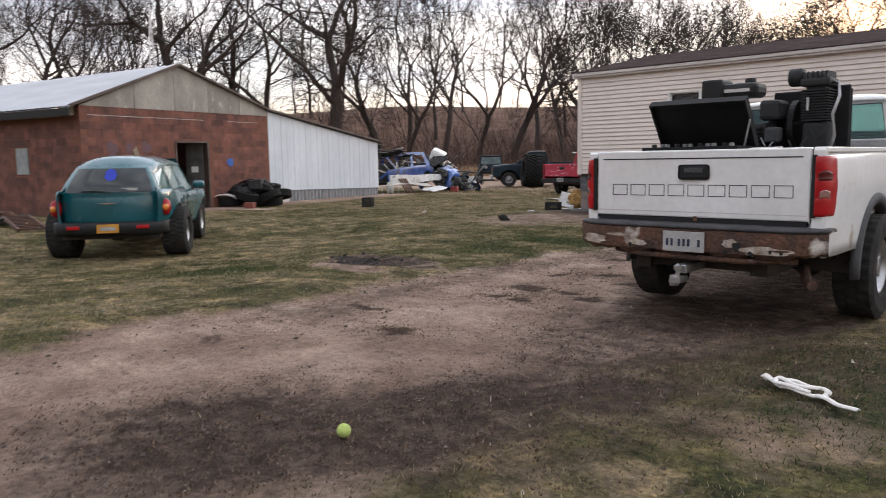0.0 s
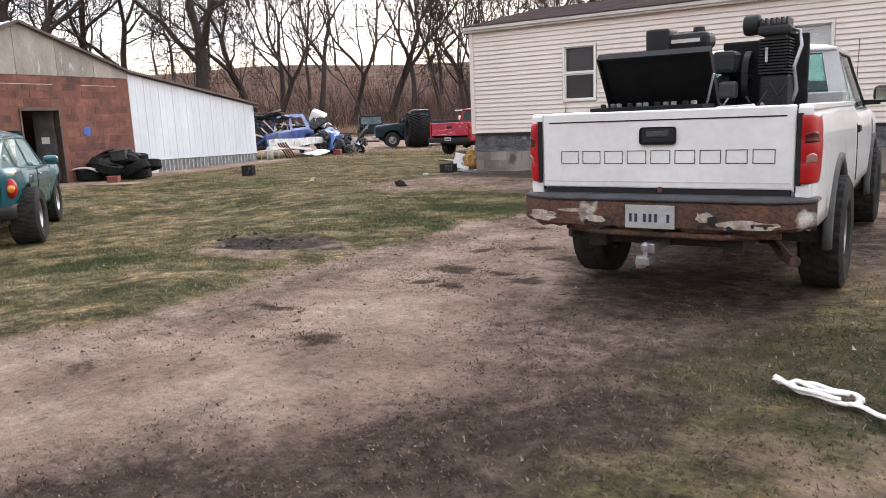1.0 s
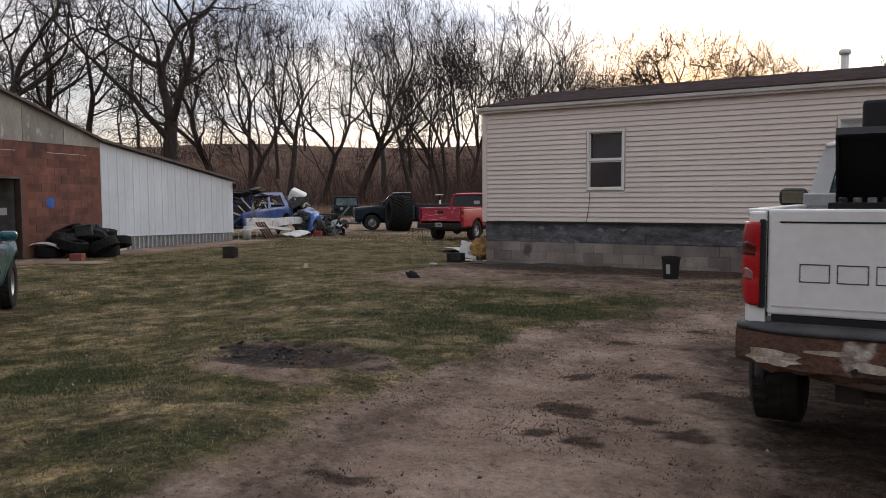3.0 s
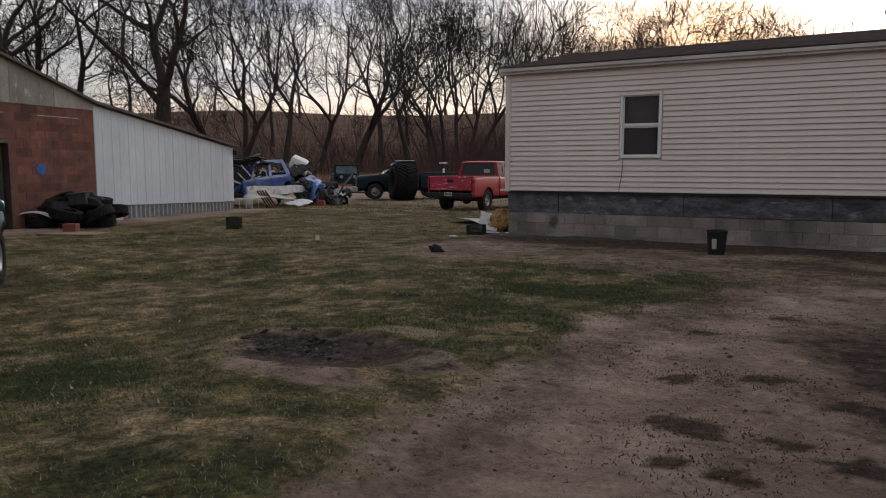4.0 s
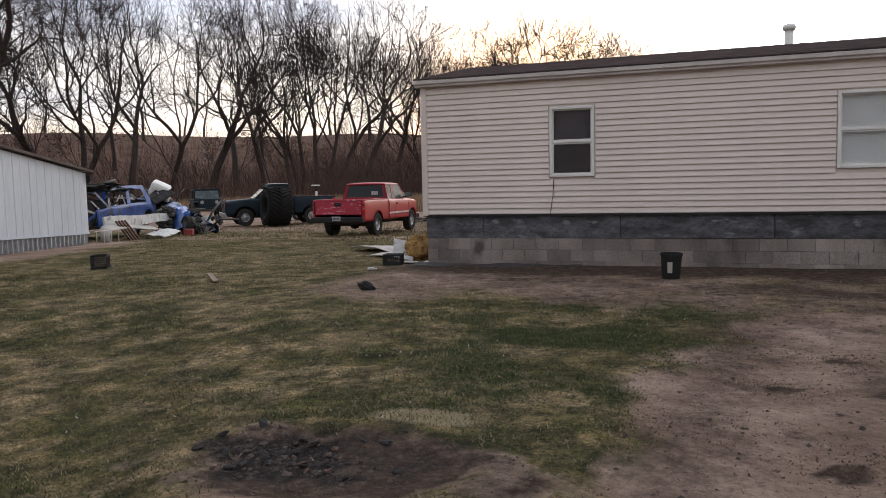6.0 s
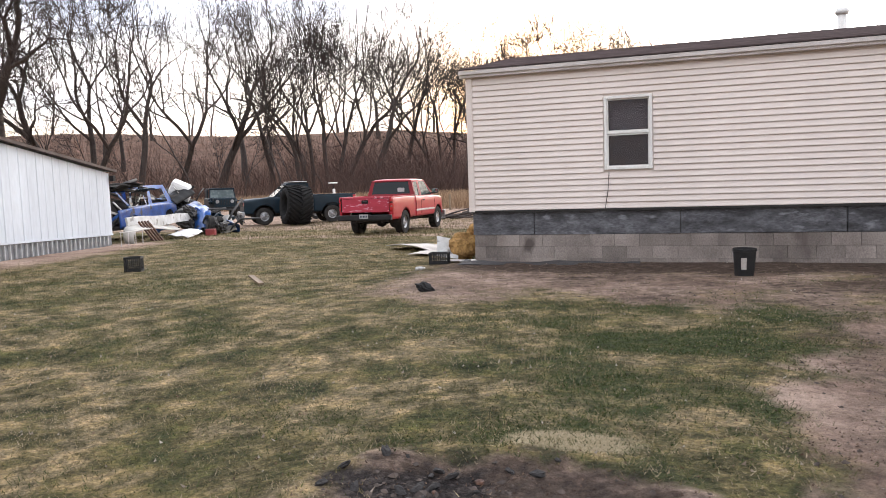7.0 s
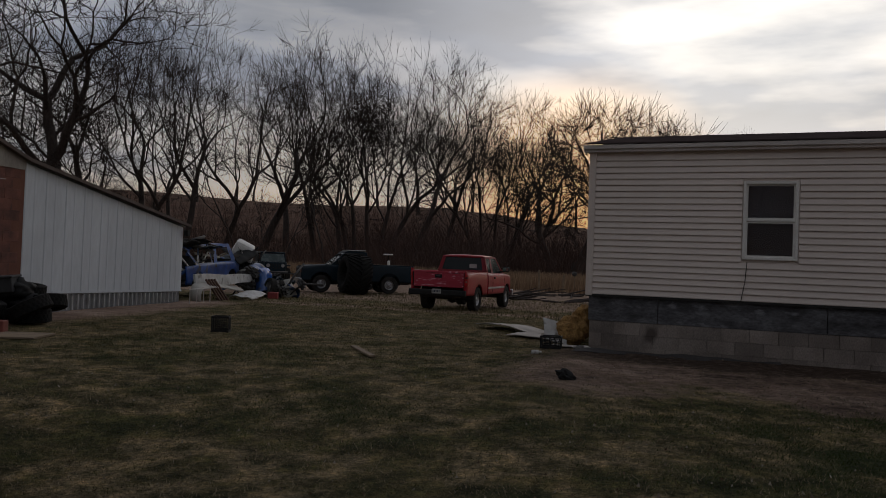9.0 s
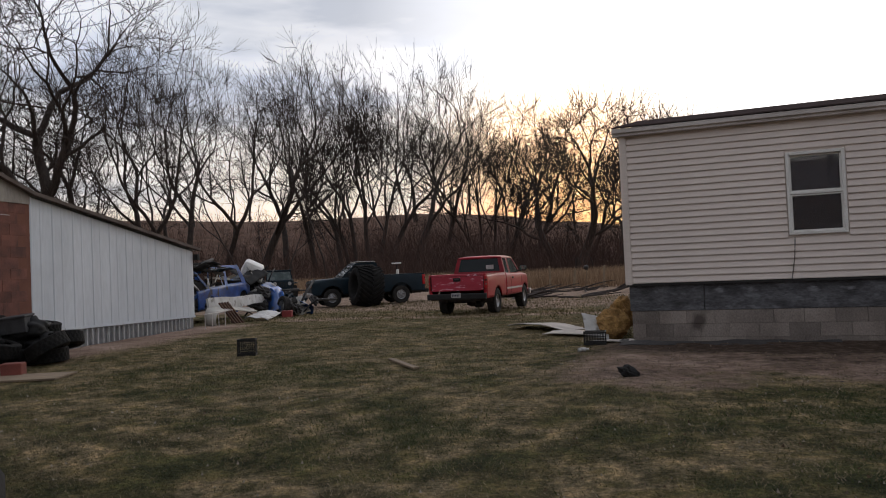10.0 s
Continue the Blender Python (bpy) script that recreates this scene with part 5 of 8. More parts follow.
    # aluminium rail across the bed's front
    part("headboard_rail", boxes((-0.82, 0.82, 0.98, 1.19, 1.30, 1.40), bev=0.012), mat("dull_aluminium", (0.40, 0.40, 0.40), (0.30, 0.30, 0.30), 0.5, metal=0.6, scale=3), car, "dull aluminium rail across the bed")
    part("gate_crease", boxes((-0.77, 0.77, R - 0.0025, R + 0.002, 0.862, 0.868)), FASCIA, tg)
    part("bumper_brace", tube(bmesh.new(), [(-0.60, -1.30, 0.565), (-0.35, -1.385, 0.553), (0.40, -1.385, 0.548), (0.74, -1.30, 0.56)], 0.02, 8), RUST, bp, "rusty bar under the bumper", True)
    # hitch, exhaust, springs
    hb = boxes((-0.04, 0.04, -1.46, -1.0, 0.44, 0.50), (-0.5, 0.5, -1.1, -1.02, 0.46, 0.52), bev=0.006)
    box(hb, -0.035, 0.035, -1.55, -1.42, 0.38, 0.42)
    lathe(hb, [(0.0, 0.33), (0.03, 0.335), (0.036, 0.37), (0.03, 0.41), (0.0, 0.42)], 12, "z", Matrix.Translation((-0.03, -1.5, 0.02)))
    lathe(hb, [(0.0, 0.42), (0.014, 0.42), (0.014, 0.46), (0.028, 0.475), (0.028, 0.50), (0.0, 0.52)], 12, "z", Matrix.Translation((0, -1.51, 0)))
    part("tow_hitch", hb, STEEL, car, "dirty steel tow hitch")
    part("exhaust_pipe", tube(bmesh.new(), [(0.45, 1.0, 0.42), (0.52, 0.2, 0.46), (0.55, -0.5, 0.42), (0.72, -1.05, 0.40), (0.80, -1.18, 0.39)], 0.035, 10), RUST, car)
    for s in (0.45, -0.45):
        bm = bmesh.new()
        for k in range(4):
            patch(bm, lambda u, v: (s - 0.035 + 0.07 * v, -0.7 + 0.12 * k + (1.4 - 0.24 * k) * u, 0.42 - 0.025 * k - 0.10 * math.sin(math.pi * u) + 0.06), 10, 1)
        part("leaf_spring", thicken(bm, 0.012), UNDER, car)
    part("fuel_tank", boxes((-0.35, 0.35, -1.05, -0.25, 0.48, 0.68), bev=0.05), UNDER, car)
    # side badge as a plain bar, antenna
    part("side_badge", boxes((0.893, 0.900, -0.80, -0.74, 1.00, 1.07), (0.893, 0.900, -0.70, -0.64, 1.00, 1.07), (0.893, 0.900, -0.80, -0.64, 1.032, 1.042)), FASCIA, car)
    part("antenna", tube(bmesh.new(), [(0.72, 3.3, 1.2), (0.74, 3.22, 1.95)], 0.004, 5), BLACK_PLASTIC, car)
    return car


white_truck()

# ---- compressor outfit in the truck bed ----
BLACK_STEEL = mat("black_powder_coat", (0.007, 0.007, 0.0075), (0.011, 0.011, 0.0115), 0.6, scale=7, fine=0.2, spec=0.25)
CAST = mat("cast_black", (0.012, 0.012, 0.013), (0.008, 0.008, 0.0085), 0.7, scale=9, bump=0.4, bscale=60)
TRUCK = pose(7.81, -9.50, 0, 0, 0, 0.4)


def tool_chest():
    """Black steel bed chest with its lid propped up and back."""
    th = thing("tool_chest", TRUCK @ pose(-0.14, -0.80, 0.812), "black steel tool chest with its lid open", "tool chest")
    part("chest_body", boxes((-0.42, 0.34, -0.20, -0.18, 0.0, 0.53), (-0.42, 0.34, 0.16, 0.18, 0.0, 0.53), (-0.42, -0.40, -0.18, 0.16, 0, 0.53), (0.32, 0.34, -0.18, 0.16, 0, 0.53), (-0.42, 0.34, -0.20, 0.18, -0.002, 0.02), bev=0.004), BLACK_STEEL, th)
    lid = bmesh.new()
    m = pose(-0.02, 0.17, 0.53, 126, 0, 0)
    box(lid, -0.38, 0.38, -0.02, 0.44, -0.012, 0.0, m=m)
    ld = part("lid", lid, BLACK_STEEL, th, "raised black lid")
    for x0, x1, y0, y1 in ((-0.38, 0.38, -0.02, -0.005), (-0.38, 0.38, 0.425, 0.44), (-0.38, -0.367, -0.005, 0.425), (0.367, 0.38, -0.005, 0.425)):
        rim = bmesh.new()
        box(rim, x0, x1, y0, y1, 0.0, 0.05, m=m)
        part("lid_rim", rim, BLACK_STEEL, ld)
    st = bmesh.new()
    box(st, -0.36, 0.36, 0.19, 0.202, -0.02, -0.012, m=m)
    part("lid_rib", st, CAST, ld)
    part("lid_stay", tube(bmesh.new(), [(0.31, 0.0, 0.5), (0.37, -0.05, 0.72)], 0.008, 6), STEEL, ld)
    # sockets and clamps along the rim
    for k in range(11):
        b = lathe(bmesh.new(), [(0.0, 0.0), (0.018, 0.0), (0.02, 0.05), (0.012, 0.055), (0.0, 0.05)], 10, "z", Matrix.Translation((-0.36 + k * 0.062, -0.10 + 0.03 * math.sin(k * 2.2), 0.50)))
        part("socket", b, STEEL if k % 3 else CAST, th)


def compressor():
    th = thing("air_compressor", TRUCK @ pose(0.36, -0.05, 0.812), "black petrol-driven air compressor on a steel base", "air compressor")
    bm = bmesh.new()
    lathe(bm, [(0.0, -0.50), (0.12, -0.49), (0.19, -0.44), (0.20, -0.38), (0.20, 0.30), (0.19, 0.36), (0.12, 0.41), (0.0, 0.42)], 24, "x", Matrix.Translation((-0.15, 0.0, 0.24)))
    tank = part("air_tank", bm, BLACK_STEEL, th, smooth=True)
    part("base_frame", boxes((-0.62, 0.36, -0.20, -0.15, 0.0, 0.05), (-0.62, 0.36, 0.15, 0.20, 0.0, 0.05), (-0.55, -0.47, -0.2, 0.2, 0.03, 0.09), (0.18, 0.26, -0.2, 0.2, 0.03, 0.09), bev=0.005), BLACK_STEEL, th)
    for k, (x, y, z) in enumerate(((-0.27, -0.17, 0.60), (-0.05, -0.19, 0.57), (0.10, -0.17, 0.66))):
        part("cable", tube(bmesh.new(), [(x, y, z), (x + 0.06, y - 0.03, z - 0.10), (x + 0.14, y, z + 0.03)], 0.008, 6), BLACK_PLASTIC if k else STEEL, th, smooth=True)
    part("carburettor", boxes((-0.24, -0.12, -0.20, -0.10, 0.56, 0.68), bev=0.02), WORN_BLACK, th, "dull metal carburettor")
    sh = bmesh.new()
    prism(sh, [(-0.30, 0.70), (0.02, 0.98), (0.06, 0.98), (0.06, 0.50), (-0.30, 0.50)], 0.13, 0.16, "y")
    part("fan_shroud", sh, BLACK_STEEL, th, "slanted black shroud plate")
    part("top_plate", boxes((-0.66, 0.34, -0.18, 0.18, 0.445, 0.462), bev=0.004), BLACK_STEEL, th)
    # petrol engine: crankcase, finned cylinder, tank, air cleaner, muffler, recoil cover
    e = bmesh.new()
    box(e, -0.50, -0.24, -0.12, 0.14, 0.464, 0.72, bev=0.03)
    for k in range(6):
        box(e, -0.46, -0.28, -0.17, -0.11, 0.52 + k * 0.03, 0.533 + k * 0.03)
    lathe(e, [(0.0, -0.05), (0.11, -0.045), (0.13, 0.0), (0.13, 0.05)], 20, "x", Matrix.Translation((-0.24, 0.02, 0.62)))
    eng = part("engine", e, CAST, th, "black small petrol engine")
    ft = boxes((-0.66, -0.34, -0.10, 0.16, 0.94, 1.06), bev=0.04)
    lathe(ft, [(0.0, 1.075), (0.04, 1.07), (0.045, 1.045), (0.045, 1.02)], 14, "z", Matrix.Translation((-0.44, 0.03, 0.03)))
    part("fuel_tank", ft, BLACK_PLASTIC, eng)
    part("air_cleaner", boxes((-0.80, -0.62, -0.13, 0.12, 0.91, 1.10), bev=0.02), BLACK_PLASTIC, eng)
    part("tank_cap_label", boxes((-0.61, -0.40, -0.103, -0.099, 0.985, 1.012)), FASCIA, eng)
    part("muffler", boxes((-0.30, -0.14, -0.16, 0.10, 0.74, 0.90), bev=0.03), CAST, eng)
    # pump: crankcase, finned cylinder, head, intake drum
    p = bmesh.new()
    box(p, 0.02, 0.22, -0.12, 0.12, 0.464, 0.72, bev=0.04)
    box(p, 0.045, 0.185, -0.10, 0.10, 0.72, 1.0)
    box(p, 0.0, 0.22, -0.13, 0.13, 0.985, 1.05, bev=0.02)
    pump = part("pump", p, CAST, th, "finned black compressor pump")
    for k in range(12):
        part("cooling_fin", boxes((0.015, 0.215, -0.13, 0.13, 0.72 + k * 0.021, 0.730 + k * 0.021)), CAST, pump)
    for k in range(6):
        part("head_fin", boxes((0.015 + k * 0.034, 0.027 + k * 0.034, -0.12, 0.12, 1.045, 1.10)), CAST, pump)
    dr = bmesh.new()
    lathe(dr, [(0.0, -0.06), (0.06, -0.055), (0.072, -0.04), (0.072, 0.04), (0.06, 0.055), (0.0, 0.06)], 20, "x", Matrix.Translation((-0.05, -0.03, 1.07)))
    part("intake_filter", dr, BLACK_PLASTIC, pump, smooth=True)
    part("outlet_tube", tube(bmesh.new(), [(0.2, -0.05, 1.02), (0.27, -0.08, 1.0), (0.29, -0.12, 0.90), (0.25, -0.14, 0.76), (0.27, -0.14, 0.60), (0.23, -0.12, 0.48)], 0.013, 8), STEEL, pump, smooth=True)
    part("pump_label", boxes((0.06, 0.078, -0.147, -0.142, 0.80, 0.90)), PLATE, pump)
    # flywheel and belt guard
    fw = bmesh.new()
    lathe(fw, [(0.19, -0.02), (0.205, -0.02), (0.205, 0.025), (0.19, 0.025)], 28, "x", Matrix.Translation((-0.10, 0.17, 0.70)))
    lathe(fw, [(0.0, -0.03), (0.05, -0.03), (0.05, 0.03), (0.0, 0.03)], 14, "x", Matrix.Translation((-0.10, 0.17, 0.70)))
    part("flywheel", fw, CAST, th)
    bg = bmesh.new()
    box(bg, 0.14, 0.31, 0.10, 0.13, 0.46, 1.00, bev=0.012)
    box(bg, -0.30, 0.30, 0.19, 0.22, 0.50, 0.98, bev=0.012)
    part("belt_guard", bg, BLACK_STEEL, th)
    for k, (x, z) in enumerate(((-0.20, 0.50), (-0.08, 0.49), (0.05, 0.50))):
        g = lathe(bmesh.new(), [(0.0, -0.01), (0.028, -0.01), (0.028, 0.012), (0.0, 0.014)], 14, "z", pose(x, -0.185, z, 90, 0, 0))
        part("gauge", g, CHROME, th)


def bucket_in_bed():
    th = thing("hose_coil", TRUCK @ pose(0.40, -0.98, 0.812), "coil of pale hose on a bucket in the bed", "hose")
    bm = bmesh.new()
    lathe(bm, [(0.0, 0.0), (0.14, 0.0), (0.16, 0.44), (0.165, 0.46), (0.15, 0.46), (0.13, 0.03), (0.0, 0.03)], 20, "z")
    part("bucket", bm, WHITE_TRIM, th)
    pts = [((0.13 - 0.01 * (k // 14)) * math.cos(k * 0.45), (0.13 - 0.01 * (k // 14)) * math.sin(k * 0.45), 0.47 + 0.012 * (k / 14)) for k in range(44)]
    part("hose", tube(bmesh.new(), pts, 0.011, 6), FASCIA, th, smooth=True)


tool_chest()
compressor()
bucket_in_bed()


# ---- other vehicles ----
def red_truck():
    car, tg = pickup("red_pickup_truck", pose(-5.82, 9.05, -0.10, 0, 0, 1.0) @ Matrix.Scale(0.95, 4), "red extended-cab pickup with sun-faded tailgate", RED_PAINT, FADED_RED, w=0.93, rear=-1.18, bed_end=0.92, wb=3.33, front=4.15, rail=1.24, hood=1.20, belt=1.20, roof=1.80,
                     sill=0.52, tyre_r=0.385, arc_r=0.46, cab=(0.98, 1.10, 2.35, 2.95), ext=0.55, wheel_set=WHEEL_MID, glass_mat=GLASS_DARK)
    part("rear_bumper", boxes((-0.93, 0.93, -1.32, -1.18, 0.50, 0.68), bev=0.03), BLACK_PLASTIC, car, "black rear bumper")
    pl = part("number_plate", boxes((-0.15, 0.15, -1.335, -1.325, 0.56, 0.70), bev=0.003), PLATE, car)
    for k in range(5):
        part("plate_bar", boxes((-0.12 + 0.05 * k, -0.09 + 0.05 * k, -1.338, -1.3355, 0.60, 0.66)), INK, pl)
    part("side_moulding", boxes((0.925, 0.945, 1.0, 2.9, 0.70, 0.76), bev=0.006), FASCIA, car)
    part("window_sticker", boxes((0.25, 0.5, 1.02, 1.028, 1.36, 1.50)), PLATE, car)


def dark_truck():
    car, tg = pickup("dark_pickup_truck", pose(-12.51, 18.16, -0.15, 0, 0, 131), "dark green pickup parked beside a giant tyre", NAVY_PAINT, NAVY_PAINT, w=0.88, rear=-1.10, bed_end=0.85, wb=3.0, front=3.85, rail=1.27, hood=1.20, belt=1.22, roof=1.84,
                     sill=0.52, tyre_r=0.40, arc_r=0.49, cab=(0.9, 1.02, 1.95, 2.6), wheel_set=WHEEL_MID, glass_mat=GLASS_DARK)
    part("rear_bumper", boxes((-0.86, 0.86, -1.26, -1.10, 0.44, 0.60), bev=0.03), BLACK_PLASTIC, car)
    # white plate standing in for the sky mirrored in the cab roof
    part("roof_sheet", boxes((-0.66, 0.66, 1.05, 1.85, 1.862, 1.885), bev=0.01), WHITE_TRIM, car, "sky reflection on the cab roof, laid on as a pale plate")


def giant_tyre():
    th = thing("giant_tractor_tyre", pose(-12.65, 15.45, -0.15, 0, 0, 47) @ pose(0, 0, 0, 0, 5, 0), "giant worn tractor tyre standing on edge", "tyre")
    bm = bmesh.new()
    r, h = 0.86, 0.52
    lathe(bm, [(0.42, -h * 0.8), (0.46, -h), (0.62, -h * 1.08), (0.72, -h * 0.98), (0.785, -h * 0.6), (0.81, -h * 0.2), (0.81, h * 0.2), (0.785, h * 0.6), (0.72, h * 0.98), (0.62, h * 1.08), (0.46, h), (0.42, h * 0.8), (0.40, 0), (0.42, -h * 0.8)], 44, "x", Matrix.Translation((0, 0, r)))
    body = part("casing", bm, RUBBER, th, smooth=True)
    lug = bmesh.new()
    box(lug, -0.32, 0.32, -0.035, 0.035, -0.03, 0.055, bev=0.01)
    lm = mesh("lug", lug, RUBBER)
    for k in range(26):
        for s in (-1, 1):
            o = new("lug", lm)
            o.parent = body
            a = k * math.tau / 26 + (0.12 if s > 0 else 0)
            o.matrix_basis = Matrix.Translation((0, 0, r)) @ Matrix.Rotation(a, 4, "X") @ Matrix.Translation((s * 0.25, 0, 0.785)) @ Matrix.Rotation(s * 0.17, 4, "Y") @ Matrix.Rotation(s * 0.6, 4, "Z")


def cruiser():
    """Retro teal hatchback on oversized wheels, modelled tail first."""
    car = thing("teal_hatchback", CRUISER, "teal retro hatchback on oversized rear wheels", "car")
    W, R0, F = 0.85, -0.72, 3.35           # half width, tail, nose; rear axle at 0, front axle at 2.6
    def roofz(y):
        return 1.56 - 0.25 * max(0, (0.15 - y) / 0.6) ** 2.1 - 0.03 * ((y - 0.9) / 1.2) ** 2
    def taper(y):
        return 0.15 * max(0, (R0 + 0.60 - y) / 0.60) ** 2 + 0.16 * max(0, (y - 2.7) / 0.65) ** 1.5
    def belt(y):
        return 0.99 - 0.03 * (y - 0.8) if y < 2.15 else 0.95 - 0.10 * ((y - 2.15) / 1.2) ** 2
    ys = sorted(set([round(v, 3) for v in np.linspace(R0 + 0.03, F, 36)] + [round(a + 0.45 * math.cos(k * math.pi / 14), 3) for a in (0, 2.6) for k in range(15)]))
    for s in (1, -1):
        bm = flank(W, ys, lambda y: 0.36, belt, (0, 2.6), 0.44, 0.35, taper, bulge=0.07, nz=11)
        for v in bm.verts:      # swollen fenders
            for a in (0, 2.6):
                v.co.x += 0.05 * math.exp(-((v.co.y - a) / 0.42) ** 2) * math.exp(-((v.co.z - 0.72) / 0.22) ** 2)
            v.co.x *= s
        part("body_side", thicken(bm, 0.02), TEAL_PAINT, car, smooth=True)
    for a in (0, 2.6):
        for s in (1, -1):
            bm = bmesh.new()
            patch(bm, lambda u, v: (s * (W - 0.06 - 0.42 * v), a + 0.45 * math.cos(math.pi * u), 0.35 + 0.45 * math.sin(math.pi * u)), 14, 2)
            patch(bm, lambda u, v: (s * (W - 0.48), a + 0.45 * (1 - 2 * u), 0.35 + v * 0.45 * math.sin(math.pi * u)), 14, 2)
            part("wheel_well", bm, UNDER, car)
    # tail: bulging hatch below, raked glass above
    def tailw(z):
        return (W - 0.12) if z < 0.95 else (W - 0.12) - 0.19 * ((z - 0.95) / 0.43) ** 1.3
    def taily(u, z):
        x = 2 * u - 1
        rake = 0 if z < 0.98 else 0.30 * ((z - 0.98) / 0.42) ** 1.4
        return R0 + 0.02 + rake + 0.20 * abs(x) ** 2.6 + 0.05 * ((z - 0.75) / 0.35) ** 2 * (z < 0.98)
    def tail(u, v, z0, z1, o=0.0, wf=1.0):
        z = z0 + (z1 - z0) * v
        return ((2 * u - 1) * tailw(z) * wf, taily((u - 0.5) * wf + 0.5, z) - o, z)
    bm = bmesh.new()
    patch(bm, lambda u, v: tail(u, v, 0.42, 1.40), 18, 20)
    hatch = part("tailgate", thicken(bm, 0.02), TEAL_PAINT, car, smooth=True)
    bm = bmesh.new()
    patch(bm, lambda u, v: tail(u, v, 1.00, 1.35, 0.006, 0.86), 14, 8)
    gl = part("rear_window", bm, GLASS_DARK, hatch, "dark tinted rear window", True)
    # stickers on the rear glass
    rnd = random.Random(2)
    bm = bmesh.new()
    for k in range(7):
        a = k * 0.9
        c = tail(0.52 + 0.035 * math.cos(a), 0.72 + 0.16 * math.sin(a), 1.00, 1.35, 0.012)
        lathe(bm, [(0.0, -0.002), (0.045, -0.002), (0.045, 0.002), (0.0, 0.002)], 12, "x", Matrix.Translation(c) @ pose(0, 0, 0, 0, 25, 90))
    part("window_decal", bm, mat("blue_decal", (0.02, 0.05, 0.55), None, 0.5), gl, "blue round decal")
    c = tail(0.71, 0.12, 1.00, 1.35, 0.012)
    bm = bmesh.new()
    box(bm, -0.12, 0.12, -0.002, 0.002, -0.02, 0.02, m=Matrix.Translation(c))
    part("window_strip", bm, PLATE, gl)
    part("wiper", tube(bmesh.new(), [tail(0.5, 0.02, 1.00, 1.35, 0.02), tail(0.36, 0.06, 1.00, 1.35, 0.022), tail(0.24, 0.05, 1.00, 1.35, 0.02)], 0.008, 6), BLACK_PLASTIC, gl)
    # winged badge as a plain bar
    bm = bmesh.new()
    patch(bm, lambda u, v: ((2 * u - 1) * 0.17, R0 - 0.012, 0.835 + 0.012 * (1 - abs(2 * u - 1)) * (2 * v - 1)), 10, 2)
    part("badge", thicken(bm, 0.012), CHROME, hatch)
    # bumper, plate, lights
    bm = bmesh.new()
    def bump(u, v):
        x = (2 * u - 1) * (W - 0.02)
        y = R0 - 0.075 + 0.22 * abs(2 * u - 1) ** 5
        prof = ((0.05, 0.36), (0.005, 0.40), (0.0, 0.48), (0.012, 0.535), (0.06, 0.555), (0.12, 0.56))
        p = prof[round(v * 5)]
        return (x, y + p[0], p[1])
    patch(bm, bump, 26, 5)
    part("rear_bumper", thicken(bm, 0.015), BLACK_PLASTIC, car, "dark grey rear bumper", True)
    pl = part("number_plate", boxes((-0.155, 0.155, R0 - 0.092, R0 - 0.078, 0.40, 0.53), bev=0.004), PLATE_Y, car, "orange plate")
    part("plate_bar", boxes((-0.11, 0.11, R0 - 0.095, R0 - 0.0925, 0.44, 0.49)), PLATE, pl)
    for s in (1, -1):
        a, b = sorted((s * 0.40, s * 0.58))
        part("reverse_light", boxes((a, b, R0 - 0.085, R0 - 0.05, 0.455, 0.51), bev=0.01), LENS_RED, car)
        bm = bmesh.new()
        lathe(bm, [(0.0, 0.06), (0.045, 0.05), (0.075, 0.02), (0.085, -0.02), (0.085, -0.06)], 16, "z")
        tm = Matrix.Translation((s * (W - 0.055), R0 + 0.16, 0.76)) @ Matrix.Rotation(s * radians(18), 4, "Z") @ Matrix.Rotation(radians(90), 4, "X") @ Matrix.Diagonal((0.9, 1.55, 1, 1))
        bmesh.ops.transform(bm, matrix=tm, verts=bm.verts)
        tl = part("tail_light", bm, LENS_RED, car, "red and amber tail light", True)
        bm = bmesh.new()
        lathe(bm, [(0.0, 0.012), (0.03, 0.01), (0.045, 0.0), (0.05, -0.01)], 14, "z")
        bmesh.ops.transform(bm, matrix=Matrix.Translation((s * (W - 0.045), R0 + 0.095, 0.76)) @ Matrix.Rotation(s * radians(18), 4, "Z") @ Matrix.Rotation(radians(90), 4, "X"), verts=bm.verts)
        part("amber_lens", bm, LENS_AMBER, tl, smooth=True)
    # roof and glasshouse
    def wtop(y):
        return 0.58 - 0.05 * max(0, (y - 1.3) / 0.7) ** 2 - 0.10 * max(0, (0.3 - y)) ** 1.5
    ry0, ry1 = R0 + 0.30, 1.70
    bm = bmesh.new()
    def roofp(u, v):
        y = ry0 + (ry1 - ry0) * v
        x = (2 * u - 1) * (wtop(y) + 0.05)
        return (x, y, roofz(y) - 0.15 * abs(2 * u - 1) ** 2.6)
    patch(bm, roofp, 14, 14)
    part("roof", thicken(bm, 0.02), TEAL_PAINT, car, smooth=True)
    for s in (1, -1):
        cells = [(R0 + 0.16, ry0 + 0.06, 0.18, 0.26), (0.18, 0.26, 1.0, 0.98), (1.0, 0.98, 2.12, ry1 - 0.02)]
        for b0, t0, b1, t1 in cells:
            wl0, wl1 = W - 0.085 - taper(b0), W - 0.085 - taper(b1)
            q = [(s * wl0, b0, belt(b0) - 0.02), (s * wl1, b1, belt(b1) - 0.02), (s * (wtop(t1) + 0.03), t1, roofz(t1) - 0.12), (s * (wtop(t0) + 0.02), t0, roofz(t0) - 0.12)]
            if s < 0:
                q = [q[1], q[0], q[3], q[2]]
            bm, pn = frame_quad(q, (0.03, 0.05, 0.05, 0.05))
            fr = part("window_frame", bm, TEAL_PAINT, car)
            pane_part(pn, fr, GLASS_TEAL, "side_window")
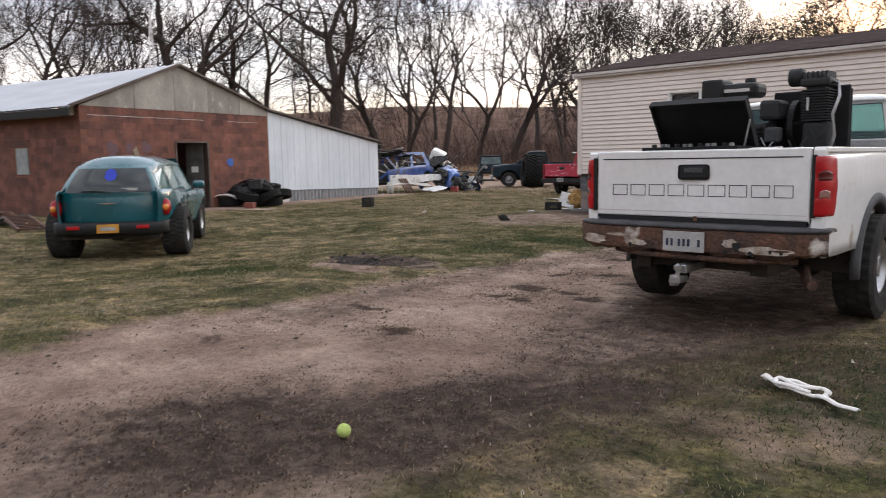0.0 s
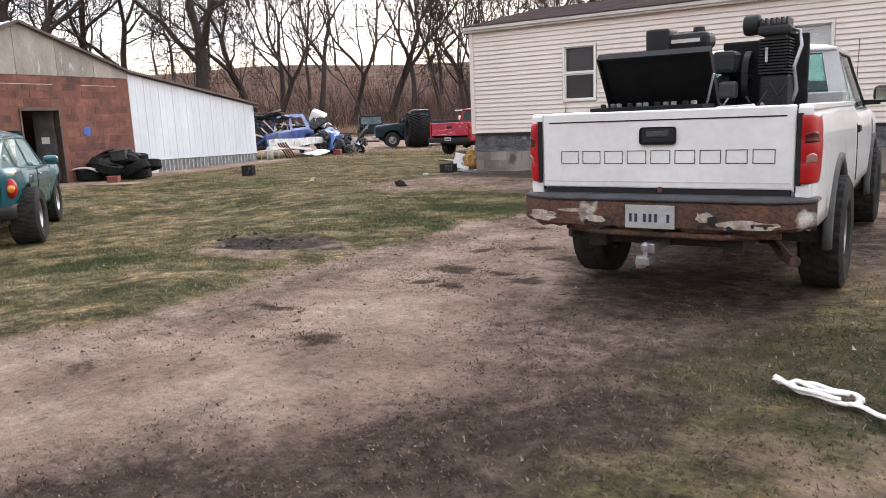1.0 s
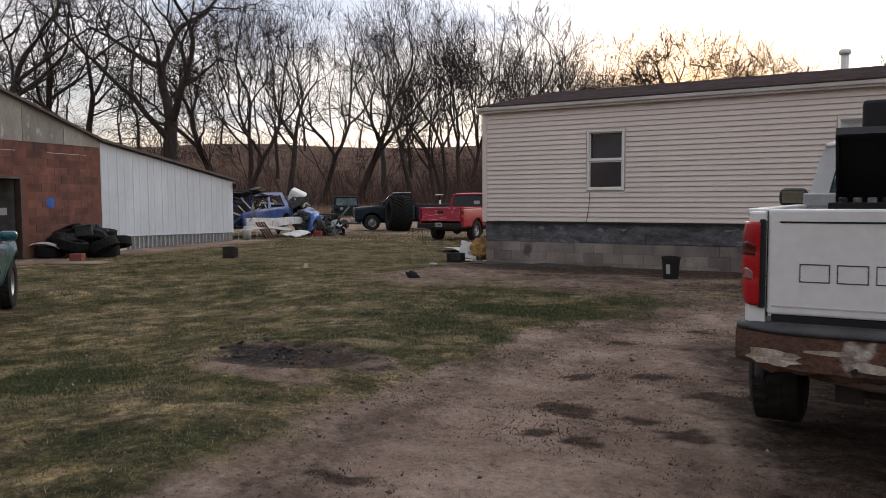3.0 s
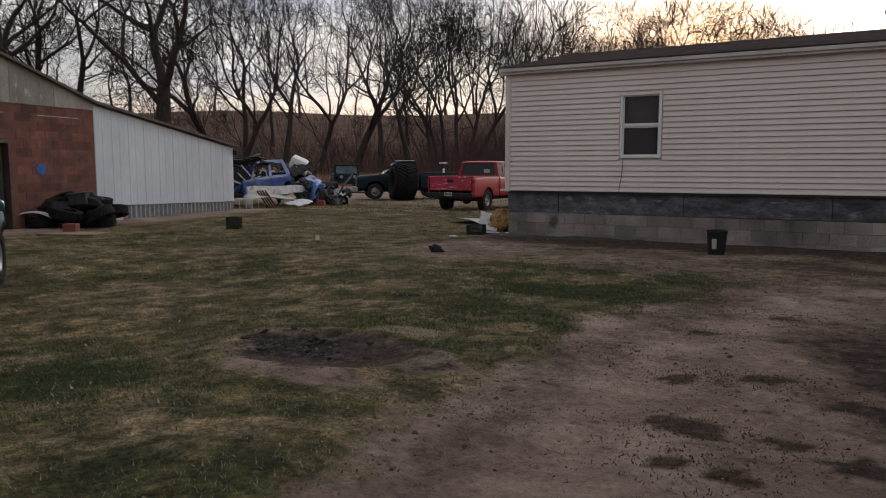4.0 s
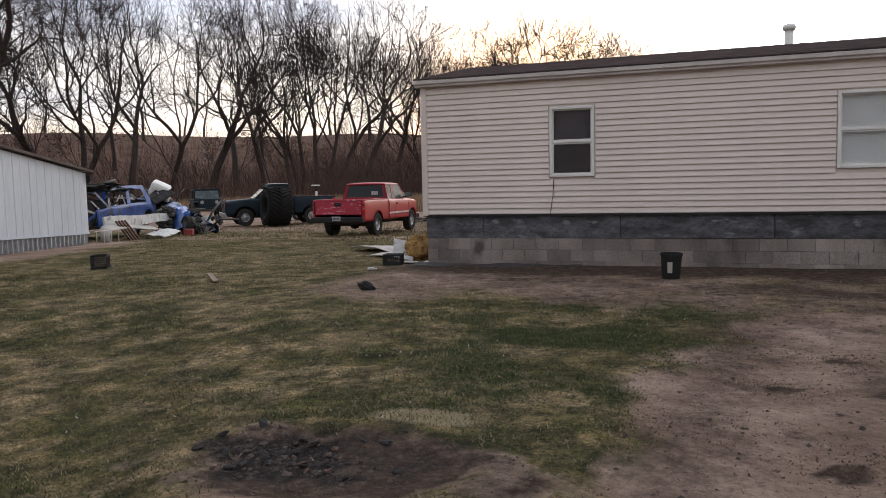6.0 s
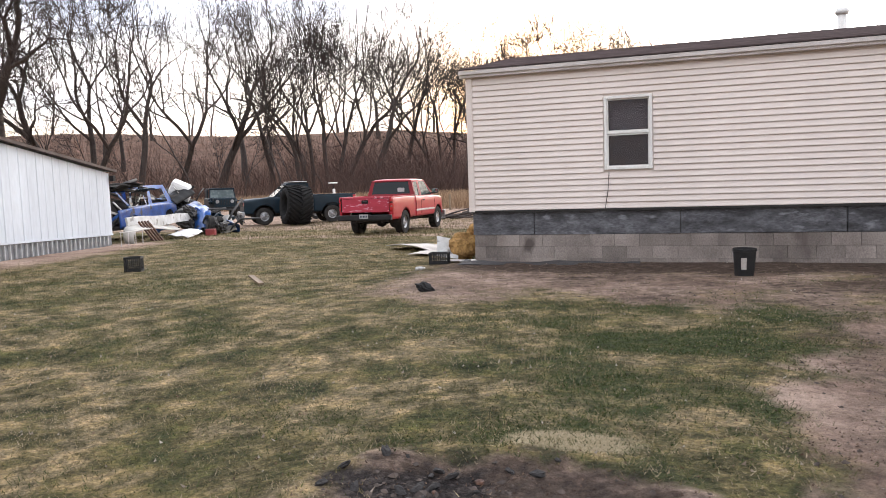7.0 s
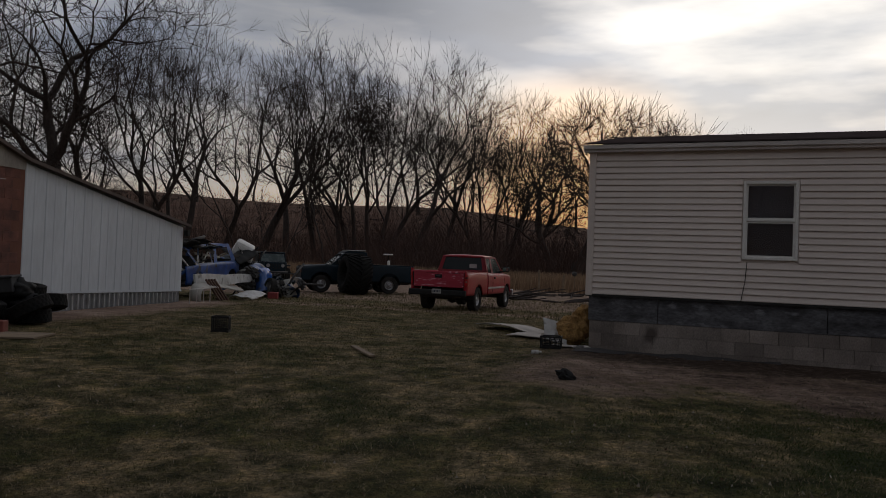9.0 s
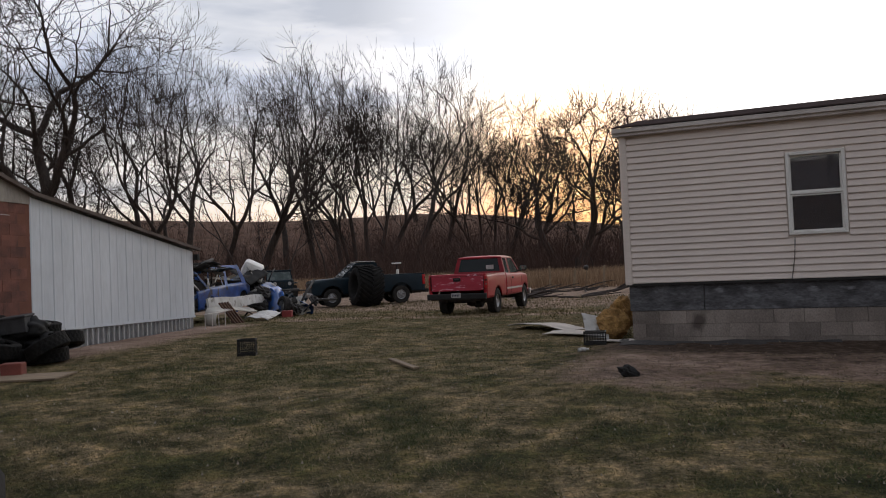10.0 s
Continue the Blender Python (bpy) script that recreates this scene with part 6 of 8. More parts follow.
        for y in (0.20, 1.0, 2.05):
            part("door_seam", tube(bmesh.new(), [(s * (W + 0.003 - 0.07 * ((z - 0.85) / 0.5) ** 2), y, z) for z in np.linspace(0.42 if y > 0.5 else 0.80, belt(y) - 0.02, 6)], 0.006, 5), SEAM, car)
        for y in (0.30, 1.10):
            a, b = sorted((s * (W - 0.01), s * (W + 0.025)))
            part("door_handle", boxes((a, b, y, y + 0.14, 0.84, 0.88), bev=0.012), CHROME, car)
        a, b = sorted((s * (W - 0.04), s * (W + 0.17)))
        part("side_mirror", boxes((a, b, 1.80, 1.92, 0.98, 1.10), bev=0.045), TEAL_PAINT, car)
    q = [(W - 0.10, 2.16, 0.96), (-W + 0.10, 2.16, 0.96), (-0.56, ry1 - 0.02, roofz(ry1) - 0.04), (0.56, ry1 - 0.02, roofz(ry1) - 0.04)]
    bm, pn = frame_quad(q, (0.03, 0.05, 0.05, 0.05))
    fr = part("window_frame", bm, TEAL_PAINT, car)
    pane_part(pn, fr, GLASS_TEAL, "windshield")
    bm = bmesh.new()
    def hoodp(u, v):
        y = 2.12 + (F - 2.12) * v
        ww = (W - 0.11 - taper(y)) * (1 - 0.25 * v)
        return ((2 * u - 1) * ww, y, belt(y) - 0.03 + 0.07 * (1 - abs(2 * u - 1) ** 3) * (1 - v ** 4))
    patch(bm, hoodp, 12, 12)
    part("hood", thicken(bm, 0.02), TEAL_PAINT, car, smooth=True)
    part("front_bumper", boxes((-0.74, 0.74, F - 0.12, F + 0.08, 0.36, 0.62), bev=0.06), TEAL_PAINT, car)
    part("grille", boxes((-0.32, 0.32, F - 0.10, F + 0.02, 0.62, 0.82), bev=0.03), BLACK_PLASTIC, car)
    part("floor_pan", boxes((-0.7, 0.7, R0 + 0.1, F - 0.3, 0.30, 0.40)), UNDER, car)
    bm = boxes((-0.60, -0.10, 0.9, 1.3, 0.5, 0.75), (-0.60, -0.10, 0.75, 0.9, 0.6, 1.25), (0.10, 0.60, 0.9, 1.3, 0.5, 0.75), (0.10, 0.60, 0.75, 0.9, 0.6, 1.25), (-0.62, 0.62, -0.15, 0.0, 0.55, 1.12), bev=0.04)
    part("seats", bm, SEAT, car)
    wheels(car, 0.355, 0.36, 0.20, [(W - 0.01, 0), (-W + 0.01, 0)], wheel_mesh(0.385, 0.36, 0.20, 5, 34))
    wheels(car, 0.345, 0.22, 0.20, [(W - 0.12, 2.6), (-W + 0.12, 2.6)], wheel_mesh(0.36, 0.22, 0.20, 5, 30))


CRUISER = pose(-1.60, -10.77, -0.12, 0, 0, 52)
GLASS_TEAL = glass("pale_car_glass", (0.22, 0.38, 0.36), alpha=0.55)


def old_jeep():
    j = thing("old_jeep", pose(-23.9, 25.9, -0.15, 0, 0, -138) @ Matrix.Scale(1.1, 4), "dark old off-road car facing the yard", "car")
    part("body", boxes((-0.75, 0.75, -1.6, 1.0, 0.5, 1.05), (-0.55, 0.55, 0.9, 1.9, 0.55, 1.08), bev=0.05), NAVY_PAINT, j)
    for s in (1, -1):
        a, b = sorted((s * 0.56, s * 0.80))
        part("fender", boxes((a, b, 1.05, 1.85, 0.86, 0.93), bev=0.03), NAVY_PAINT, j)
        part("headlight", lathe(bmesh.new(), [(0.0, 0.0), (0.09, 0.0), (0.10, -0.05)], 14, "z", pose(s * 0.38, 1.92, 0.88, -90, 0, 0)), STEEL, j)
    part("grille", boxes(*[(-0.24 + k * 0.08, -0.21 + k * 0.08, 1.895, 1.915, 0.70, 0.98) for k in range(7)]), BLACK_PLASTIC, j)
    part("bumper", boxes((-0.8, 0.8, 1.95, 2.08, 0.46, 0.60), bev=0.02), BLACK_STEEL, j)
    bm, pn = frame_quad([(0.70, 0.95, 1.05), (-0.70, 0.95, 1.05), (-0.64, 0.70, 1.55), (0.64, 0.70, 1.55)], (0.05, 0.06, 0.06, 0.06))
    fr = part("windshield_frame", bm, NAVY_PAINT, j)
    # opaque grey-green pane: the sky's reflection is put into its colour
    pane_part(pn, fr, mat("sky_sheen_glass", (0.16, 0.20, 0.20), (0.10, 0.13, 0.13), 0.25, scale=3), "windshield")
    part("hard_top", boxes((-0.68, 0.68, -1.5, 0.72, 1.53, 1.60), (-0.70, -0.64, -1.5, -0.1, 1.05, 1.53), (0.64, 0.70, -1.5, -0.1, 1.05, 1.53), bev=0.03), NAVY_PAINT, j)
    wheels(j, 0.385, 0.26, 0.2, [(0.68, -1.0), (-0.68, -1.0), (0.68, 1.4), (-0.68, 1.4)], WHEEL_MID)


def utility_cart():
    """Small pale cart with a canopy, beyond the dark pickup."""
    c = thing("utility_cart", pose(-14.6, 22.0, -0.15, 0, 0, 120), "small dark utility cart with white seat and canopy", "cart")
    part("body", boxes((-0.5, 0.5, -0.9, 0.8, 0.35, 0.85), bev=0.06), WORN_BLACK, c)
    part("seat", boxes((-0.26, 0.26, -0.35, 0.15, 0.85, 1.0), (-0.26, 0.26, -0.45, -0.33, 0.95, 1.5), bev=0.05), WHITE_TRIM, c, "white padded seat")
    part("canopy_post", tube(bmesh.new(), [(0, -0.4, 0.8), (0, -0.36, 1.78)], 0.025, 8), BLACK_STEEL, c)
    part("canopy", boxes((-0.24, 0.24, -0.58, -0.12, 1.77, 1.83), bev=0.025), WHITE_TRIM, c, "small pale canopy")
    wheels(c, 0.28, 0.2, 0.13, [(0.5, -0.6), (-0.5, -0.6), (0.5, 0.6), (-0.5, 0.6)], wheel_mesh(0.28, 0.2, 0.13, 5, 20))


utility_cart()
red_truck()
dark_truck()
giant_tyre()
cruiser()
old_jeep()

# ---- loose things in the yard ----
def ground_at(x, y):
    return float(ground_z(np.array([float(x)]), np.array([float(y)]))[0])


def lumpy(seed, r, squash=(1, 1, 1), amp=0.25, freq=2.2, n=3):
    """An uneven rounded lump."""
    bm = bmesh.new()
    bmesh.ops.create_icosphere(bm, subdivisions=n, radius=1)
    off = Vector((seed * 3.7, seed * 1.3, seed * 2.1))
    for v in bm.verts:
        k = 1 + amp * noise.noise(v.co * freq + off) + amp * 0.4 * noise.noise(v.co * freq * 3 + off)
        v.co = Vector((v.co.x * squash[0], v.co.y * squash[1], v.co.z * squash[2])) * r * k
    return bm


YELLOW_FOAM = mat("old_insulation", (0.44, 0.26, 0.09), (0.26, 0.145, 0.05), 0.95, scale=5, bump=0.8, bscale=30, fine=0.3)
PALE_BOARD = mat("pale_sheet", (0.52, 0.48, 0.44), (0.36, 0.33, 0.30), 0.7, scale=2, spots=((0.32, 0.28, 0.24), 0.62, 5))
OLD_WOOD = mat("old_wood", (0.28, 0.21, 0.14), (0.17, 0.125, 0.085), 0.85, scale=3, stretch=(0.4, 3, 3), bump=0.3)
WHITE_ROPE = mat("white_strap", (0.80, 0.77, 0.73), (0.70, 0.66, 0.61), 0.8, scale=8, bump=0.4, bscale=90)
DARK_JUNK = mat("dark_junk", (0.035, 0.033, 0.032), (0.06, 0.055, 0.05), 0.7, scale=5)
WHITE_FOAM = mat("dirty_white_plastic", (0.58, 0.58, 0.57), (0.40, 0.39, 0.37), 0.5, scale=2.5, spots=((0.20, 0.18, 0.16), 0.58, 4))
BEIGE = mat("beige_panel", (0.42, 0.40, 0.36), (0.28, 0.27, 0.24), 0.55, scale=2.5, spots=((0.25, 0.22, 0.18), 0.62, 4))


def single(name, m, label, category, bm, material, smooth=False):
    o = part(name, bm, material, None, "", smooth)
    o.matrix_world = m
    return tagged(o, label, category)


def strap():
    th = thing("white_strap", pose(9.04, -11.92, ground_at(9.04, -11.92) + 0.02, 0, 0, -20) @ Matrix.Scale(0.78, 4), "looped white webbing strap lying on the grass", "strap")
    def band(name, pts, w=0.024):
        bm = bmesh.new()
        rows = []
        for i, p in enumerate(pts):
            a, b = Vector(pts[max(i - 1, 0)]), Vector(pts[min(i + 1, len(pts) - 1)])
            s = (b - a).cross(Vector((0, 0, 1))).normalized() * w
            p = Vector(p)
            rows.append([p - s, p + Vector((0, 0, 0.014)), p + s])
        sheet(bm, rows)
        part(name, thicken(bm, 0.008), WHITE_ROPE, th, smooth=True)
    loop = [(-0.20 + 0.22 * math.cos(a) + 0.03 * math.cos(3 * a), 0.085 * math.sin(a) + 0.03 * math.sin(2 * a), 0.018 + 0.012 * math.sin(4 * a)) for a in np.linspace(0, math.tau, 26)]
    band("strap_loop", loop)
    loop = [(-0.16 + 0.17 * math.cos(a), -0.03 + 0.05 * math.sin(a) + 0.02 * math.cos(2 * a), 0.034 + 0.01 * math.sin(3 * a)) for a in np.linspace(0.4, 5.6, 22)]
    band("strap_loop", loop)
    band("strap_tail", [(0.02 + 0.045 * k, -0.06 + 0.018 * math.sin(k * 1.1) - 0.008 * k, 0.015) for k in range(8)])
    band("strap_tail", [(-0.42 - 0.02 * k, 0.03 + 0.012 * k, 0.015) for k in range(4)])


def tennis_ball():
    bm = lumpy(3, 0.034, amp=0.04)
    single("tennis_ball", pose(7.50, -13.82, ground_at(7.5, -13.82) + 0.03), "faded yellow-green tennis ball on muddy ground", "ball", bm, mat("ball_felt", (0.46, 0.56, 0.16), (0.36, 0.44, 0.12), 0.95, scale=20), True)


def bucket():
    th = thing("black_bucket", pose(4.40, -1.62, ground_at(4.4, -1.62), 2, 0, 25), "black plastic bucket with a white label by the foundation", "bucket")
    bm = bmesh.new()
    lathe(bm, [(0.0, 0.0), (0.125, 0.0), (0.15, 0.34), (0.16, 0.345), (0.16, 0.375), (0.148, 0.375), (0.12, 0.02), (0.0, 0.02)], 26, "z")
    part("bucket_body", bm, BLACK_PLASTIC, th, smooth=False)
    bm = bmesh.new()
    patch(bm, lambda u, v: ((0.134 + 0.012 * v) * math.cos(-2.35 + 0.5 * u), (0.134 + 0.012 * v) * math.sin(-2.35 + 0.5 * u), 0.10 + 0.16 * v), 6, 2)
    part("bucket_label", thicken(bm, 0.003), PALE_BOARD, th)
    part("bucket_handle", tube(bmesh.new(), [(0.16 * math.cos(a), 0.05, 0.35 - 0.12 * math.sin(a)) for a in np.linspace(0, math.pi, 12)], 0.004, 5), STEEL, th)


def wire_crate(name, m, label, w, d, h, material):
    th = thing(name, m, label, "crate")
    for nm, z in (("crate_base", 0.0), ("crate_rim", h - 0.03)):
        bm = bmesh.new()
        box(bm, -w, w, -d, -d + 0.02, z, z + 0.03)
        box(bm, -w, w, d - 0.02, d, z, z + 0.03)
        box(bm, -w, -w + 0.02, -d + 0.02, d - 0.02, z, z + 0.03)
        box(bm, w - 0.02, w, -d + 0.02, d - 0.02, z, z + 0.03)
        part(nm, bm, material, th)
    for nm, fx in (("front", -d + 0.006), ("back", d - 0.006)):
        bm = bmesh.new()
        for k in range(9):
            x = -w + 0.01 + (2 * w - 0.02) * k / 8
            box(bm, x - 0.006, x + 0.006, fx - 0.005, fx + 0.005, 0.03, h - 0.03)
        for k in range(6):
            z = 0.03 + (h - 0.06) * k / 6
            box(bm, -w + 0.02, w - 0.02, fx - 0.0045, fx + 0.0045, z, z + 0.01)
        part("crate_lattice", bm, material, th)
    for s in (-1, 1):
        bm = bmesh.new()
        for k in range(9):
            y = -d + 0.01 + (2 * d - 0.02) * k / 8
            box(bm, s * (w - 0.01) - 0.005, s * (w - 0.01) + 0.005, y - 0.006, y + 0.006, 0.03, h - 0.03)
        part("crate_lattice", bm, material, th)
    part("crate_bottom", boxes((-w + 0.02, w - 0.02, -d + 0.02, d - 0.02, 0.002, 0.014)), material, th)


def loose_bits():
    single("dark_lump", pose(0.44, -3.59, ground_at(0.44, -3.59) + 0.04, 0, 28, 30), "crumpled black plastic scrap on the lawn", "scrap", lumpy(5, 0.09, (1.35, 0.55, 0.8), 0.55), BLACK_PLASTIC)
    th = thing("white_bottle", pose(-0.49, -1.37, ground_at(-0.49, -1.37) + 0.03, 0, 90, 35) @ Matrix.Scale(0.75, 4), "small dirty white plastic bottle lying on dirt", "bottle")
    bm = bmesh.new()
    lathe(bm, [(0.0, -0.09), (0.035, -0.09), (0.04, -0.08), (0.04, 0.05), (0.016, 0.08), (0.016, 0.1), (0.0, 0.1)], 14, "z")
    part("bottle_body", bm, WHITE_FOAM, th, smooth=True)
    bm = bmesh.new()
    lathe(bm, [(0.0, 0.12), (0.019, 0.12), (0.019, 0.095), (0.0, 0.095)], 12, "z")
    part("bottle_cap", bm, WHITE_TRIM, th)
    bm = boxes((-0.58, 0.58, -0.042, 0.042, 0.0, 0.03), bev=0.006)
    single("wood_plank", pose(-2.6, -2.87, ground_at(-2.6, -2.87) + 0.015, 0, 0, -49), "short weathered plank lying on the lawn", "plank", bm, OLD_WOOD)
    wire_crate("lattice_crate", pose(-5.86, -1.80, ground_at(-5.86, -1.80), 0, 0, 28), "dark plastic lattice crate on the lawn", 0.145, 0.13, 0.27, BLACK_PLASTIC)
    wire_crate("small_crate", pose(-0.48, -0.42, ground_at(-0.48, -0.42), 0, 0, 8), "small black crate beside scrap boards", 0.17, 0.13, 0.20, BLACK_PLASTIC)
    # insulation wad against the corner
    single("insulation_wad", pose(-0.36, 0.55, 0.22, 10, 0, 20), "wad of yellow-brown insulation by the wall", "insulation", lumpy(9, 0.28, (1.0, 0.7, 0.95), 0.25, 2.0, 4), YELLOW_FOAM)
    single("insulation_wad", pose(-0.30, 1.35, 0.34, 0, 0, 70), "torn wad of yellow-brown insulation", "insulation", lumpy(12, 0.28, (0.9, 0.7, 1.1), 0.28, 2.0, 4), YELLOW_FOAM)
    def bent(m, w, l, bow, mtl, name, label, seed):
        bm = bmesh.new()
        patch(bm, lambda u, v: ((u - 0.5) * w, (v - 0.5) * l, bow * math.sin(math.pi * v) + 0.02 * noise.noise(Vector((u * 3 + seed, v * 3, 0)))), 6, 10)
        o = single(name, m, label, "board", thicken(bm, 0.012), mtl)
    bent(pose(-1.9, 2.35, 0.05, 2, 3, 62), 0.7, 1.5, 0.07, PALE_BOARD, "pale_sheet", "bent pale sheet lying on the ground", 1)
    bent(pose(-1.1, 1.2, 0.03, 1, -2, 75), 0.5, 1.1, 0.03, PALE_BOARD, "pale_sheet", "flat pale board lying on the ground", 2)
    bent(pose(-0.62, 0.42, 0.22, 40, 14, 30), 0.40, 0.52, 0.02, WHITE_FOAM, "white_sheet_scrap", "small white sheet leaning on insulation", 3)
    bent(pose(-0.25, 0.02, 0.02, 0, 0, 85), 0.30, 0.7, 0.01, PALE_BOARD, "pale_sheet", "flat pale board by the corner", 4)
    bent(pose(-0.08, -0.10, 0.03, 0, 4, 0), 0.12, 0.5, 0.01, DARK_JUNK, "dark_flashing", "dark scrap of flashing at the corner", 5)
    # low dark kerb of sheet along the foundation
    bm = bmesh.new()
    patch(bm, lambda u, v: (-0.1 + 3.0 * u, -0.62 + 0.46 * v + 0.05 * math.sin(7 * u + 3 * v), -0.004 + 0.02 * v + 0.010 * math.sin(13 * u) + 0.008 * math.sin(29 * u + 5 * v)), 20, 4)
    single("ground_sheet", pose(0, 0, ground_at(1.2, -0.4)), "dark plastic sheet along the block foundation", "sheet", thicken(bm, 0.01), mat("slate_sheet", (0.05, 0.046, 0.046), (0.03, 0.027, 0.027), 0.85, scale=3, bump=0.4))


def fire_pit():
    rnd = random.Random(52)
    coal = mat("charcoal", (0.012, 0.011, 0.011), (0.03, 0.026, 0.024), 0.95, scale=8, bump=0.6)
    for k in range(34):
        x, y = 2.68 + rnd.gauss(0, 0.30), -9.52 + rnd.gauss(0, 0.16)
        r = rnd.uniform(0.010, 0.026)
        single("charred_chunk", pose(x, y, ground_at(x, y) + r * 0.3, rnd.uniform(-30, 30), rnd.uniform(-30, 30), rnd.uniform(0, 360)), "charred wood chunk in the fire pit", "charcoal", lumpy(300 + k, r, (rnd.uniform(1.0, 2.2), 0.9, 0.6), 0.5, 3.0, 2), coal if k % 5 else RUST)


fire_pit()
strap()
tennis_ball()
bucket()
loose_bits()


# ---- tyres and scrap by the workshop ----
def tyre_heap():
    me = wheel_mesh(0.34, 0.22, 0.20, 5, 26, RUBBER)[0]
    rnd = random.Random(4)
    spots = [(-9.0, -2.9, 0.14, 88, 60), (-9.45, -3.2, 0.12, 84, 20), (-9.15, -2.45, 0.34, 75, -20), (-9.7, -2.9, 0.36, 100, 40), (-8.75, -3.1, 0.30, 62, 30),
             (-9.9, -3.75, 0.14, 90, 0), (-9.5, -2.6, 0.55, 96, 10), (-10.0, -3.2, 0.60, 70, 80), (-9.3, -3.55, 0.33, 105, 30)]
    for x, y, z, a, b in spots:
        t = thing("worn_out_tyre", pose(x, y, ground_at(x, y) + z, 0, a, b), "worn black tyre in a heap against the workshop", "tyre", "tyre heap")
        o = new("casing", me)
        o.parent = t
    for k, (x, y, z, r) in enumerate(((-9.75, -3.5, 0.35, 0.34), (-9.4, -2.9, 0.58, 0.26), (-9.2, -2.7, 0.28, 0.28), (-9.9, -2.7, 0.45, 0.30))):
        single("black_bag", pose(x, y, z, 0, 0, 40 * k), "sagging black plastic bag on the tyre heap", "bag", lumpy(90 + k, r, (1.2, 0.9, 0.75), 0.4, 1.6, 4), BLACK_PLASTIC, True)
    single("grey_drum_half", pose(-9.85, -3.95, 0.22, 80, 0, 30), "dull grey car bumper on the tyre heap", "bumper", thicken(patchy(0.9, 0.28, 0.12), 0.015), FASCIA, True)
    single("grey_bin", pose(-9.45, -3.05, 0.52, 4, -6, 25), "dark grey plastic box on the tyre heap", "box", boxes((-0.22, 0.22, -0.16, 0.16, 0, 0.26), (-0.24, 0.24, -0.18, 0.18, 0.24, 0.28), bev=0.015), WORN_BLACK)
    bm = boxes((-0.6, 0.6, -0.35, 0.35, 0.0, 0.025))
    single("flat_board", pose(-7.6, -4.5, ground_at(-7.6, -4.5) + 0.01, 0, 0, 25), "pale flat board lying by the doorway", "board", bm, OLD_WOOD)
    single("red_can", pose(-8.0, -4.3, ground_at(-8.0, -4.3), 0, 0, 30), "small rusty red box by the doorway", "box", boxes((-0.14, 0.14, -0.10, 0.10, 0.0, 0.2), bev=0.015), mat("rusty_red", (0.22, 0.06, 0.045), None, 0.7))
    # leaning plank and metal grate in front of the side wall
    single("leaning_plank", SHED @ pose(-4.55, -0.28, 0.0, -9, -14, 0), "pale plank leaning on the brick wall", "plank", boxes((-0.07, 0.07, -0.02, 0.02, 0, 1.9), bev=0.005), OLD_WOOD)
    th = thing("metal_ramp", pose(-7.0, -10.45, ground_at(-7.0, -10.45) + 0.10, 4, 0, 80), "rusty ladder-like metal ramp on the ground", "ramp")
    part("side_rail", boxes((-0.28, -0.23, -1.1, 1.1, 0, 0.06)), RUST, th)
    part("side_rail", boxes((0.23, 0.28, -1.1, 1.1, 0, 0.06)), RUST, th)
    for k in range(10):
        part("rung", boxes((-0.23, 0.23, -1.05 + k * 0.23, -1.01 + k * 0.23, 0.01, 0.05)), RUST, th)
    rnd = random.Random(9)
    for k in range(12):
        x, y = -7.6 - rnd.uniform(0, 3.4), -10.4 - rnd.uniform(-0.4, 1.6)
        single("scrap_piece", pose(x, y, ground_at(x, y) + 0.12, rnd.uniform(-20, 20), rnd.uniform(-20, 20), rnd.uniform(0, 360)), "scrap lump lying by the side wall", "scrap", lumpy(30 + k, rnd.uniform(0.14, 0.32), (1.2, 0.7, 0.6), 0.5), (DARK_JUNK, RUST, OLD_WOOD, PALE_BOARD)[k % 4])
    single("leaning_post", pose(-5.6, -9.9, -0.1, 0, 32, 40), "leaning old wooden post", "post", boxes((-0.06, 0.06, -0.06, 0.06, 0, 1.0), bev=0.01), OLD_WOOD)


def patchy(w, h, bow):
    bm = bmesh.new()
    patch(bm, lambda u, v: ((u - 0.5) * w, bow * (1 - (2 * u - 1) ** 2) + 0.06 * math.sin(math.pi * v), (v - 0.5) * h), 14, 6)
    return bm


tyre_heap()


# ---- junk pile beyond the lean-to ----
WRECK_PAINT = mat("scraped_blue", (0.010, 0.075, 0.33), (0.006, 0.035, 0.16), 0.45, scale=3, spots=((0.02, 0.02, 0.022), 0.56, 3.4), fine=0.25, bscale=30, coat=0.2)


WRECK_BRIGHT = mat("bright_blue_paint", (0.018, 0.13, 0.50), (0.012, 0.08, 0.34), 0.35, scale=3, spots=((0.02, 0.03, 0.06), 0.62, 5), coat=0.4)


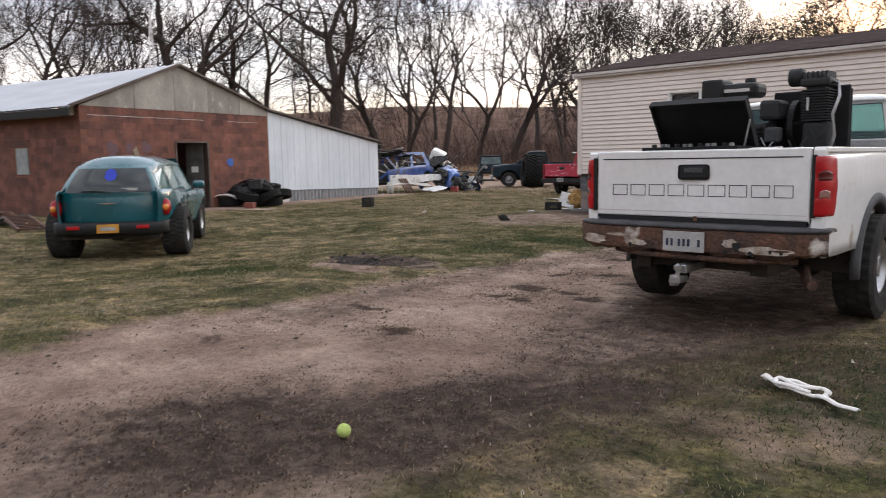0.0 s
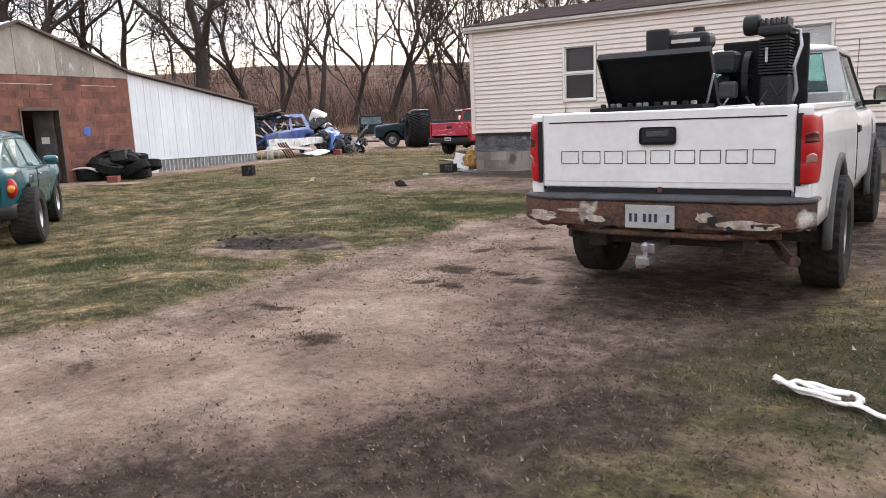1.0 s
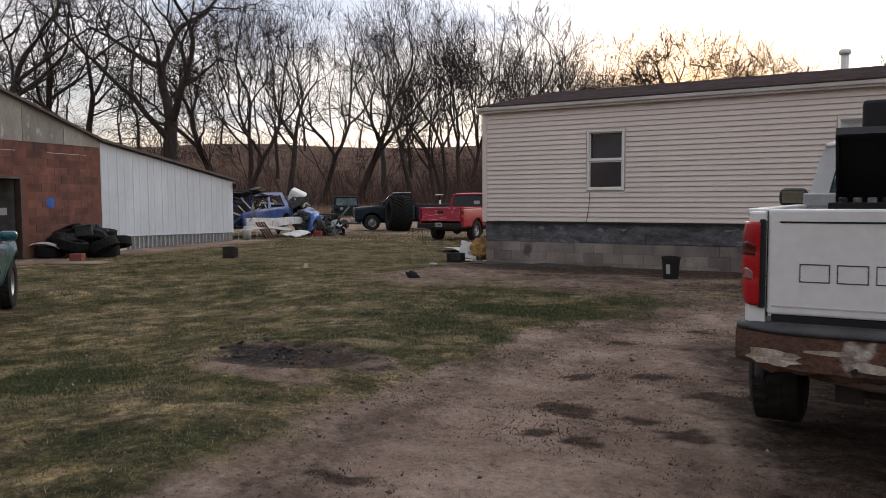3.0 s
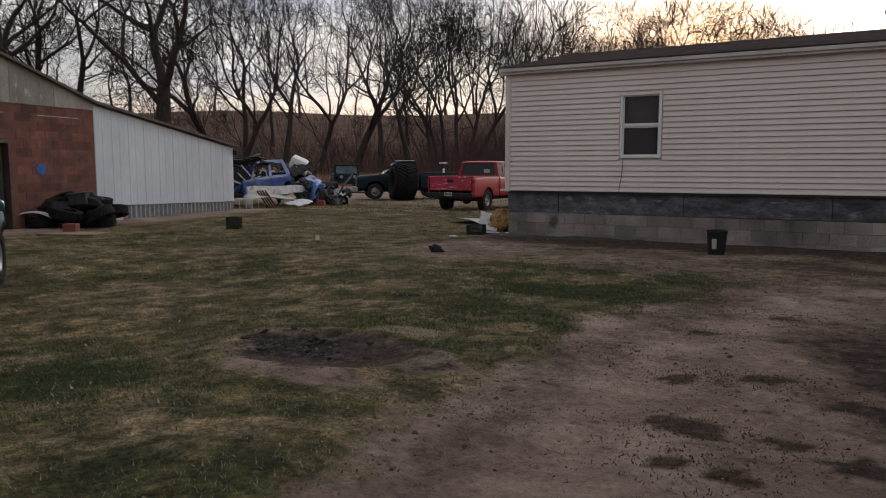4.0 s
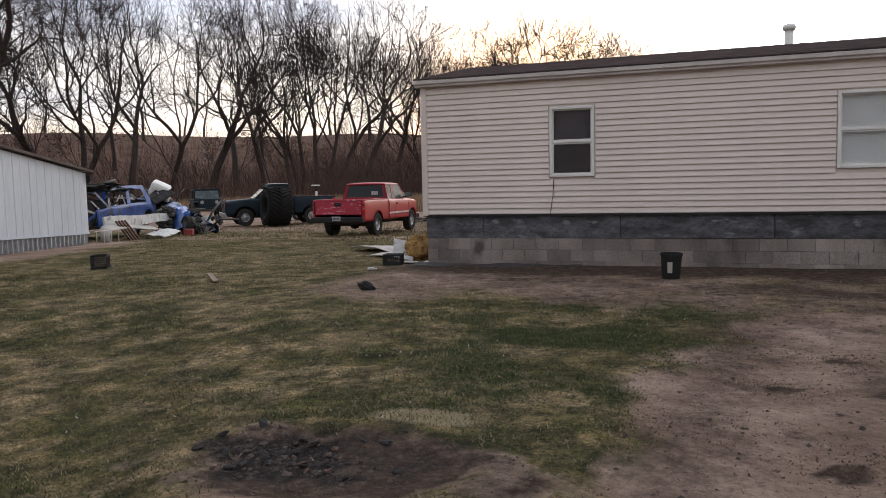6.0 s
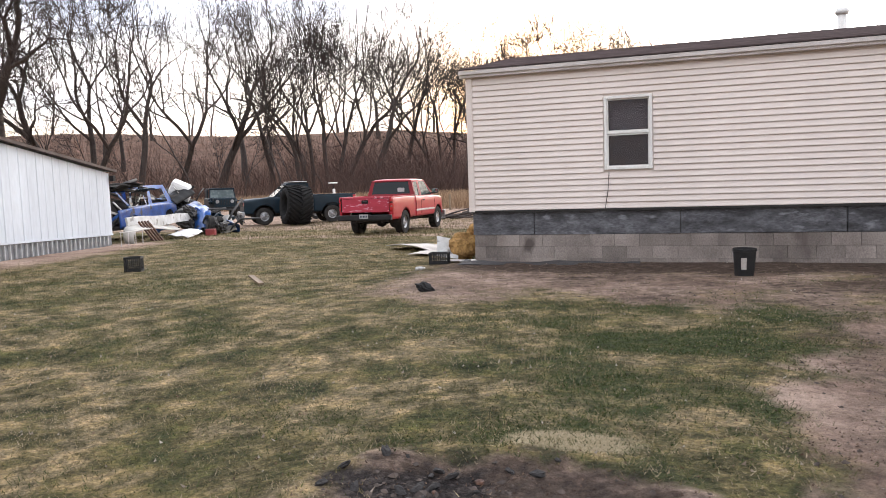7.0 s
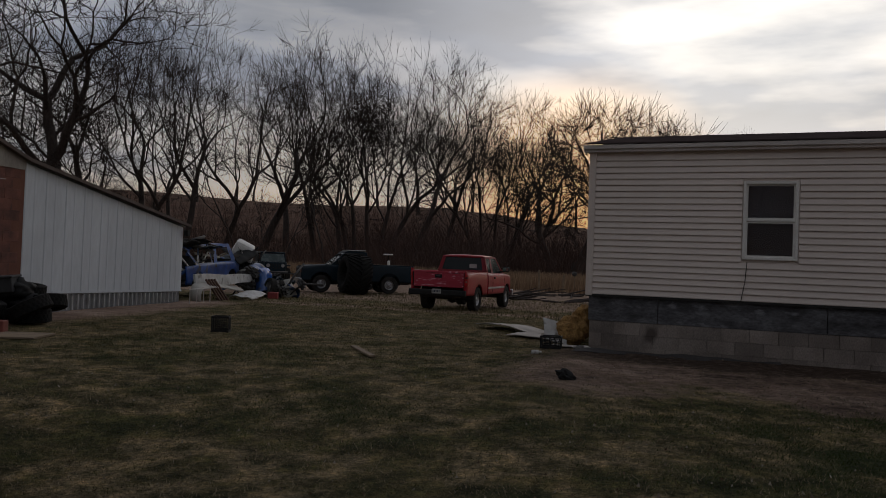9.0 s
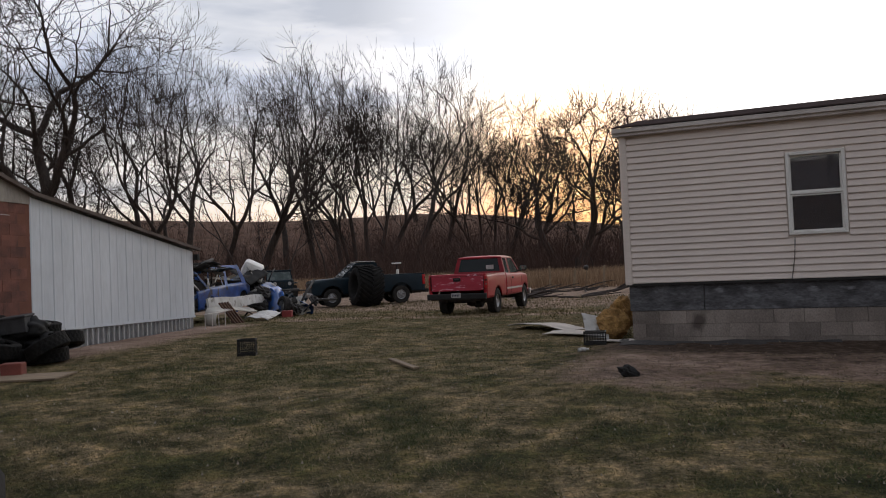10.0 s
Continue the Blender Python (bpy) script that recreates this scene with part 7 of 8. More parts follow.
def wreck():
    """Stripped blue car shell."""
    car = thing("blue_car_wreck", pose(-14.17, 7.33, 0.02, 2, -3, 15) @ Matrix.Scale(1.08, 4), "stripped blue car shell in the scrap pile", "car wreck")
    ys = [round(v, 3) for v in np.linspace(-1.9, 1.9, 40)]
    for s in (1, -1):
        bm = flank(0.82, ys, 0.35, lambda y: 0.92 - 0.06 * (y / 1.9) ** 2, (-1.2, 1.25), 0.36, 0.32, lambda y: 0.05 * (y / 1.9) ** 4)
        for v in bm.verts:
            v.co.x = (v.co.x + 0.03 * noise.noise(v.co * 2.5)) * s
        part("body_side", thicken(bm, 0.02), WRECK_PAINT, car, smooth=True)
        for q, mg, mt in (([(s * 0.78, -1.3, 0.88), (s * 0.78, -0.15, 0.88), (s * 0.62, -0.15, 1.46), (s * 0.62, -0.85, 1.42)], (0.06, 0.07, 0.08, 0.12), BLUE_PAINT),
                          ([(s * 0.80, -0.12, 0.80), (s * 0.80, 1.66, 0.80), (s * 0.64, 1.34, 1.48), (s * 0.64, 0.18, 1.48)], (0.16, 0.30, 0.13, 0.20), WRECK_BRIGHT)):
            if s < 0:
                q, mg = q[::-1], (mg[2], mg[1], mg[0], mg[3])
            fr, pn = frame_quad(q, mg, 0.05)
            part("door_opening", fr, mt, car)
    bm = bmesh.new()
    patch(bm, lambda u, v: ((2 * u - 1) * 0.64, -0.85 + 2.22 * v, 1.46 + 0.05 * (1 - (2 * u - 1) ** 2) + 0.05 * noise.noise(Vector((u * 3, v * 3, 2)))), 10, 10)
    part("roof", thicken(bm, 0.02), WRECK_PAINT, car, smooth=True)
    bm = bmesh.new()
    patch(bm, lambda u, v: ((2 * u - 1) * 0.76, 1.58 + 0.32 * v, 0.92 - 0.08 * v + 0.05 * noise.noise(Vector((u * 4, v * 3, 5)))), 10, 8)
    part("hood", thicken(bm, 0.02), WRECK_PAINT, car, smooth=True)
    part("cab_back", boxes((-0.74, 0.74, 1.50, 1.54, 0.4, 1.0)), DARK_JUNK, car)
    for x in (-0.42, 0.10):
        part("bench", boxes((x - 0.2, x + 0.24, 0.05, 0.25, 0.4, 1.12), bev=0.05), DARK_JUNK, car)
    part("floor_pan", boxes((-0.7, 0.7, -1.8, 1.8, 0.3, 0.38)), UNDER, car)
    part("seat", boxes((-0.6, 0.6, -0.6, -0.3, 0.4, 1.1), bev=0.05), SEAT, car)


def bent_panel(name, m, w, l, bow, curl, material, label, seed):
    bm = bmesh.new()
    def f(u, v):
        x, y = (u - 0.5) * w, (v - 0.5) * l
        return (x, y + 0, bow * (1 - (2 * u - 1) ** 2) + curl * (v - 0.5) ** 2 + 0.05 * noise.noise(Vector((u * 3 + seed, v * 4, seed))))
    patch(bm, f, 8, 14)
    single(name, m, label, "scrap panel", thicken(bm, 0.015), material, True)


def junk_pile():
    wreck()
    # long white panel lying along the pile, and a curled beige strip below it
    bm = boxes((-0.035, 0.035, 0.0, 5.2, -0.19, 0.19), bev=0.012)
    bmesh.ops.subdivide_edges(bm, edges=[e for e in bm.edges if abs(e.verts[0].co.y - e.verts[1].co.y) > 1], cuts=14)
    for v in bm.verts:
        k = v.co.y / 5.2
        v.co.z = v.co.z * (1 - 0.32 * k) + 0.015 * math.sin(k * 11)
        v.co.x += 0.05 * math.sin(k * 3.3) + 0.02 * math.sin(k * 14)
    single("white_side_panel", pose(-11.95, 4.80, 0.54, 0, -8, 17.0), "long dirty white body panel across the pile", "car panel", bm, WHITE_FOAM, False)
    def strip(u):
        k = u * 5.2
        if k < 1.0:
            a = radians(250 - 150 * k)
            return (0.26 + 0.26 * math.cos(a), 0.20 + 0.26 * math.sin(a))
        q = (k - 1.0) / 4.2
        return (0.215 + 3.4 * q, 0.456 - 0.10 * q + 0.05 * math.sin(q * 5))
    bm = bmesh.new()
    patch(bm, lambda u, v: (0.10 + 0.30 * (v - 0.5), strip(u)[0], strip(u)[1] - 0.02 + 0.14 * (0.5 - v)), 60, 3)
    single("beige_strip", pose(-11.62, 4.32, -0.02, 0, 0, 17.8), "long beige strip with a curled end on scrap", "car panel", thicken(bm, 0.03), BEIGE, True)
    bent_panel("white_hood", pose(-11.85, 7.2, 0.08, 4, 6, 20), 0.7, 1.6, 0.06, 0.05, WHITE_FOAM, "dented white hood lying on the ground", 4)
    bent_panel("blue_car_hood", pose(-13.6, 10.0, 0.86, 10, 30, 20), 0.5, 0.8, 0.10, 0.1, BLUE_PAINT, "crumpled blue panel on the pile", 5)
    bent_panel("dark_hood", pose(-14.6, 10.0, 1.15, 14, -18, 50), 0.7, 1.0, 0.08, 0.1, NAVY_PAINT, "dented dark hood on the pile", 6)
    bent_panel("black_door", pose(-14.9, 10.6, 1.25, 20, 12, 70), 0.7, 1.2, 0.10, 0.1, BLACK_STEEL, "black car door on the pile", 7)
    bent_panel("black_hood", pose(-13.9, 6.2, 1.58, -6, 8, 20), 1.1, 1.5, 0.08, 0.12, BLACK_STEEL, "black hood on the car wreck", 8)
    bent_panel("black_fender", pose(-14.0, 9.7, 1.28, 20, 24, 10), 0.6, 1.2, 0.1, 0.1, BLACK_STEEL, "black fender on the pile", 9)
    bm = boxes((-0.42, 0.42, -0.30, 0.30, -0.26, 0.30), bev=0.10)
    for v in bm.verts:
        v.co *= 1 + 0.22 * noise.noise(v.co * 1.9)
        v.co.x *= 1 - 0.35 * (v.co.z + 0.26)
    single("white_bag", pose(-14.32, 10.21, 1.50, 14, 24, 35), "bulging white plastic bag atop the pile", "bag", bm, WHITE_TRIM, False)
    # small white plastic tank at the foot
    single("white_drum", pose(-14.05, 11.9, 0.14, 0, 90, 60) @ Matrix.Scale(1.25, 4), "small pale plastic drum lying by the scrap", "drum", lathe(bmesh.new(), [(0.0, -0.32), (0.15, -0.31), (0.2, -0.26), (0.2, 0.26), (0.15, 0.31), (0.0, 0.32)], 20, "z"), WHITE_FOAM, True)
    single("red_box", pose(-12.0, 8.75, -0.08, 0, 0, 20), "small red metal box in the scrap", "box", boxes((-0.16, 0.16, -0.12, 0.12, 0, 0.22), bev=0.02), mat("worn_red_box", (0.30, 0.04, 0.04), (0.2, 0.03, 0.03), 0.6))
    th = thing("scrap_ladder", pose(-11.45, 5.55, -0.06, -38, 0, 100), "short rusty steel frame leaning on scrap", "frame")
    for x in (-0.24, -0.08, 0.08, 0.24):
        part("frame_rail", boxes((x - 0.026, x + 0.026, -0.026, 0.026, 0, 0.82), bev=0.006), RUST, th)
    for k in range(2):
        part("frame_rung", boxes((-0.27, 0.27, 0.027, 0.06, 0.14 + 0.48 * k, 0.20 + 0.48 * k)), RUST, th)
    th = thing("white_rail", pose(-11.05, 3.95, 0, 0, 0, 100), "low white pipe rail by the lean-to", "rail")
    for x in (-0.5, -0.15, 0.2, 0.55):
        part("rail_post", tube(bmesh.new(), [(x, 0, 0), (x, 0, 0.38)], 0.010, 7), FASCIA, th)
    part("rail_bar", tube(bmesh.new(), [(-0.55, 0, 0.38), (0.6, 0, 0.38)], 0.010, 7), FASCIA, th)
    # long dark frame rails sloping from the heap, pale car roof and blue-white fender beyond
    for k, (y, z, a, ln) in enumerate(((10.6, 1.05, -17, 3.4), (10.9, 0.90, -12, 3.8), (11.3, 0.75, -8, 3.0))):
        single("frame_rail", pose(-15.2 - 0.3 * k, y, z, a, 4 * k, -6 + 7 * k), "dark chassis rail lying across the scrap pile", "car part", boxes((-0.05, 0.05, -0.3, ln, -0.07, 0.07), bev=0.015), (BLACK_STEEL, DARK_JUNK, NAVY_PAINT)[k])
    bent_panel("white_car_roof", pose(-17.0, 13.4, 1.12, -8, 6, 30), 1.2, 1.9, 0.22, -0.1, WHITE_FOAM, "dirty white car roof behind the scrap pile", 21)
    bent_panel("blue_fender", pose(-13.35, 10.1, 0.66, 6, 68, 22), 0.50, 0.95, 0.12, 0.12, WRECK_BRIGHT, "bright blue fender leaning on the scrap pile", 22)
    me = wheel_mesh(0.33, 0.2, 0.2, 5, 24)
    for x, y, z, a, b in ((-12.5, 9.3, 0.26, 10, 60), (-12.9, 10.2, 0.28, 60, 10), (-13.6, 6.0, 1.62, 82, 20)):
        t = thing("scrap_car_wheel", pose(x, y, z, 0, a, b), "old wheel with tyre in the scrap pile", "wheel", "wheels in the scrap")
        for n, mm in zip(("tyre", "rim"), me):
            o = new(n, mm)
            o.parent = t
    rnd = random.Random(15)
    mats = (DARK_JUNK, BLACK_STEEL, NAVY_PAINT, DARK_JUNK, BEIGE, BLUE_PAINT, DARK_JUNK, NAVY_PAINT)
    for k in range(70):
        u = rnd.random()
        x, y = ((-13.8, 10.4), (-14.8, 10.6), (-14.0, 4.2), (-12.9, 9.9))[k % 4]
        x, y = x + rnd.uniform(-0.7, 0.7), y + rnd.uniform(-1.2, 1.2)
        z = rnd.uniform(0.08, (0.75, 1.2, 1.3, 0.4)[k % 4])
        m = pose(x, y, z, rnd.uniform(-50, 50), rnd.uniform(-50, 50), rnd.uniform(0, 360))
        if k % 3 == 0:
            pts = [(0, 0, 0), (rnd.uniform(0.2, 0.5), rnd.uniform(-0.1, 0.1), 0.05), (rnd.uniform(0.6, 1.3), rnd.uniform(-0.3, 0.3), rnd.uniform(-0.1, 0.2))]
            single("scrap_pipe", m, "bent dark pipe in the scrap pile", "pipe", tube(bmesh.new(), pts, rnd.uniform(0.02, 0.045), 8), mats[k % 4], True)
        elif k % 3 == 1:
            bent_panel("crumpled_sheet", m, rnd.uniform(0.3, 0.7), rnd.uniform(0.5, 1.1), rnd.uniform(0.03, 0.14), rnd.uniform(-0.3, 0.3), mats[rnd.randrange(8)], "crumpled car panel in the scrap pile", k)
        else:
            single("scrap_part", m, "dark engine part in the scrap pile", "scrap", lumpy(60 + k, rnd.uniform(0.14, 0.3), (1.2, 0.8, 0.7), 0.6, 3.0), mats[k % 4])
    for k in range(30):
        m = pose(-13.9 + rnd.uniform(-0.7, 0.7), 5.8 + rnd.uniform(-1.3, 1.3), rnd.uniform(1.50, 1.68), rnd.uniform(-14, 14), rnd.uniform(-14, 14), rnd.uniform(0, 360))
        if k % 2:
            bent_panel("crumpled_sheet", m, rnd.uniform(0.3, 0.6), rnd.uniform(0.5, 1.2), rnd.uniform(0.03, 0.14), rnd.uniform(-0.4, 0.4), (BLACK_STEEL, DARK_JUNK, NAVY_PAINT, DARK_JUNK, BLUE_PAINT)[k % 5], "crumpled car panel in the scrap pile", 200 + k)
        else:
            pts = [(0, 0, 0), (0.4, rnd.uniform(-0.15, 0.15), 0.06), (rnd.uniform(0.7, 1.3), rnd.uniform(-0.3, 0.3), rnd.uniform(-0.1, 0.2))]
            single("scrap_pipe", m, "bent dark pipe in the scrap pile", "pipe", tube(bmesh.new(), pts, rnd.uniform(0.02, 0.05), 8), (DARK_JUNK, BLACK_STEEL, RUST)[k % 3], True)
    # loose trim, pillars and strips over the wreck's side
    for k in range(26):
        yy = 4.9 + 0.15 * k if k < 17 else 9.7 + 0.14 * (k - 17)
        m = pose(-12.75 - 0.25 * rnd.random() - 0.25 * (yy - 4.9), yy, rnd.uniform(0.55, 1.45), rnd.uniform(-38, 38), rnd.uniform(-10, 10), 15 + rnd.uniform(-25, 25))
        ln = rnd.uniform(0.25, 0.75)
        bm = boxes((-0.015, 0.015, -ln, ln, -0.025 - 0.02 * (k % 3), 0.025), bev=0.006)
        for v in bm.verts:
            v.co.z += 0.12 * (v.co.y / ln) ** 2 * ((k % 4) - 1.5) * 0.5
        single("car_strip", m, "loose strip of car trim in the scrap pile", "car trim", bm, (WHITE_FOAM, BLACK_STEEL, BLUE_PAINT, BLACK_STEEL, BEIGE, DARK_JUNK)[k % 6])
    # fence posts and low branches at the back of the yard
    for k, (x, y, h) in enumerate(((-15.2, 30.4, 1.1), (-13.0, 30.2, 1.2), (-10.4, 29.5, 0.9), (-8.2, 29.4, 1.25), (-6.9, 29.6, 1.0), (-5.2, 29.3, 1.2), (-3.2, 29.0, 1.1))):
        single("fence_post", pose(x, y, -0.2, rnd.uniform(-4, 4), rnd.uniform(-5, 5), rnd.uniform(0, 90)), "weathered wooden fence post at the yard's end", "post", boxes((-0.05, 0.05, -0.05, 0.05, 0, h + 0.1), bev=0.012), OLD_WOOD)
    single("dark_feeder", pose(-5.6, 26.5, 1.02), "round dark target hanging beyond the fence", "target", lumpy(77, 0.13, amp=0.1), DARK_JUNK)
    single("feeder_post", pose(-5.6, 26.5, -0.2), "thin dark stake under the target", "stake", tube(bmesh.new(), [(0, 0, 0), (0.02, 0, 1.12)], 0.02, 6), OLD_WOOD)
    for k in range(16):
        x, y = rnd.uniform(-11, -1), rnd.uniform(17, 27)
        w = Wood()
        p, d = Vector((0, 0, 0.05)), Vector((1, rnd.uniform(-0.4, 0.4), 0.05)).normalized()
        for j in range(3):
            pts = [p + Vector((0, rnd.uniform(-0.2, 0.2), 0))]
            for q in range(5):
                d = (d + Vector((rnd.gauss(0, 0.15), rnd.gauss(0, 0.2), rnd.gauss(0, 0.06)))).normalized()
                pts.append(pts[-1] + d * rnd.uniform(0.25, 0.5))
            w.tube(pts, [0.05 - 0.007 * i for i in range(6)], 5)
        o = new("fallen_branch", w.mesh("fallen_branch", BARK))
        o.matrix_world = pose(x, y, ground_at(x, y), 0, 0, rnd.uniform(-30, 30))
        tagged(o, "fallen bare branch on the back yard", "branch", "fallen branches")
    # mast of two thin poles behind the workshop
    th = thing("mast", SHED @ pose(1.2, 7.0, 0), "thin two-legged metal mast behind the workshop", "mast")
    part("mast_leg", tube(bmesh.new(), [(-0.5, 0, 0), (0.0, 0, 7.2)], 0.03, 6), STEEL, th)
    part("mast_leg", tube(bmesh.new(), [(0.35, 0.2, 0), (0.0, 0, 7.2)], 0.03, 6), STEEL, th)


junk_pile()


# ---- stones and clods ----
def stones(name, n, x0, x1, y0, y1, seed, keep, lo, hi, material, label):
    """Many small faceted stones in one object."""
    r = np.random.RandomState(seed)
    x, y = r.uniform(x0, x1, n), r.uniform(y0, y1, n)
    k = r.uniform(0, 1, n) < keep(x, y)
    x, y = x[k], y[k]
    z = ground_z(x, y)
    n = len(x)
    base = np.array([(1, 0, 0), (0, 1, 0), (-1, 0, 0), (0, -1, 0), (0, 0, 1), (0, 0, -1)], dtype=np.float32)
    s = (lo + (hi - lo) * r.uniform(0, 1, n) ** 3)[:, None, None]
    jit = base[None] * r.uniform(0.55, 1.2, (n, 6, 3)) + r.uniform(-0.25, 0.25, (n, 6, 3))
    a = r.uniform(0, math.tau, n)
    ca, sa = np.cos(a)[:, None], np.sin(a)[:, None]
    v = jit * s
    v[..., 2] *= 0.6
    vx, vy = v[..., 0] * ca - v[..., 1] * sa, v[..., 0] * sa + v[..., 1] * ca
    v = np.stack([vx + x[:, None], vy + y[:, None], v[..., 2] + z[:, None]], -1)
    tri = np.array([(0, 1, 4), (1, 2, 4), (2, 3, 4), (3, 0, 4), (1, 0, 5), (2, 1, 5), (3, 2, 5), (0, 3, 5)])
    f = (tri[None] + 6 * np.arange(n)[:, None, None]).reshape(-1, 3)
    me = bpy.data.meshes.new(name)
    me.from_pydata(v.reshape(-1, 3).tolist(), [], f.tolist())
    me.materials.append(material)
    tagged(new(name, me), label, "stones", kind="stuff")


STONE = mat("road_stone", (0.31, 0.255, 0.215), (0.20, 0.16, 0.135), 0.9, scale=9, per="island")
CLOD = mat("dark_clod", (0.085, 0.062, 0.05), (0.05, 0.038, 0.032), 0.95, scale=9, per="island")
CHIP = mat("pale_litter", (0.45, 0.39, 0.31), (0.30, 0.25, 0.19), 0.8, scale=9, per="island")
stones("road_gravel", 9000, 4.0, 9.5, -16, -3.5, 61, lambda x, y: 0.8 * road_mask(x, y), 0.003, 0.009, STONE, "pale gravel pressed into the drive")
stones("dark_clods", 22000, 2.0, 9.5, -16, -3, 62, lambda x, y: 0.5 * np.maximum(dirt_masks(x, y)[1], 0.35 * road_mask(x, y) * (wob(x, y, 2.6, 17) > 0.25)), 0.004, 0.026, CLOD, "dark earth clods and leaf scraps")
stones("pit_rubble", 700, 2.1, 3.9, -10.3, -8.9, 63, lambda x, y: smooth(1.1, 0.5, np.hypot((x - 2.75) / 0.6, (y + 9.55) / 0.35)), 0.010, 0.042, CLOD, "dark rubble in the bare patch")
stones("pale_litter", 2600, -9, 9, -15, 3, 64, lambda x, y: 0.35 * (1 - np.maximum(dirt_masks(x, y)[0], dirt_masks(x, y)[1])), 0.003, 0.012, CHIP, "pale scraps and leaves scattered on the lawn")

# ---- bare trees ----
def grow(seed, height, girth, fork, depth, main, side, crook, lift, lean=0.0, stems=1, shoots=1, fan=4, twig=0.010, keep=0.9):
    """A bare tree by repeated forking: trunk and limbs in one mesh, boughs and twigs in another.
    fork: length of the first stretch by height; depth: number of forkings; main, side: angles of the leading and of the side shoot;
    lift: how strongly limbs bend upwards; lean: tilt of the stem; fan: twigs at each tip."""
    rnd = random.Random(seed)
    trunk, crown = Wood(), Wood()

    def across(d):
        u = d.cross(Vector((rnd.uniform(-1, 1), rnd.uniform(-1, 1), rnd.uniform(-0.6, 0.6)))).normalized()
        return u if u.length > 0.5 else Vector((1, 0, 0))

    def turned(d, u, deg):
        a = radians(deg)
        return (d * math.cos(a) + u * math.sin(a)).normalized()

    def path(p, d, length, n, wild, up):
        pts, dirs = [p], [d]
        for _ in range(n):
            d = (d + Vector((rnd.gauss(0, wild), rnd.gauss(0, wild), rnd.gauss(0, wild * 0.6) + up))).normalized()
            p = p + d * (length / n)
            pts.append(p)
            dirs.append(d)
        return pts, dirs

    def strip(pts, r0, r1):
        base = len(crown.v)
        sd = across(pts[-1] - pts[0])
        n = len(pts) - 1
        for i, p in enumerate(pts):
            r = r0 + (r1 - r0) * i / n
            crown.v += [p - sd * r, p + sd * r]
        for i in range(n):
            a = base + 2 * i
            crown.f.append((a, a + 1, a + 3, a + 2))

    def spray(p, d, length, r):
        """A side shoot with its own twigs."""
        pts, dirs = path(p, d, length, 3, crook * 1.4, lift * 0.6)
        strip(pts, r, twig * 0.8)
        for k in range(3):
            i = 1 + k % 3
            nd = turned(dirs[i], across(dirs[i]), rnd.uniform(25, 50))
            strip(path(pts[i], nd, length * rnd.uniform(0.35, 0.6), 2, crook, lift * 0.5)[0], twig * 0.95, twig * 0.6)

    def limb(p, d, length, r, lev):
        n = 5 if lev < 2 else 4 if lev < 4 else 3
        pts, dirs = path(p, d, length, n, crook * (0.75 if lev == 0 else 1.0), lift * (0.3 if lev == 0 else 1.0))
        end = max(r * (0.80 if lev else 0.74), twig)
        rad = [max(r + (end - r) * i / n, twig) for i in range(n + 1)]
        (trunk if lev < 3 else crown).tube(pts, rad, 9 if lev == 0 else 6 if lev < 3 else 4 if lev < 5 else 3)
        if lev >= 2:
            for _ in range(shoots):
                i = rnd.randrange(1, n)
                spray(pts[i], turned(dirs[i], across(dirs[i]), rnd.uniform(35, 70)), min(max(length * rnd.uniform(0.5, 0.9), 0.8), 2.2), max(twig * 1.1, r * 0.25))
        elif lev == 1 and rnd.random() < 0.6:
            i = rnd.randrange(1, n)
            limb(pts[i], turned(dirs[i], across(dirs[i]), rnd.uniform(40, 70)), length * 0.45, r * 0.34, max(depth - 2, 2))
        if lev >= depth:
            for _ in range(fan):
                nd = turned(dirs[-1], across(dirs[-1]), rnd.uniform(8, 34))
                strip(path(pts[-1], nd, max(length, 0.8) * rnd.uniform(0.9, 1.6), 3, crook, lift)[0], twig, twig * 0.55)
            return
        u = across(dirs[-1])
        if lev == 0:
            u = Vector((u.x, u.y, 0)).normalized()
        limb(pts[-1], turned(dirs[-1], u, rnd.uniform(*main)), length * (rnd.uniform(0.74, 0.92) if lev else rnd.uniform(0.5, 0.7)), end * rnd.uniform(0.80, 0.90), lev + 1)
        if rnd.random() < keep or lev < 2:
            limb(pts[-1], turned(dirs[-1], -u, rnd.uniform(*side)), length * (rnd.uniform(0.60, 0.86) if lev else rnd.uniform(0.45, 0.7)), end * rnd.uniform(0.60, 0.76), lev + 1)
        if lev < 2 and rnd.random() < 0.7:
            limb(pts[-2], turned(dirs[-2], u.cross(dirs[-2]).normalized() * rnd.choice((-1, 1)), rnd.uniform(*side)), length * rnd.uniform(0.45, 0.65), end * rnd.uniform(0.5, 0.62), lev + 1)

    for k in range(stems):
        tilt = lean + (0.22 * (k - (stems - 1) / 2) + rnd.uniform(-0.06, 0.06) if stems > 1 else 0)
        limb(Vector((0.28 * k, 0.14 * (k % 2), -0.3)), Vector((tilt, rnd.uniform(-0.12, 0.12), 1)).normalized(), height * fork * (1 if k == 0 else rnd.uniform(0.75, 1.15)), girth * (1 if k == 0 else 0.82), 0)
    trunk.tube([Vector((0, 0, -0.5)), Vector((0, 0, 0.1)), Vector((lean * 0.8, 0, 0.8))], [girth * 1.55, girth * 1.2, girth * 0.98], 10)
    tall = max(p.z for p in crown.v)
    for w in (trunk, crown):
        w.v = [p * (height / tall) for p in w.v]
    return trunk.mesh("trunk", BARK), crown.mesh("crown", TWIG)


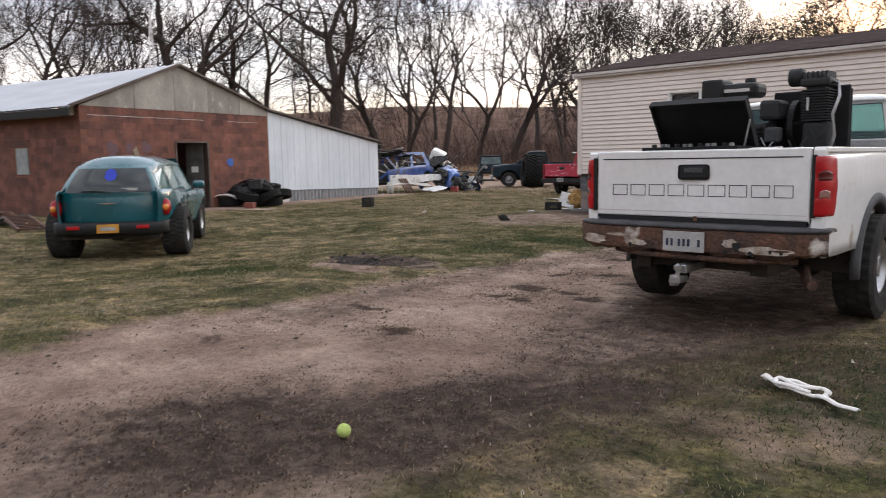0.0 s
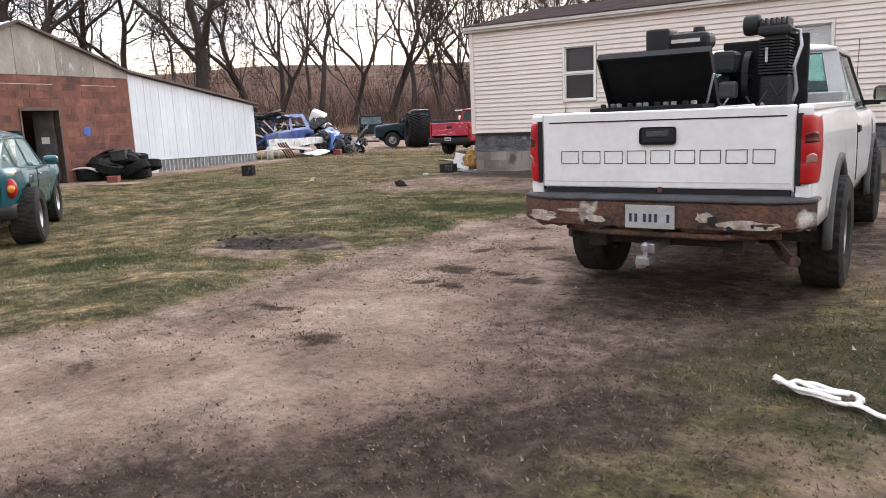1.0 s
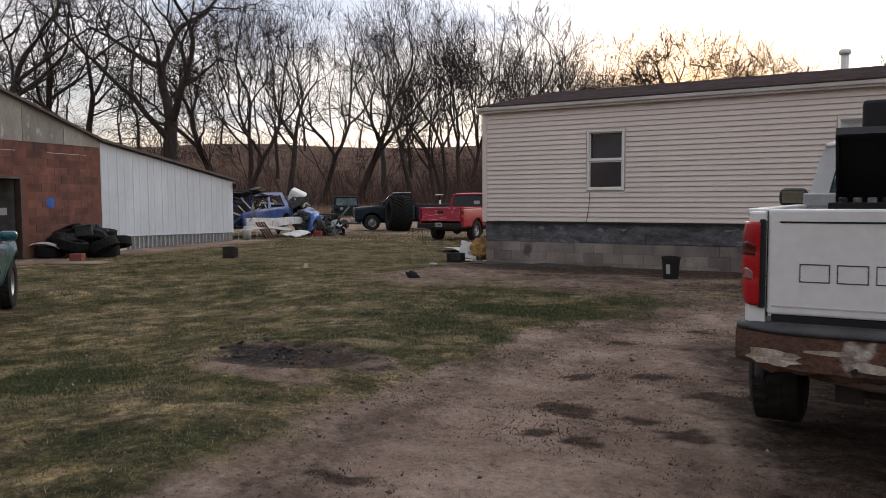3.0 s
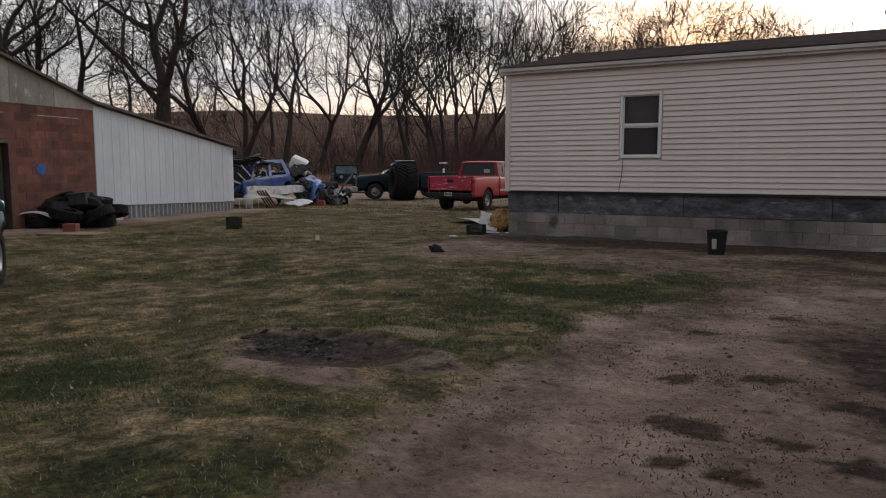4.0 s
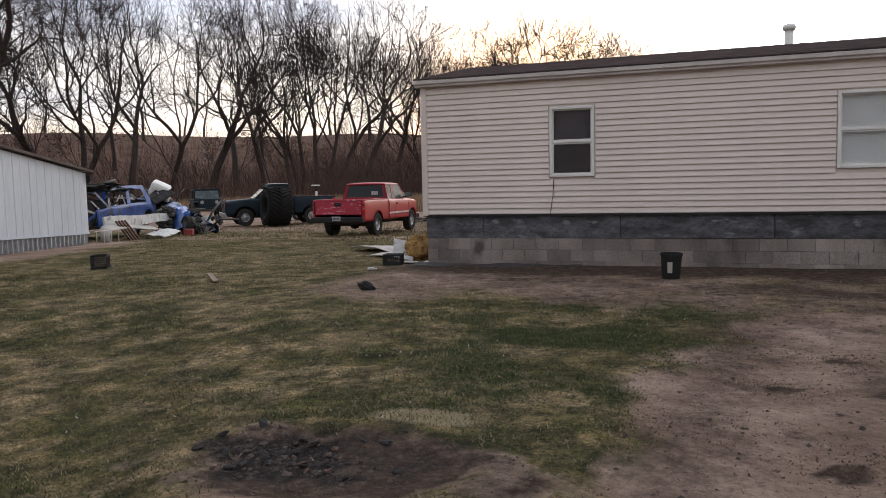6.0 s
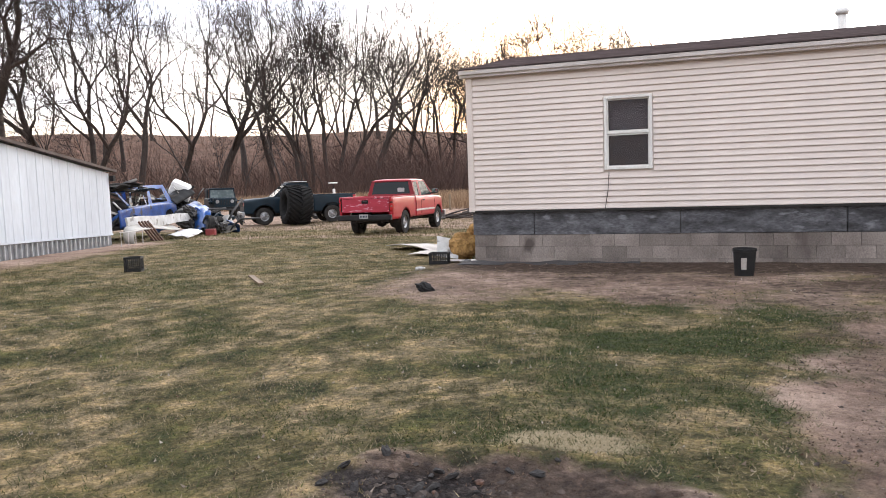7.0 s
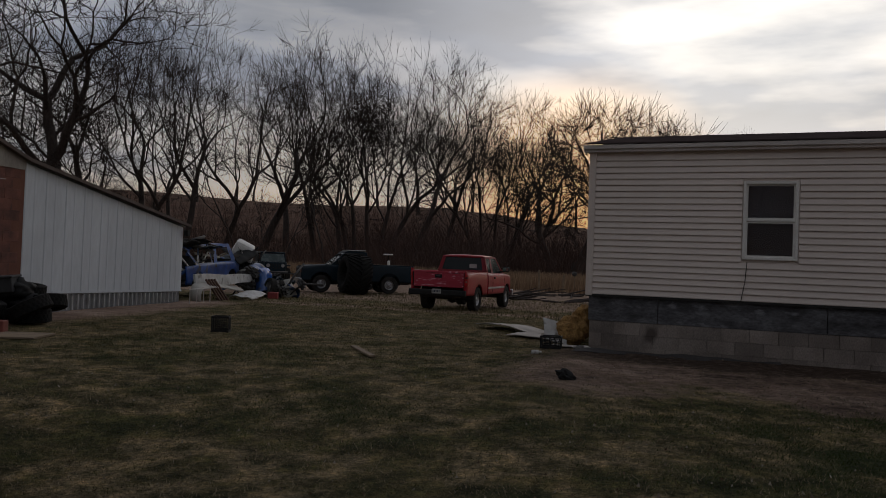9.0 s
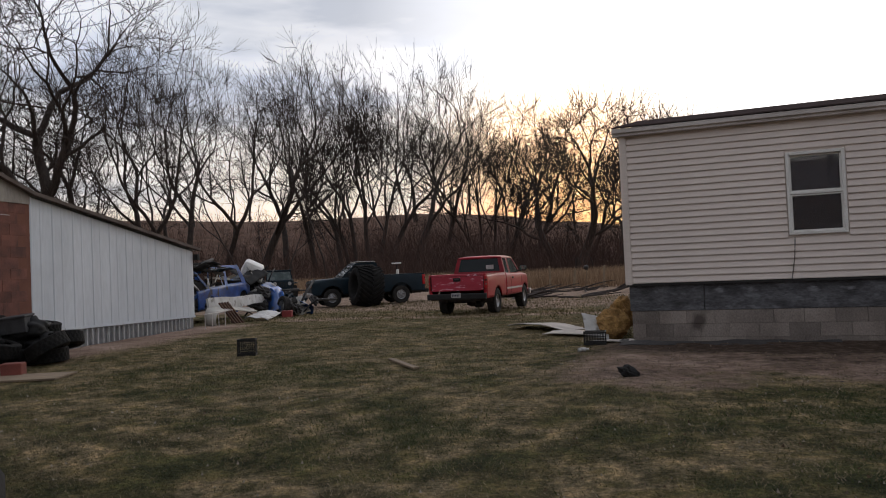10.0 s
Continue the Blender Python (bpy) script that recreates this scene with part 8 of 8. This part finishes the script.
FORMS = [grow(1, 17.0, 0.27, 0.24, 7, (7, 20), (26, 48), 0.12, 0.055, fan=5, twig=0.010),
         grow(2, 18.5, 0.24, 0.30, 7, (6, 17), (22, 44), 0.11, 0.065, fan=5, twig=0.010),
         grow(3, 17.0, 0.20, 0.24, 6, (7, 18), (22, 44), 0.11, 0.06, stems=3, fan=5, twig=0.010),
         grow(4, 17.0, 0.26, 0.25, 7, (8, 20), (26, 50), 0.13, 0.05, lean=0.16, fan=5, twig=0.010),
         grow(5, 14.0, 0.22, 0.20, 7, (10, 24), (32, 58), 0.15, 0.03, lean=-0.12),
         grow(16, 16.0, 0.30, 0.22, 7, (10, 26), (34, 62), 0.15, 0.02, lean=0.05, fan=4, twig=0.009),
         grow(7, 13.0, 0.22, 0.40, 6, (6, 18), (26, 50), 0.11, 0.10, lean=0.8),
         grow(8, 14.0, 0.20, 0.26, 6, (7, 20), (26, 50), 0.12, 0.05, shoots=1, fan=3, twig=0.012),
         grow(9, 13.0, 0.18, 0.28, 5, (6, 18), (24, 46), 0.12, 0.05, shoots=1, fan=3, twig=0.012),
         grow(10, 8.5, 0.07, 0.40, 4, (4, 14), (22, 46), 0.10, 0.04, shoots=2, fan=3, twig=0.012)]


def gz(x, y):
    return float(ground_z(np.array([float(x)]), np.array([float(y)]))[0])


def plant_trees():
    kinds = ["tall bare tree with a rounded ascending crown", "slender tall bare tree on the bank", "bare tree with three rising stems", "tall bare tree leaning slightly", "crooked bare tree with a spreading crown", "old bare oak with heavy crooked limbs", "bare tree leaning far over the bank", "distant bare tree on the ridge", "distant slender bare tree on the ridge", "thin bare sapling on the wooded bank"]
    first = {}

    def put(form, x, y, s, turn):
        m = pose(x, y, gz(x, y) - 0.05, 0, 0, turn) @ Matrix.Scale(s, 4)
        if form not in first:
            t = thing("bare_tree", m, kinds[form], "tree", "trees on the bank")
            for n, me in zip(("trunk", "crown"), FORMS[form]):
                o = new(n, me)
                o.parent = t
            first[form] = t
        else:
            o = copy_thing(first[form], m)
            o.scale = (s, s, s)
    # trunks that can be told apart: direction west of north, seen from the yard's middle, and distance
    stand = [(5, 49.3, 47.5, 1.25, 40), (5, 61.5, 50, 1.2, 130), (1, 40.9, 50, 0.98, 10), (6, 44.5, 49, 1.1, -20), (6, 38.4, 52, 1.15, -35), (0, 35.6, 55, 1.03, 80), (1, 31.4, 58, 0.93, 150), (2, 29.2, 55, 1.0, 0),
             (2, 26.4, 57, 1.12, 240), (3, 24.2, 54, 0.98, 30), (1, 21.6, 60, 0.98, 300), (2, 18.6, 58, 0.90, 70), (3, 16.8, 60, 0.90, 0), (0, 15.0, 62, 0.86, 110), (4, 13.2, 56, 0.90, 330), (3, 10.8, 60, 0.78, 20), (4, 8.2, 52, 0.95, 260), (1, 6.0, 60, 0.72, 190), (4, 3.6, 58, 0.86, 75), (2, 1.0, 62, 0.74, 15), (4, -1.6, 60, 0.80, 150), (0, -4.0, 64, 0.66, 200), (4, -6.5, 60, 0.74, 300), (4, -9.5, 62, 0.70, 30), (4, 11.6, 50, 0.9, 140),
             (3, 33.4, 60, 0.98, 170), (1, 44.0, 57, 1.05, 45), (3, 53.5, 52, 1.1, 300), (0, 57.0, 58, 1.1, 15), (2, 65.5, 52, 1.05, 140), (1, 69.0, 56, 1.15, 220), (3, 73.0, 50, 1.05, 60), (0, 77.0, 54, 1.1, 350), (4, 46.7, 60, 1.1, 100), (5, 80.0, 48, 1.1, 200)]
    for form, az, dist, s, turn in stand:
        a = radians(az)
        put(form, 2.5 - math.sin(a) * dist * FAR, -12.0 + math.cos(a) * dist * FAR, s * FAR, turn)
    rnd = random.Random(77)
    for k in range(38):
        az = -16 + 100 * (k + rnd.random()) / 38
        dist = rnd.uniform(60, 108)
        a = radians(az)
        s = rnd.uniform(0.75, 1.0) * (0.85 if az < 8 else 1.0)
        put(rnd.choice((7, 8)), 2.5 - math.sin(a) * dist * FAR, -12.0 + math.cos(a) * dist * FAR, s * FAR, rnd.uniform(0, 360))
    # thin saplings among them
    for k in range(46):
        az = -8 + 92 * (k + rnd.random()) / 46
        dist = rnd.uniform(44, 66)
        a = radians(az)
        put(9, 2.5 - math.sin(a) * dist * FAR, -12.0 + math.cos(a) * dist * FAR, rnd.uniform(0.65, 1.25) * FAR, rnd.uniform(0, 360))
    # woods across the road, mirrored in the window panes
    for k in range(16):
        put(7 + k % 2, -34 + 5.2 * k + rnd.uniform(-2, 2), -38 - rnd.uniform(0, 8), rnd.uniform(0.8, 1.0), rnd.uniform(0, 360))


plant_trees()


def thicket():
    """Leafless shrubs with many thin stems on the bank, in one mesh."""
    rnd = random.Random(91)
    w = Wood()
    for k in range(1500):
        az, dist = radians(rnd.uniform(-14, 82) if k % 3 else rnd.uniform(-10, 28)), rnd.uniform(42, 66)
        x, y = 2.5 - math.sin(az) * dist * FAR, -12.0 + math.cos(az) * dist * FAR
        if bank_d(x, y) < 6.5:
            continue
        z, tall = gz(x, y) - 0.1, rnd.uniform(1.2, 3.6) * FAR * (1.25 if az < 0.5 else 1.0)
        for _ in range(rnd.randint(5, 9)):
            d = Vector((rnd.gauss(0, 0.3), rnd.gauss(0, 0.3), 1)).normalized()
            p, pts = Vector((x + rnd.gauss(0, 0.2), y + rnd.gauss(0, 0.2), z)), []
            for _ in range(4):
                pts.append(p)
                p = p + d * tall * rnd.uniform(0.2, 0.33)
                d = (d + Vector((rnd.gauss(0, 0.2), rnd.gauss(0, 0.2), 0.02))).normalized()
            w.ribbon(pts, [0.026, 0.023, 0.018, 0.013])
            for q in pts[1:]:
                e = Vector((rnd.gauss(0, 1), rnd.gauss(0, 1), rnd.uniform(0.3, 1.3))).normalized()
                w.ribbon([q, q + e * tall * rnd.uniform(0.12, 0.3)], [0.015, 0.010])
    tagged(new("thicket", w.mesh("thicket", mat("shrub_stems", (0.105, 0.062, 0.050), (0.060, 0.036, 0.029), 0.95, scale=0.4), True)), "leafless reddish-brown shrubs on the wooded bank", "shrubs", kind="stuff")


thicket()


# ---- brush and tall dry grass ----
def blades(name, pts, h, wid, lean, material, label, category, seed):
    """Single-triangle blades at the given places, one object."""
    r = np.random.RandomState(seed)
    n = len(pts)
    a = r.uniform(0, math.tau, n)
    dx, dy = np.cos(a), np.sin(a)
    la, ll = r.uniform(0, math.tau, n), lean * r.uniform(0.2, 1.0, n) * h
    v = np.empty((n, 3, 3), dtype=np.float32)
    v[:, 0] = pts + np.stack([dx * wid, dy * wid, -0.01 * np.ones(n)], -1)
    v[:, 1] = pts - np.stack([dx * wid, dy * wid, 0.01 * np.ones(n)], -1)
    v[:, 2] = pts + np.stack([np.cos(la) * ll, np.sin(la) * ll, h], -1)
    me = bpy.data.meshes.new(name)
    me.vertices.add(n * 3)
    me.vertices.foreach_set("co", v.ravel())
    me.loops.add(n * 3)
    me.loops.foreach_set("vertex_index", np.arange(n * 3, dtype=np.int32))
    me.polygons.add(n)
    me.polygons.foreach_set("loop_start", np.arange(0, n * 3, 3, dtype=np.int32))
    me.update(calc_edges=True)
    me.materials.append(material)
    return tagged(new(name, me), label, category, kind="stuff")


def blade_material(name, cols, patch_scale=0.0):
    """Blade colour by piece, and by patches like the lawn's."""
    m = bpy.data.materials.new(name)
    m.use_nodes = True
    nt = m.node_tree
    N, L = nt.nodes.new, nt.links.new
    b = nt.nodes["Principled BSDF"]
    b.inputs["Roughness"].default_value, b.inputs["Specular IOR Level"].default_value = 0.8, 0.2
    g = N("ShaderNodeNewGeometry")
    rp = N("ShaderNodeValToRGB")
    e = rp.color_ramp.elements
    e[0].position, e[0].color = 0.0, (*cols[0], 1)
    e[1].position, e[1].color = 1.0, (*cols[-1], 1)
    for k, c in enumerate(cols[1:-1]):
        e.new((k + 1) / (len(cols) - 1)).color = (*c, 1)
    fac = g.outputs["Random Per Island"]
    if patch_scale:
        co = N("ShaderNodeTexCoord")
        for sc, span in ((0.75, 0.34), (4.0, 0.38)):
            ns, mr, ad = N("ShaderNodeTexNoise"), N("ShaderNodeMapRange"), N("ShaderNodeMath")
            ns.inputs["Scale"].default_value, ns.inputs["Detail"].default_value, ns.inputs["Roughness"].default_value = patch_scale * sc, 8, 0.62
            L(co.outputs["Object"], ns.inputs["Vector"])
            mr.inputs[1].default_value, mr.inputs[2].default_value, mr.inputs[3].default_value, mr.inputs[4].default_value = 0.37, 0.62, -span * 1.15, span
            L(ns.outputs[0], mr.inputs[0])
            ad.use_clamp = sc > 1
            L(fac, ad.inputs[0])
            L(mr.outputs[0], ad.inputs[1])
            fac = ad.outputs[0]
    L(fac, rp.inputs[0])
    L(rp.outputs[0], b.inputs["Base Color"])
    return m


def scatter(n, x0, x1, y0, y1, seed, keep):
    r = np.random.RandomState(seed)
    x, y = r.uniform(x0, x1, n), r.uniform(y0, y1, n)
    k = r.uniform(0, 1, n) < keep(x, y)
    x, y = x[k], y[k]
    return np.stack([x, y, ground_z(x, y)], -1), r


def make_grass():
    gm = blade_material("lawn_blades", [(0.058, 0.058, 0.018), (0.105, 0.094, 0.034), (0.19, 0.148, 0.07), (0.28, 0.22, 0.125), (0.43, 0.34, 0.225)], 1.0)
    def keep(x, y):
        dirt, mud_shade = dirt_masks(x, y)[:2]
        clump = 0.5 + 0.5 * wob(x, y, 5.0, 31)
        return np.clip((1 - 0.95 * dirt) * (1 - 0.9 * mud_shade) * (0.35 + 0.65 * clump) * (1 - 0.6 * green_mask(x, y)), 0.0, 1)
    p, r = scatter(420000, -7, 11, -16, -4, 41, keep)
    blades("lawn_grass", p, r.uniform(0.010, 0.030, len(p)), 0.0032, 2.0, gm, "short half-dead lawn grass", "grass", 51)
    p, r = scatter(230000, -11, 9, -4, 6, 42, keep)
    blades("lawn_grass", p, r.uniform(0.012, 0.034, len(p)), 0.0048, 2.0, gm, "short half-dead lawn grass", "grass", 52)
    p, r = scatter(30000, -14, 3, 6, 20, 43, lambda x, y: 0.6 + 0 * x)
    blades("lawn_grass", p, r.uniform(0.03, 0.09, len(p)), 0.012, 1.0, gm, "sparse dry grass of the back yard", "grass", 53)
    # bleached tufts in patches over the lawn
    tufts = blade_material("bleached_blades", [(0.22, 0.18, 0.09), (0.34, 0.28, 0.16), (0.42, 0.36, 0.22)])
    p, r = scatter(70000, -9, 9, -15, 5, 47, lambda x, y: keep(x, y) * smooth(0.05, 0.55, wob(x, y, 2.3, 35) + 0.4 * wob(x, y, 6.1, 36)))
    blades("bleached_grass", p, r.uniform(0.008, 0.026, len(p)), 0.0036, 2.4, tufts, "flattened bleached grass patches on the lawn", "grass", 57)
    # greener grass beside the drive and round the bare patch
    gg = blade_material("green_blades", [(0.020, 0.036, 0.008), (0.040, 0.060, 0.013), (0.085, 0.098, 0.028)])
    def green(x, y):
        return np.clip(2.2 * green_mask(x, y) * keep(x, y), 0, 1)
    p, r = scatter(420000, -6.5, 10, -13.4, -1.8, 48, green)
    blades("green_grass", p, r.uniform(0.012, 0.036, len(p)), 0.0042, 1.8, gg, "greener grass beside the drive", "grass", 58)
    # pale straw tuft by the bare patch
    sm = blade_material("straw_blades", [(0.24, 0.19, 0.11), (0.42, 0.34, 0.21), (0.50, 0.42, 0.28)])
    p, r = scatter(26000, 2.6, 3.9, -9.2, -8.3, 44, lambda x, y: np.exp(-((x - 3.22) / 0.28) ** 2 - ((y + 8.76) / 0.13) ** 2))
    blades("dry_straw", p, r.uniform(0.006, 0.015, len(p)), 0.003, 5.0, sm, "flattened tuft of pale dry straw", "straw", 54)
    # tall tan grass behind the fence
    tm = blade_material("tall_dry_grass", [(0.17, 0.105, 0.065), (0.30, 0.20, 0.125), (0.38, 0.27, 0.17)])
    p, r = scatter(60000, -40, 16, 30, 56, 45, lambda x, y: smooth(31.0, 32.5, y + 0.22 * x + 2.5))
    blades("tall_dry_grass", p, r.uniform(0.5, 1.25, len(p)), 0.022, 0.35, tm, "tall tan winter grass behind the fence", "grass", 55)
    # brush on the foot of the bank
    bm_ = blade_material("brush_stems", [(0.075, 0.043, 0.033), (0.13, 0.076, 0.057), (0.20, 0.125, 0.095)])
    p, r = scatter(85000, -145, 47, 30, 153, 46, lambda x, y: smooth(6, 14, bank_d(x, y)) * smooth(60, 22, bank_d(x, y)) * (0.35 + 0.65 * (wob(x, y, 0.13, 33) > -0.1)))
    blades("underbrush", p, r.uniform(0.8, 5.5, len(p)) * r.uniform(0.4, 1, len(p)), 0.026, 0.5, bm_, "leafless underbrush on the wooded bank", "brush", 56)

    # scattered leaf bits and litter over the lawn
    bits = blade_material("leaf_bits", [(0.10, 0.06, 0.04), (0.24, 0.17, 0.11), (0.50, 0.45, 0.38), (0.16, 0.10, 0.07)])
    p, r = scatter(5200, -9, 9, -14, 2, 81, lambda x, y: (0.35 + 0.65 * (wob(x, y, 1.7, 82) > 0.0)) * (1 - 0.85 * np.maximum(*dirt_masks(x, y)[:2])))
    p[:, 2] += 0.012
    blades("leaf_bits", p, r.uniform(0.003, 0.014, len(p)), 0.011, 2.0, bits, "dry leaf bits scattered over the lawn", "leaves", 83)

    # dead leaves in clumps on the drive and along its edge
    lm = blade_material("dead_leaves", [(0.065, 0.042, 0.031), (0.12, 0.078, 0.056), (0.22, 0.15, 0.105)])
    r = np.random.RandomState(71)
    pts = []
    for cx, cy, rr, n in ((5.5, -8.96, 0.22, 260), (5.7, -9.9, 0.26, 320), (5.95, -8.78, 0.2, 200), (5.74, -10.44, 0.22, 240), (6.05, -10.5, 0.2, 200), (6.6, -9.16, 0.22, 200), (6.2, -9.95, 0.18, 160), (5.2, -11.6, 0.2, 200),
                          (6.0, -12.1, 0.25, 260), (5.3, -7.4, 0.22, 220), (5.9, -6.4, 0.24, 220), (4.75, -10.2, 0.3, 260), (4.7, -8.4, 0.35, 300), (5.0, -6.3, 0.4, 300), (6.9, -11.4, 0.3, 260), (4.9, -12.6, 0.35, 260), (2.75, -9.5, 0.45, 420)):
        pts.append(np.stack([cx + 1.8 * rr * r.normal(0, 0.6, n), cy + 1.3 * rr * r.normal(0, 0.6, n)], -1))
    q = np.concatenate(pts)
    p2, r2 = scatter(26000, 3.4, 8.2, -14, -3.5, 72, lambda x, y: 0.6 * np.clip(1 - np.abs(road_mask(x, y) - 0.45) * 2.4, 0, 1) * (wob(x, y, 3.0, 73) > -0.2))
    p3, r3 = scatter(60000, 5.5, 10.5, -15, -10.5, 75, lambda x, y: 0.55 * dirt_masks(x, y)[1])
    q = np.concatenate([q, p2[:, :2], p3[:, :2]])
    p = np.stack([q[:, 0], q[:, 1], ground_z(q[:, 0], q[:, 1]) + 0.004], -1)
    blades("dead_leaves", p, r.uniform(0.004, 0.012, len(p)), 0.008, 2.6, lm, "dark dead leaves gathered on the drive", "leaves", 74)


make_grass()
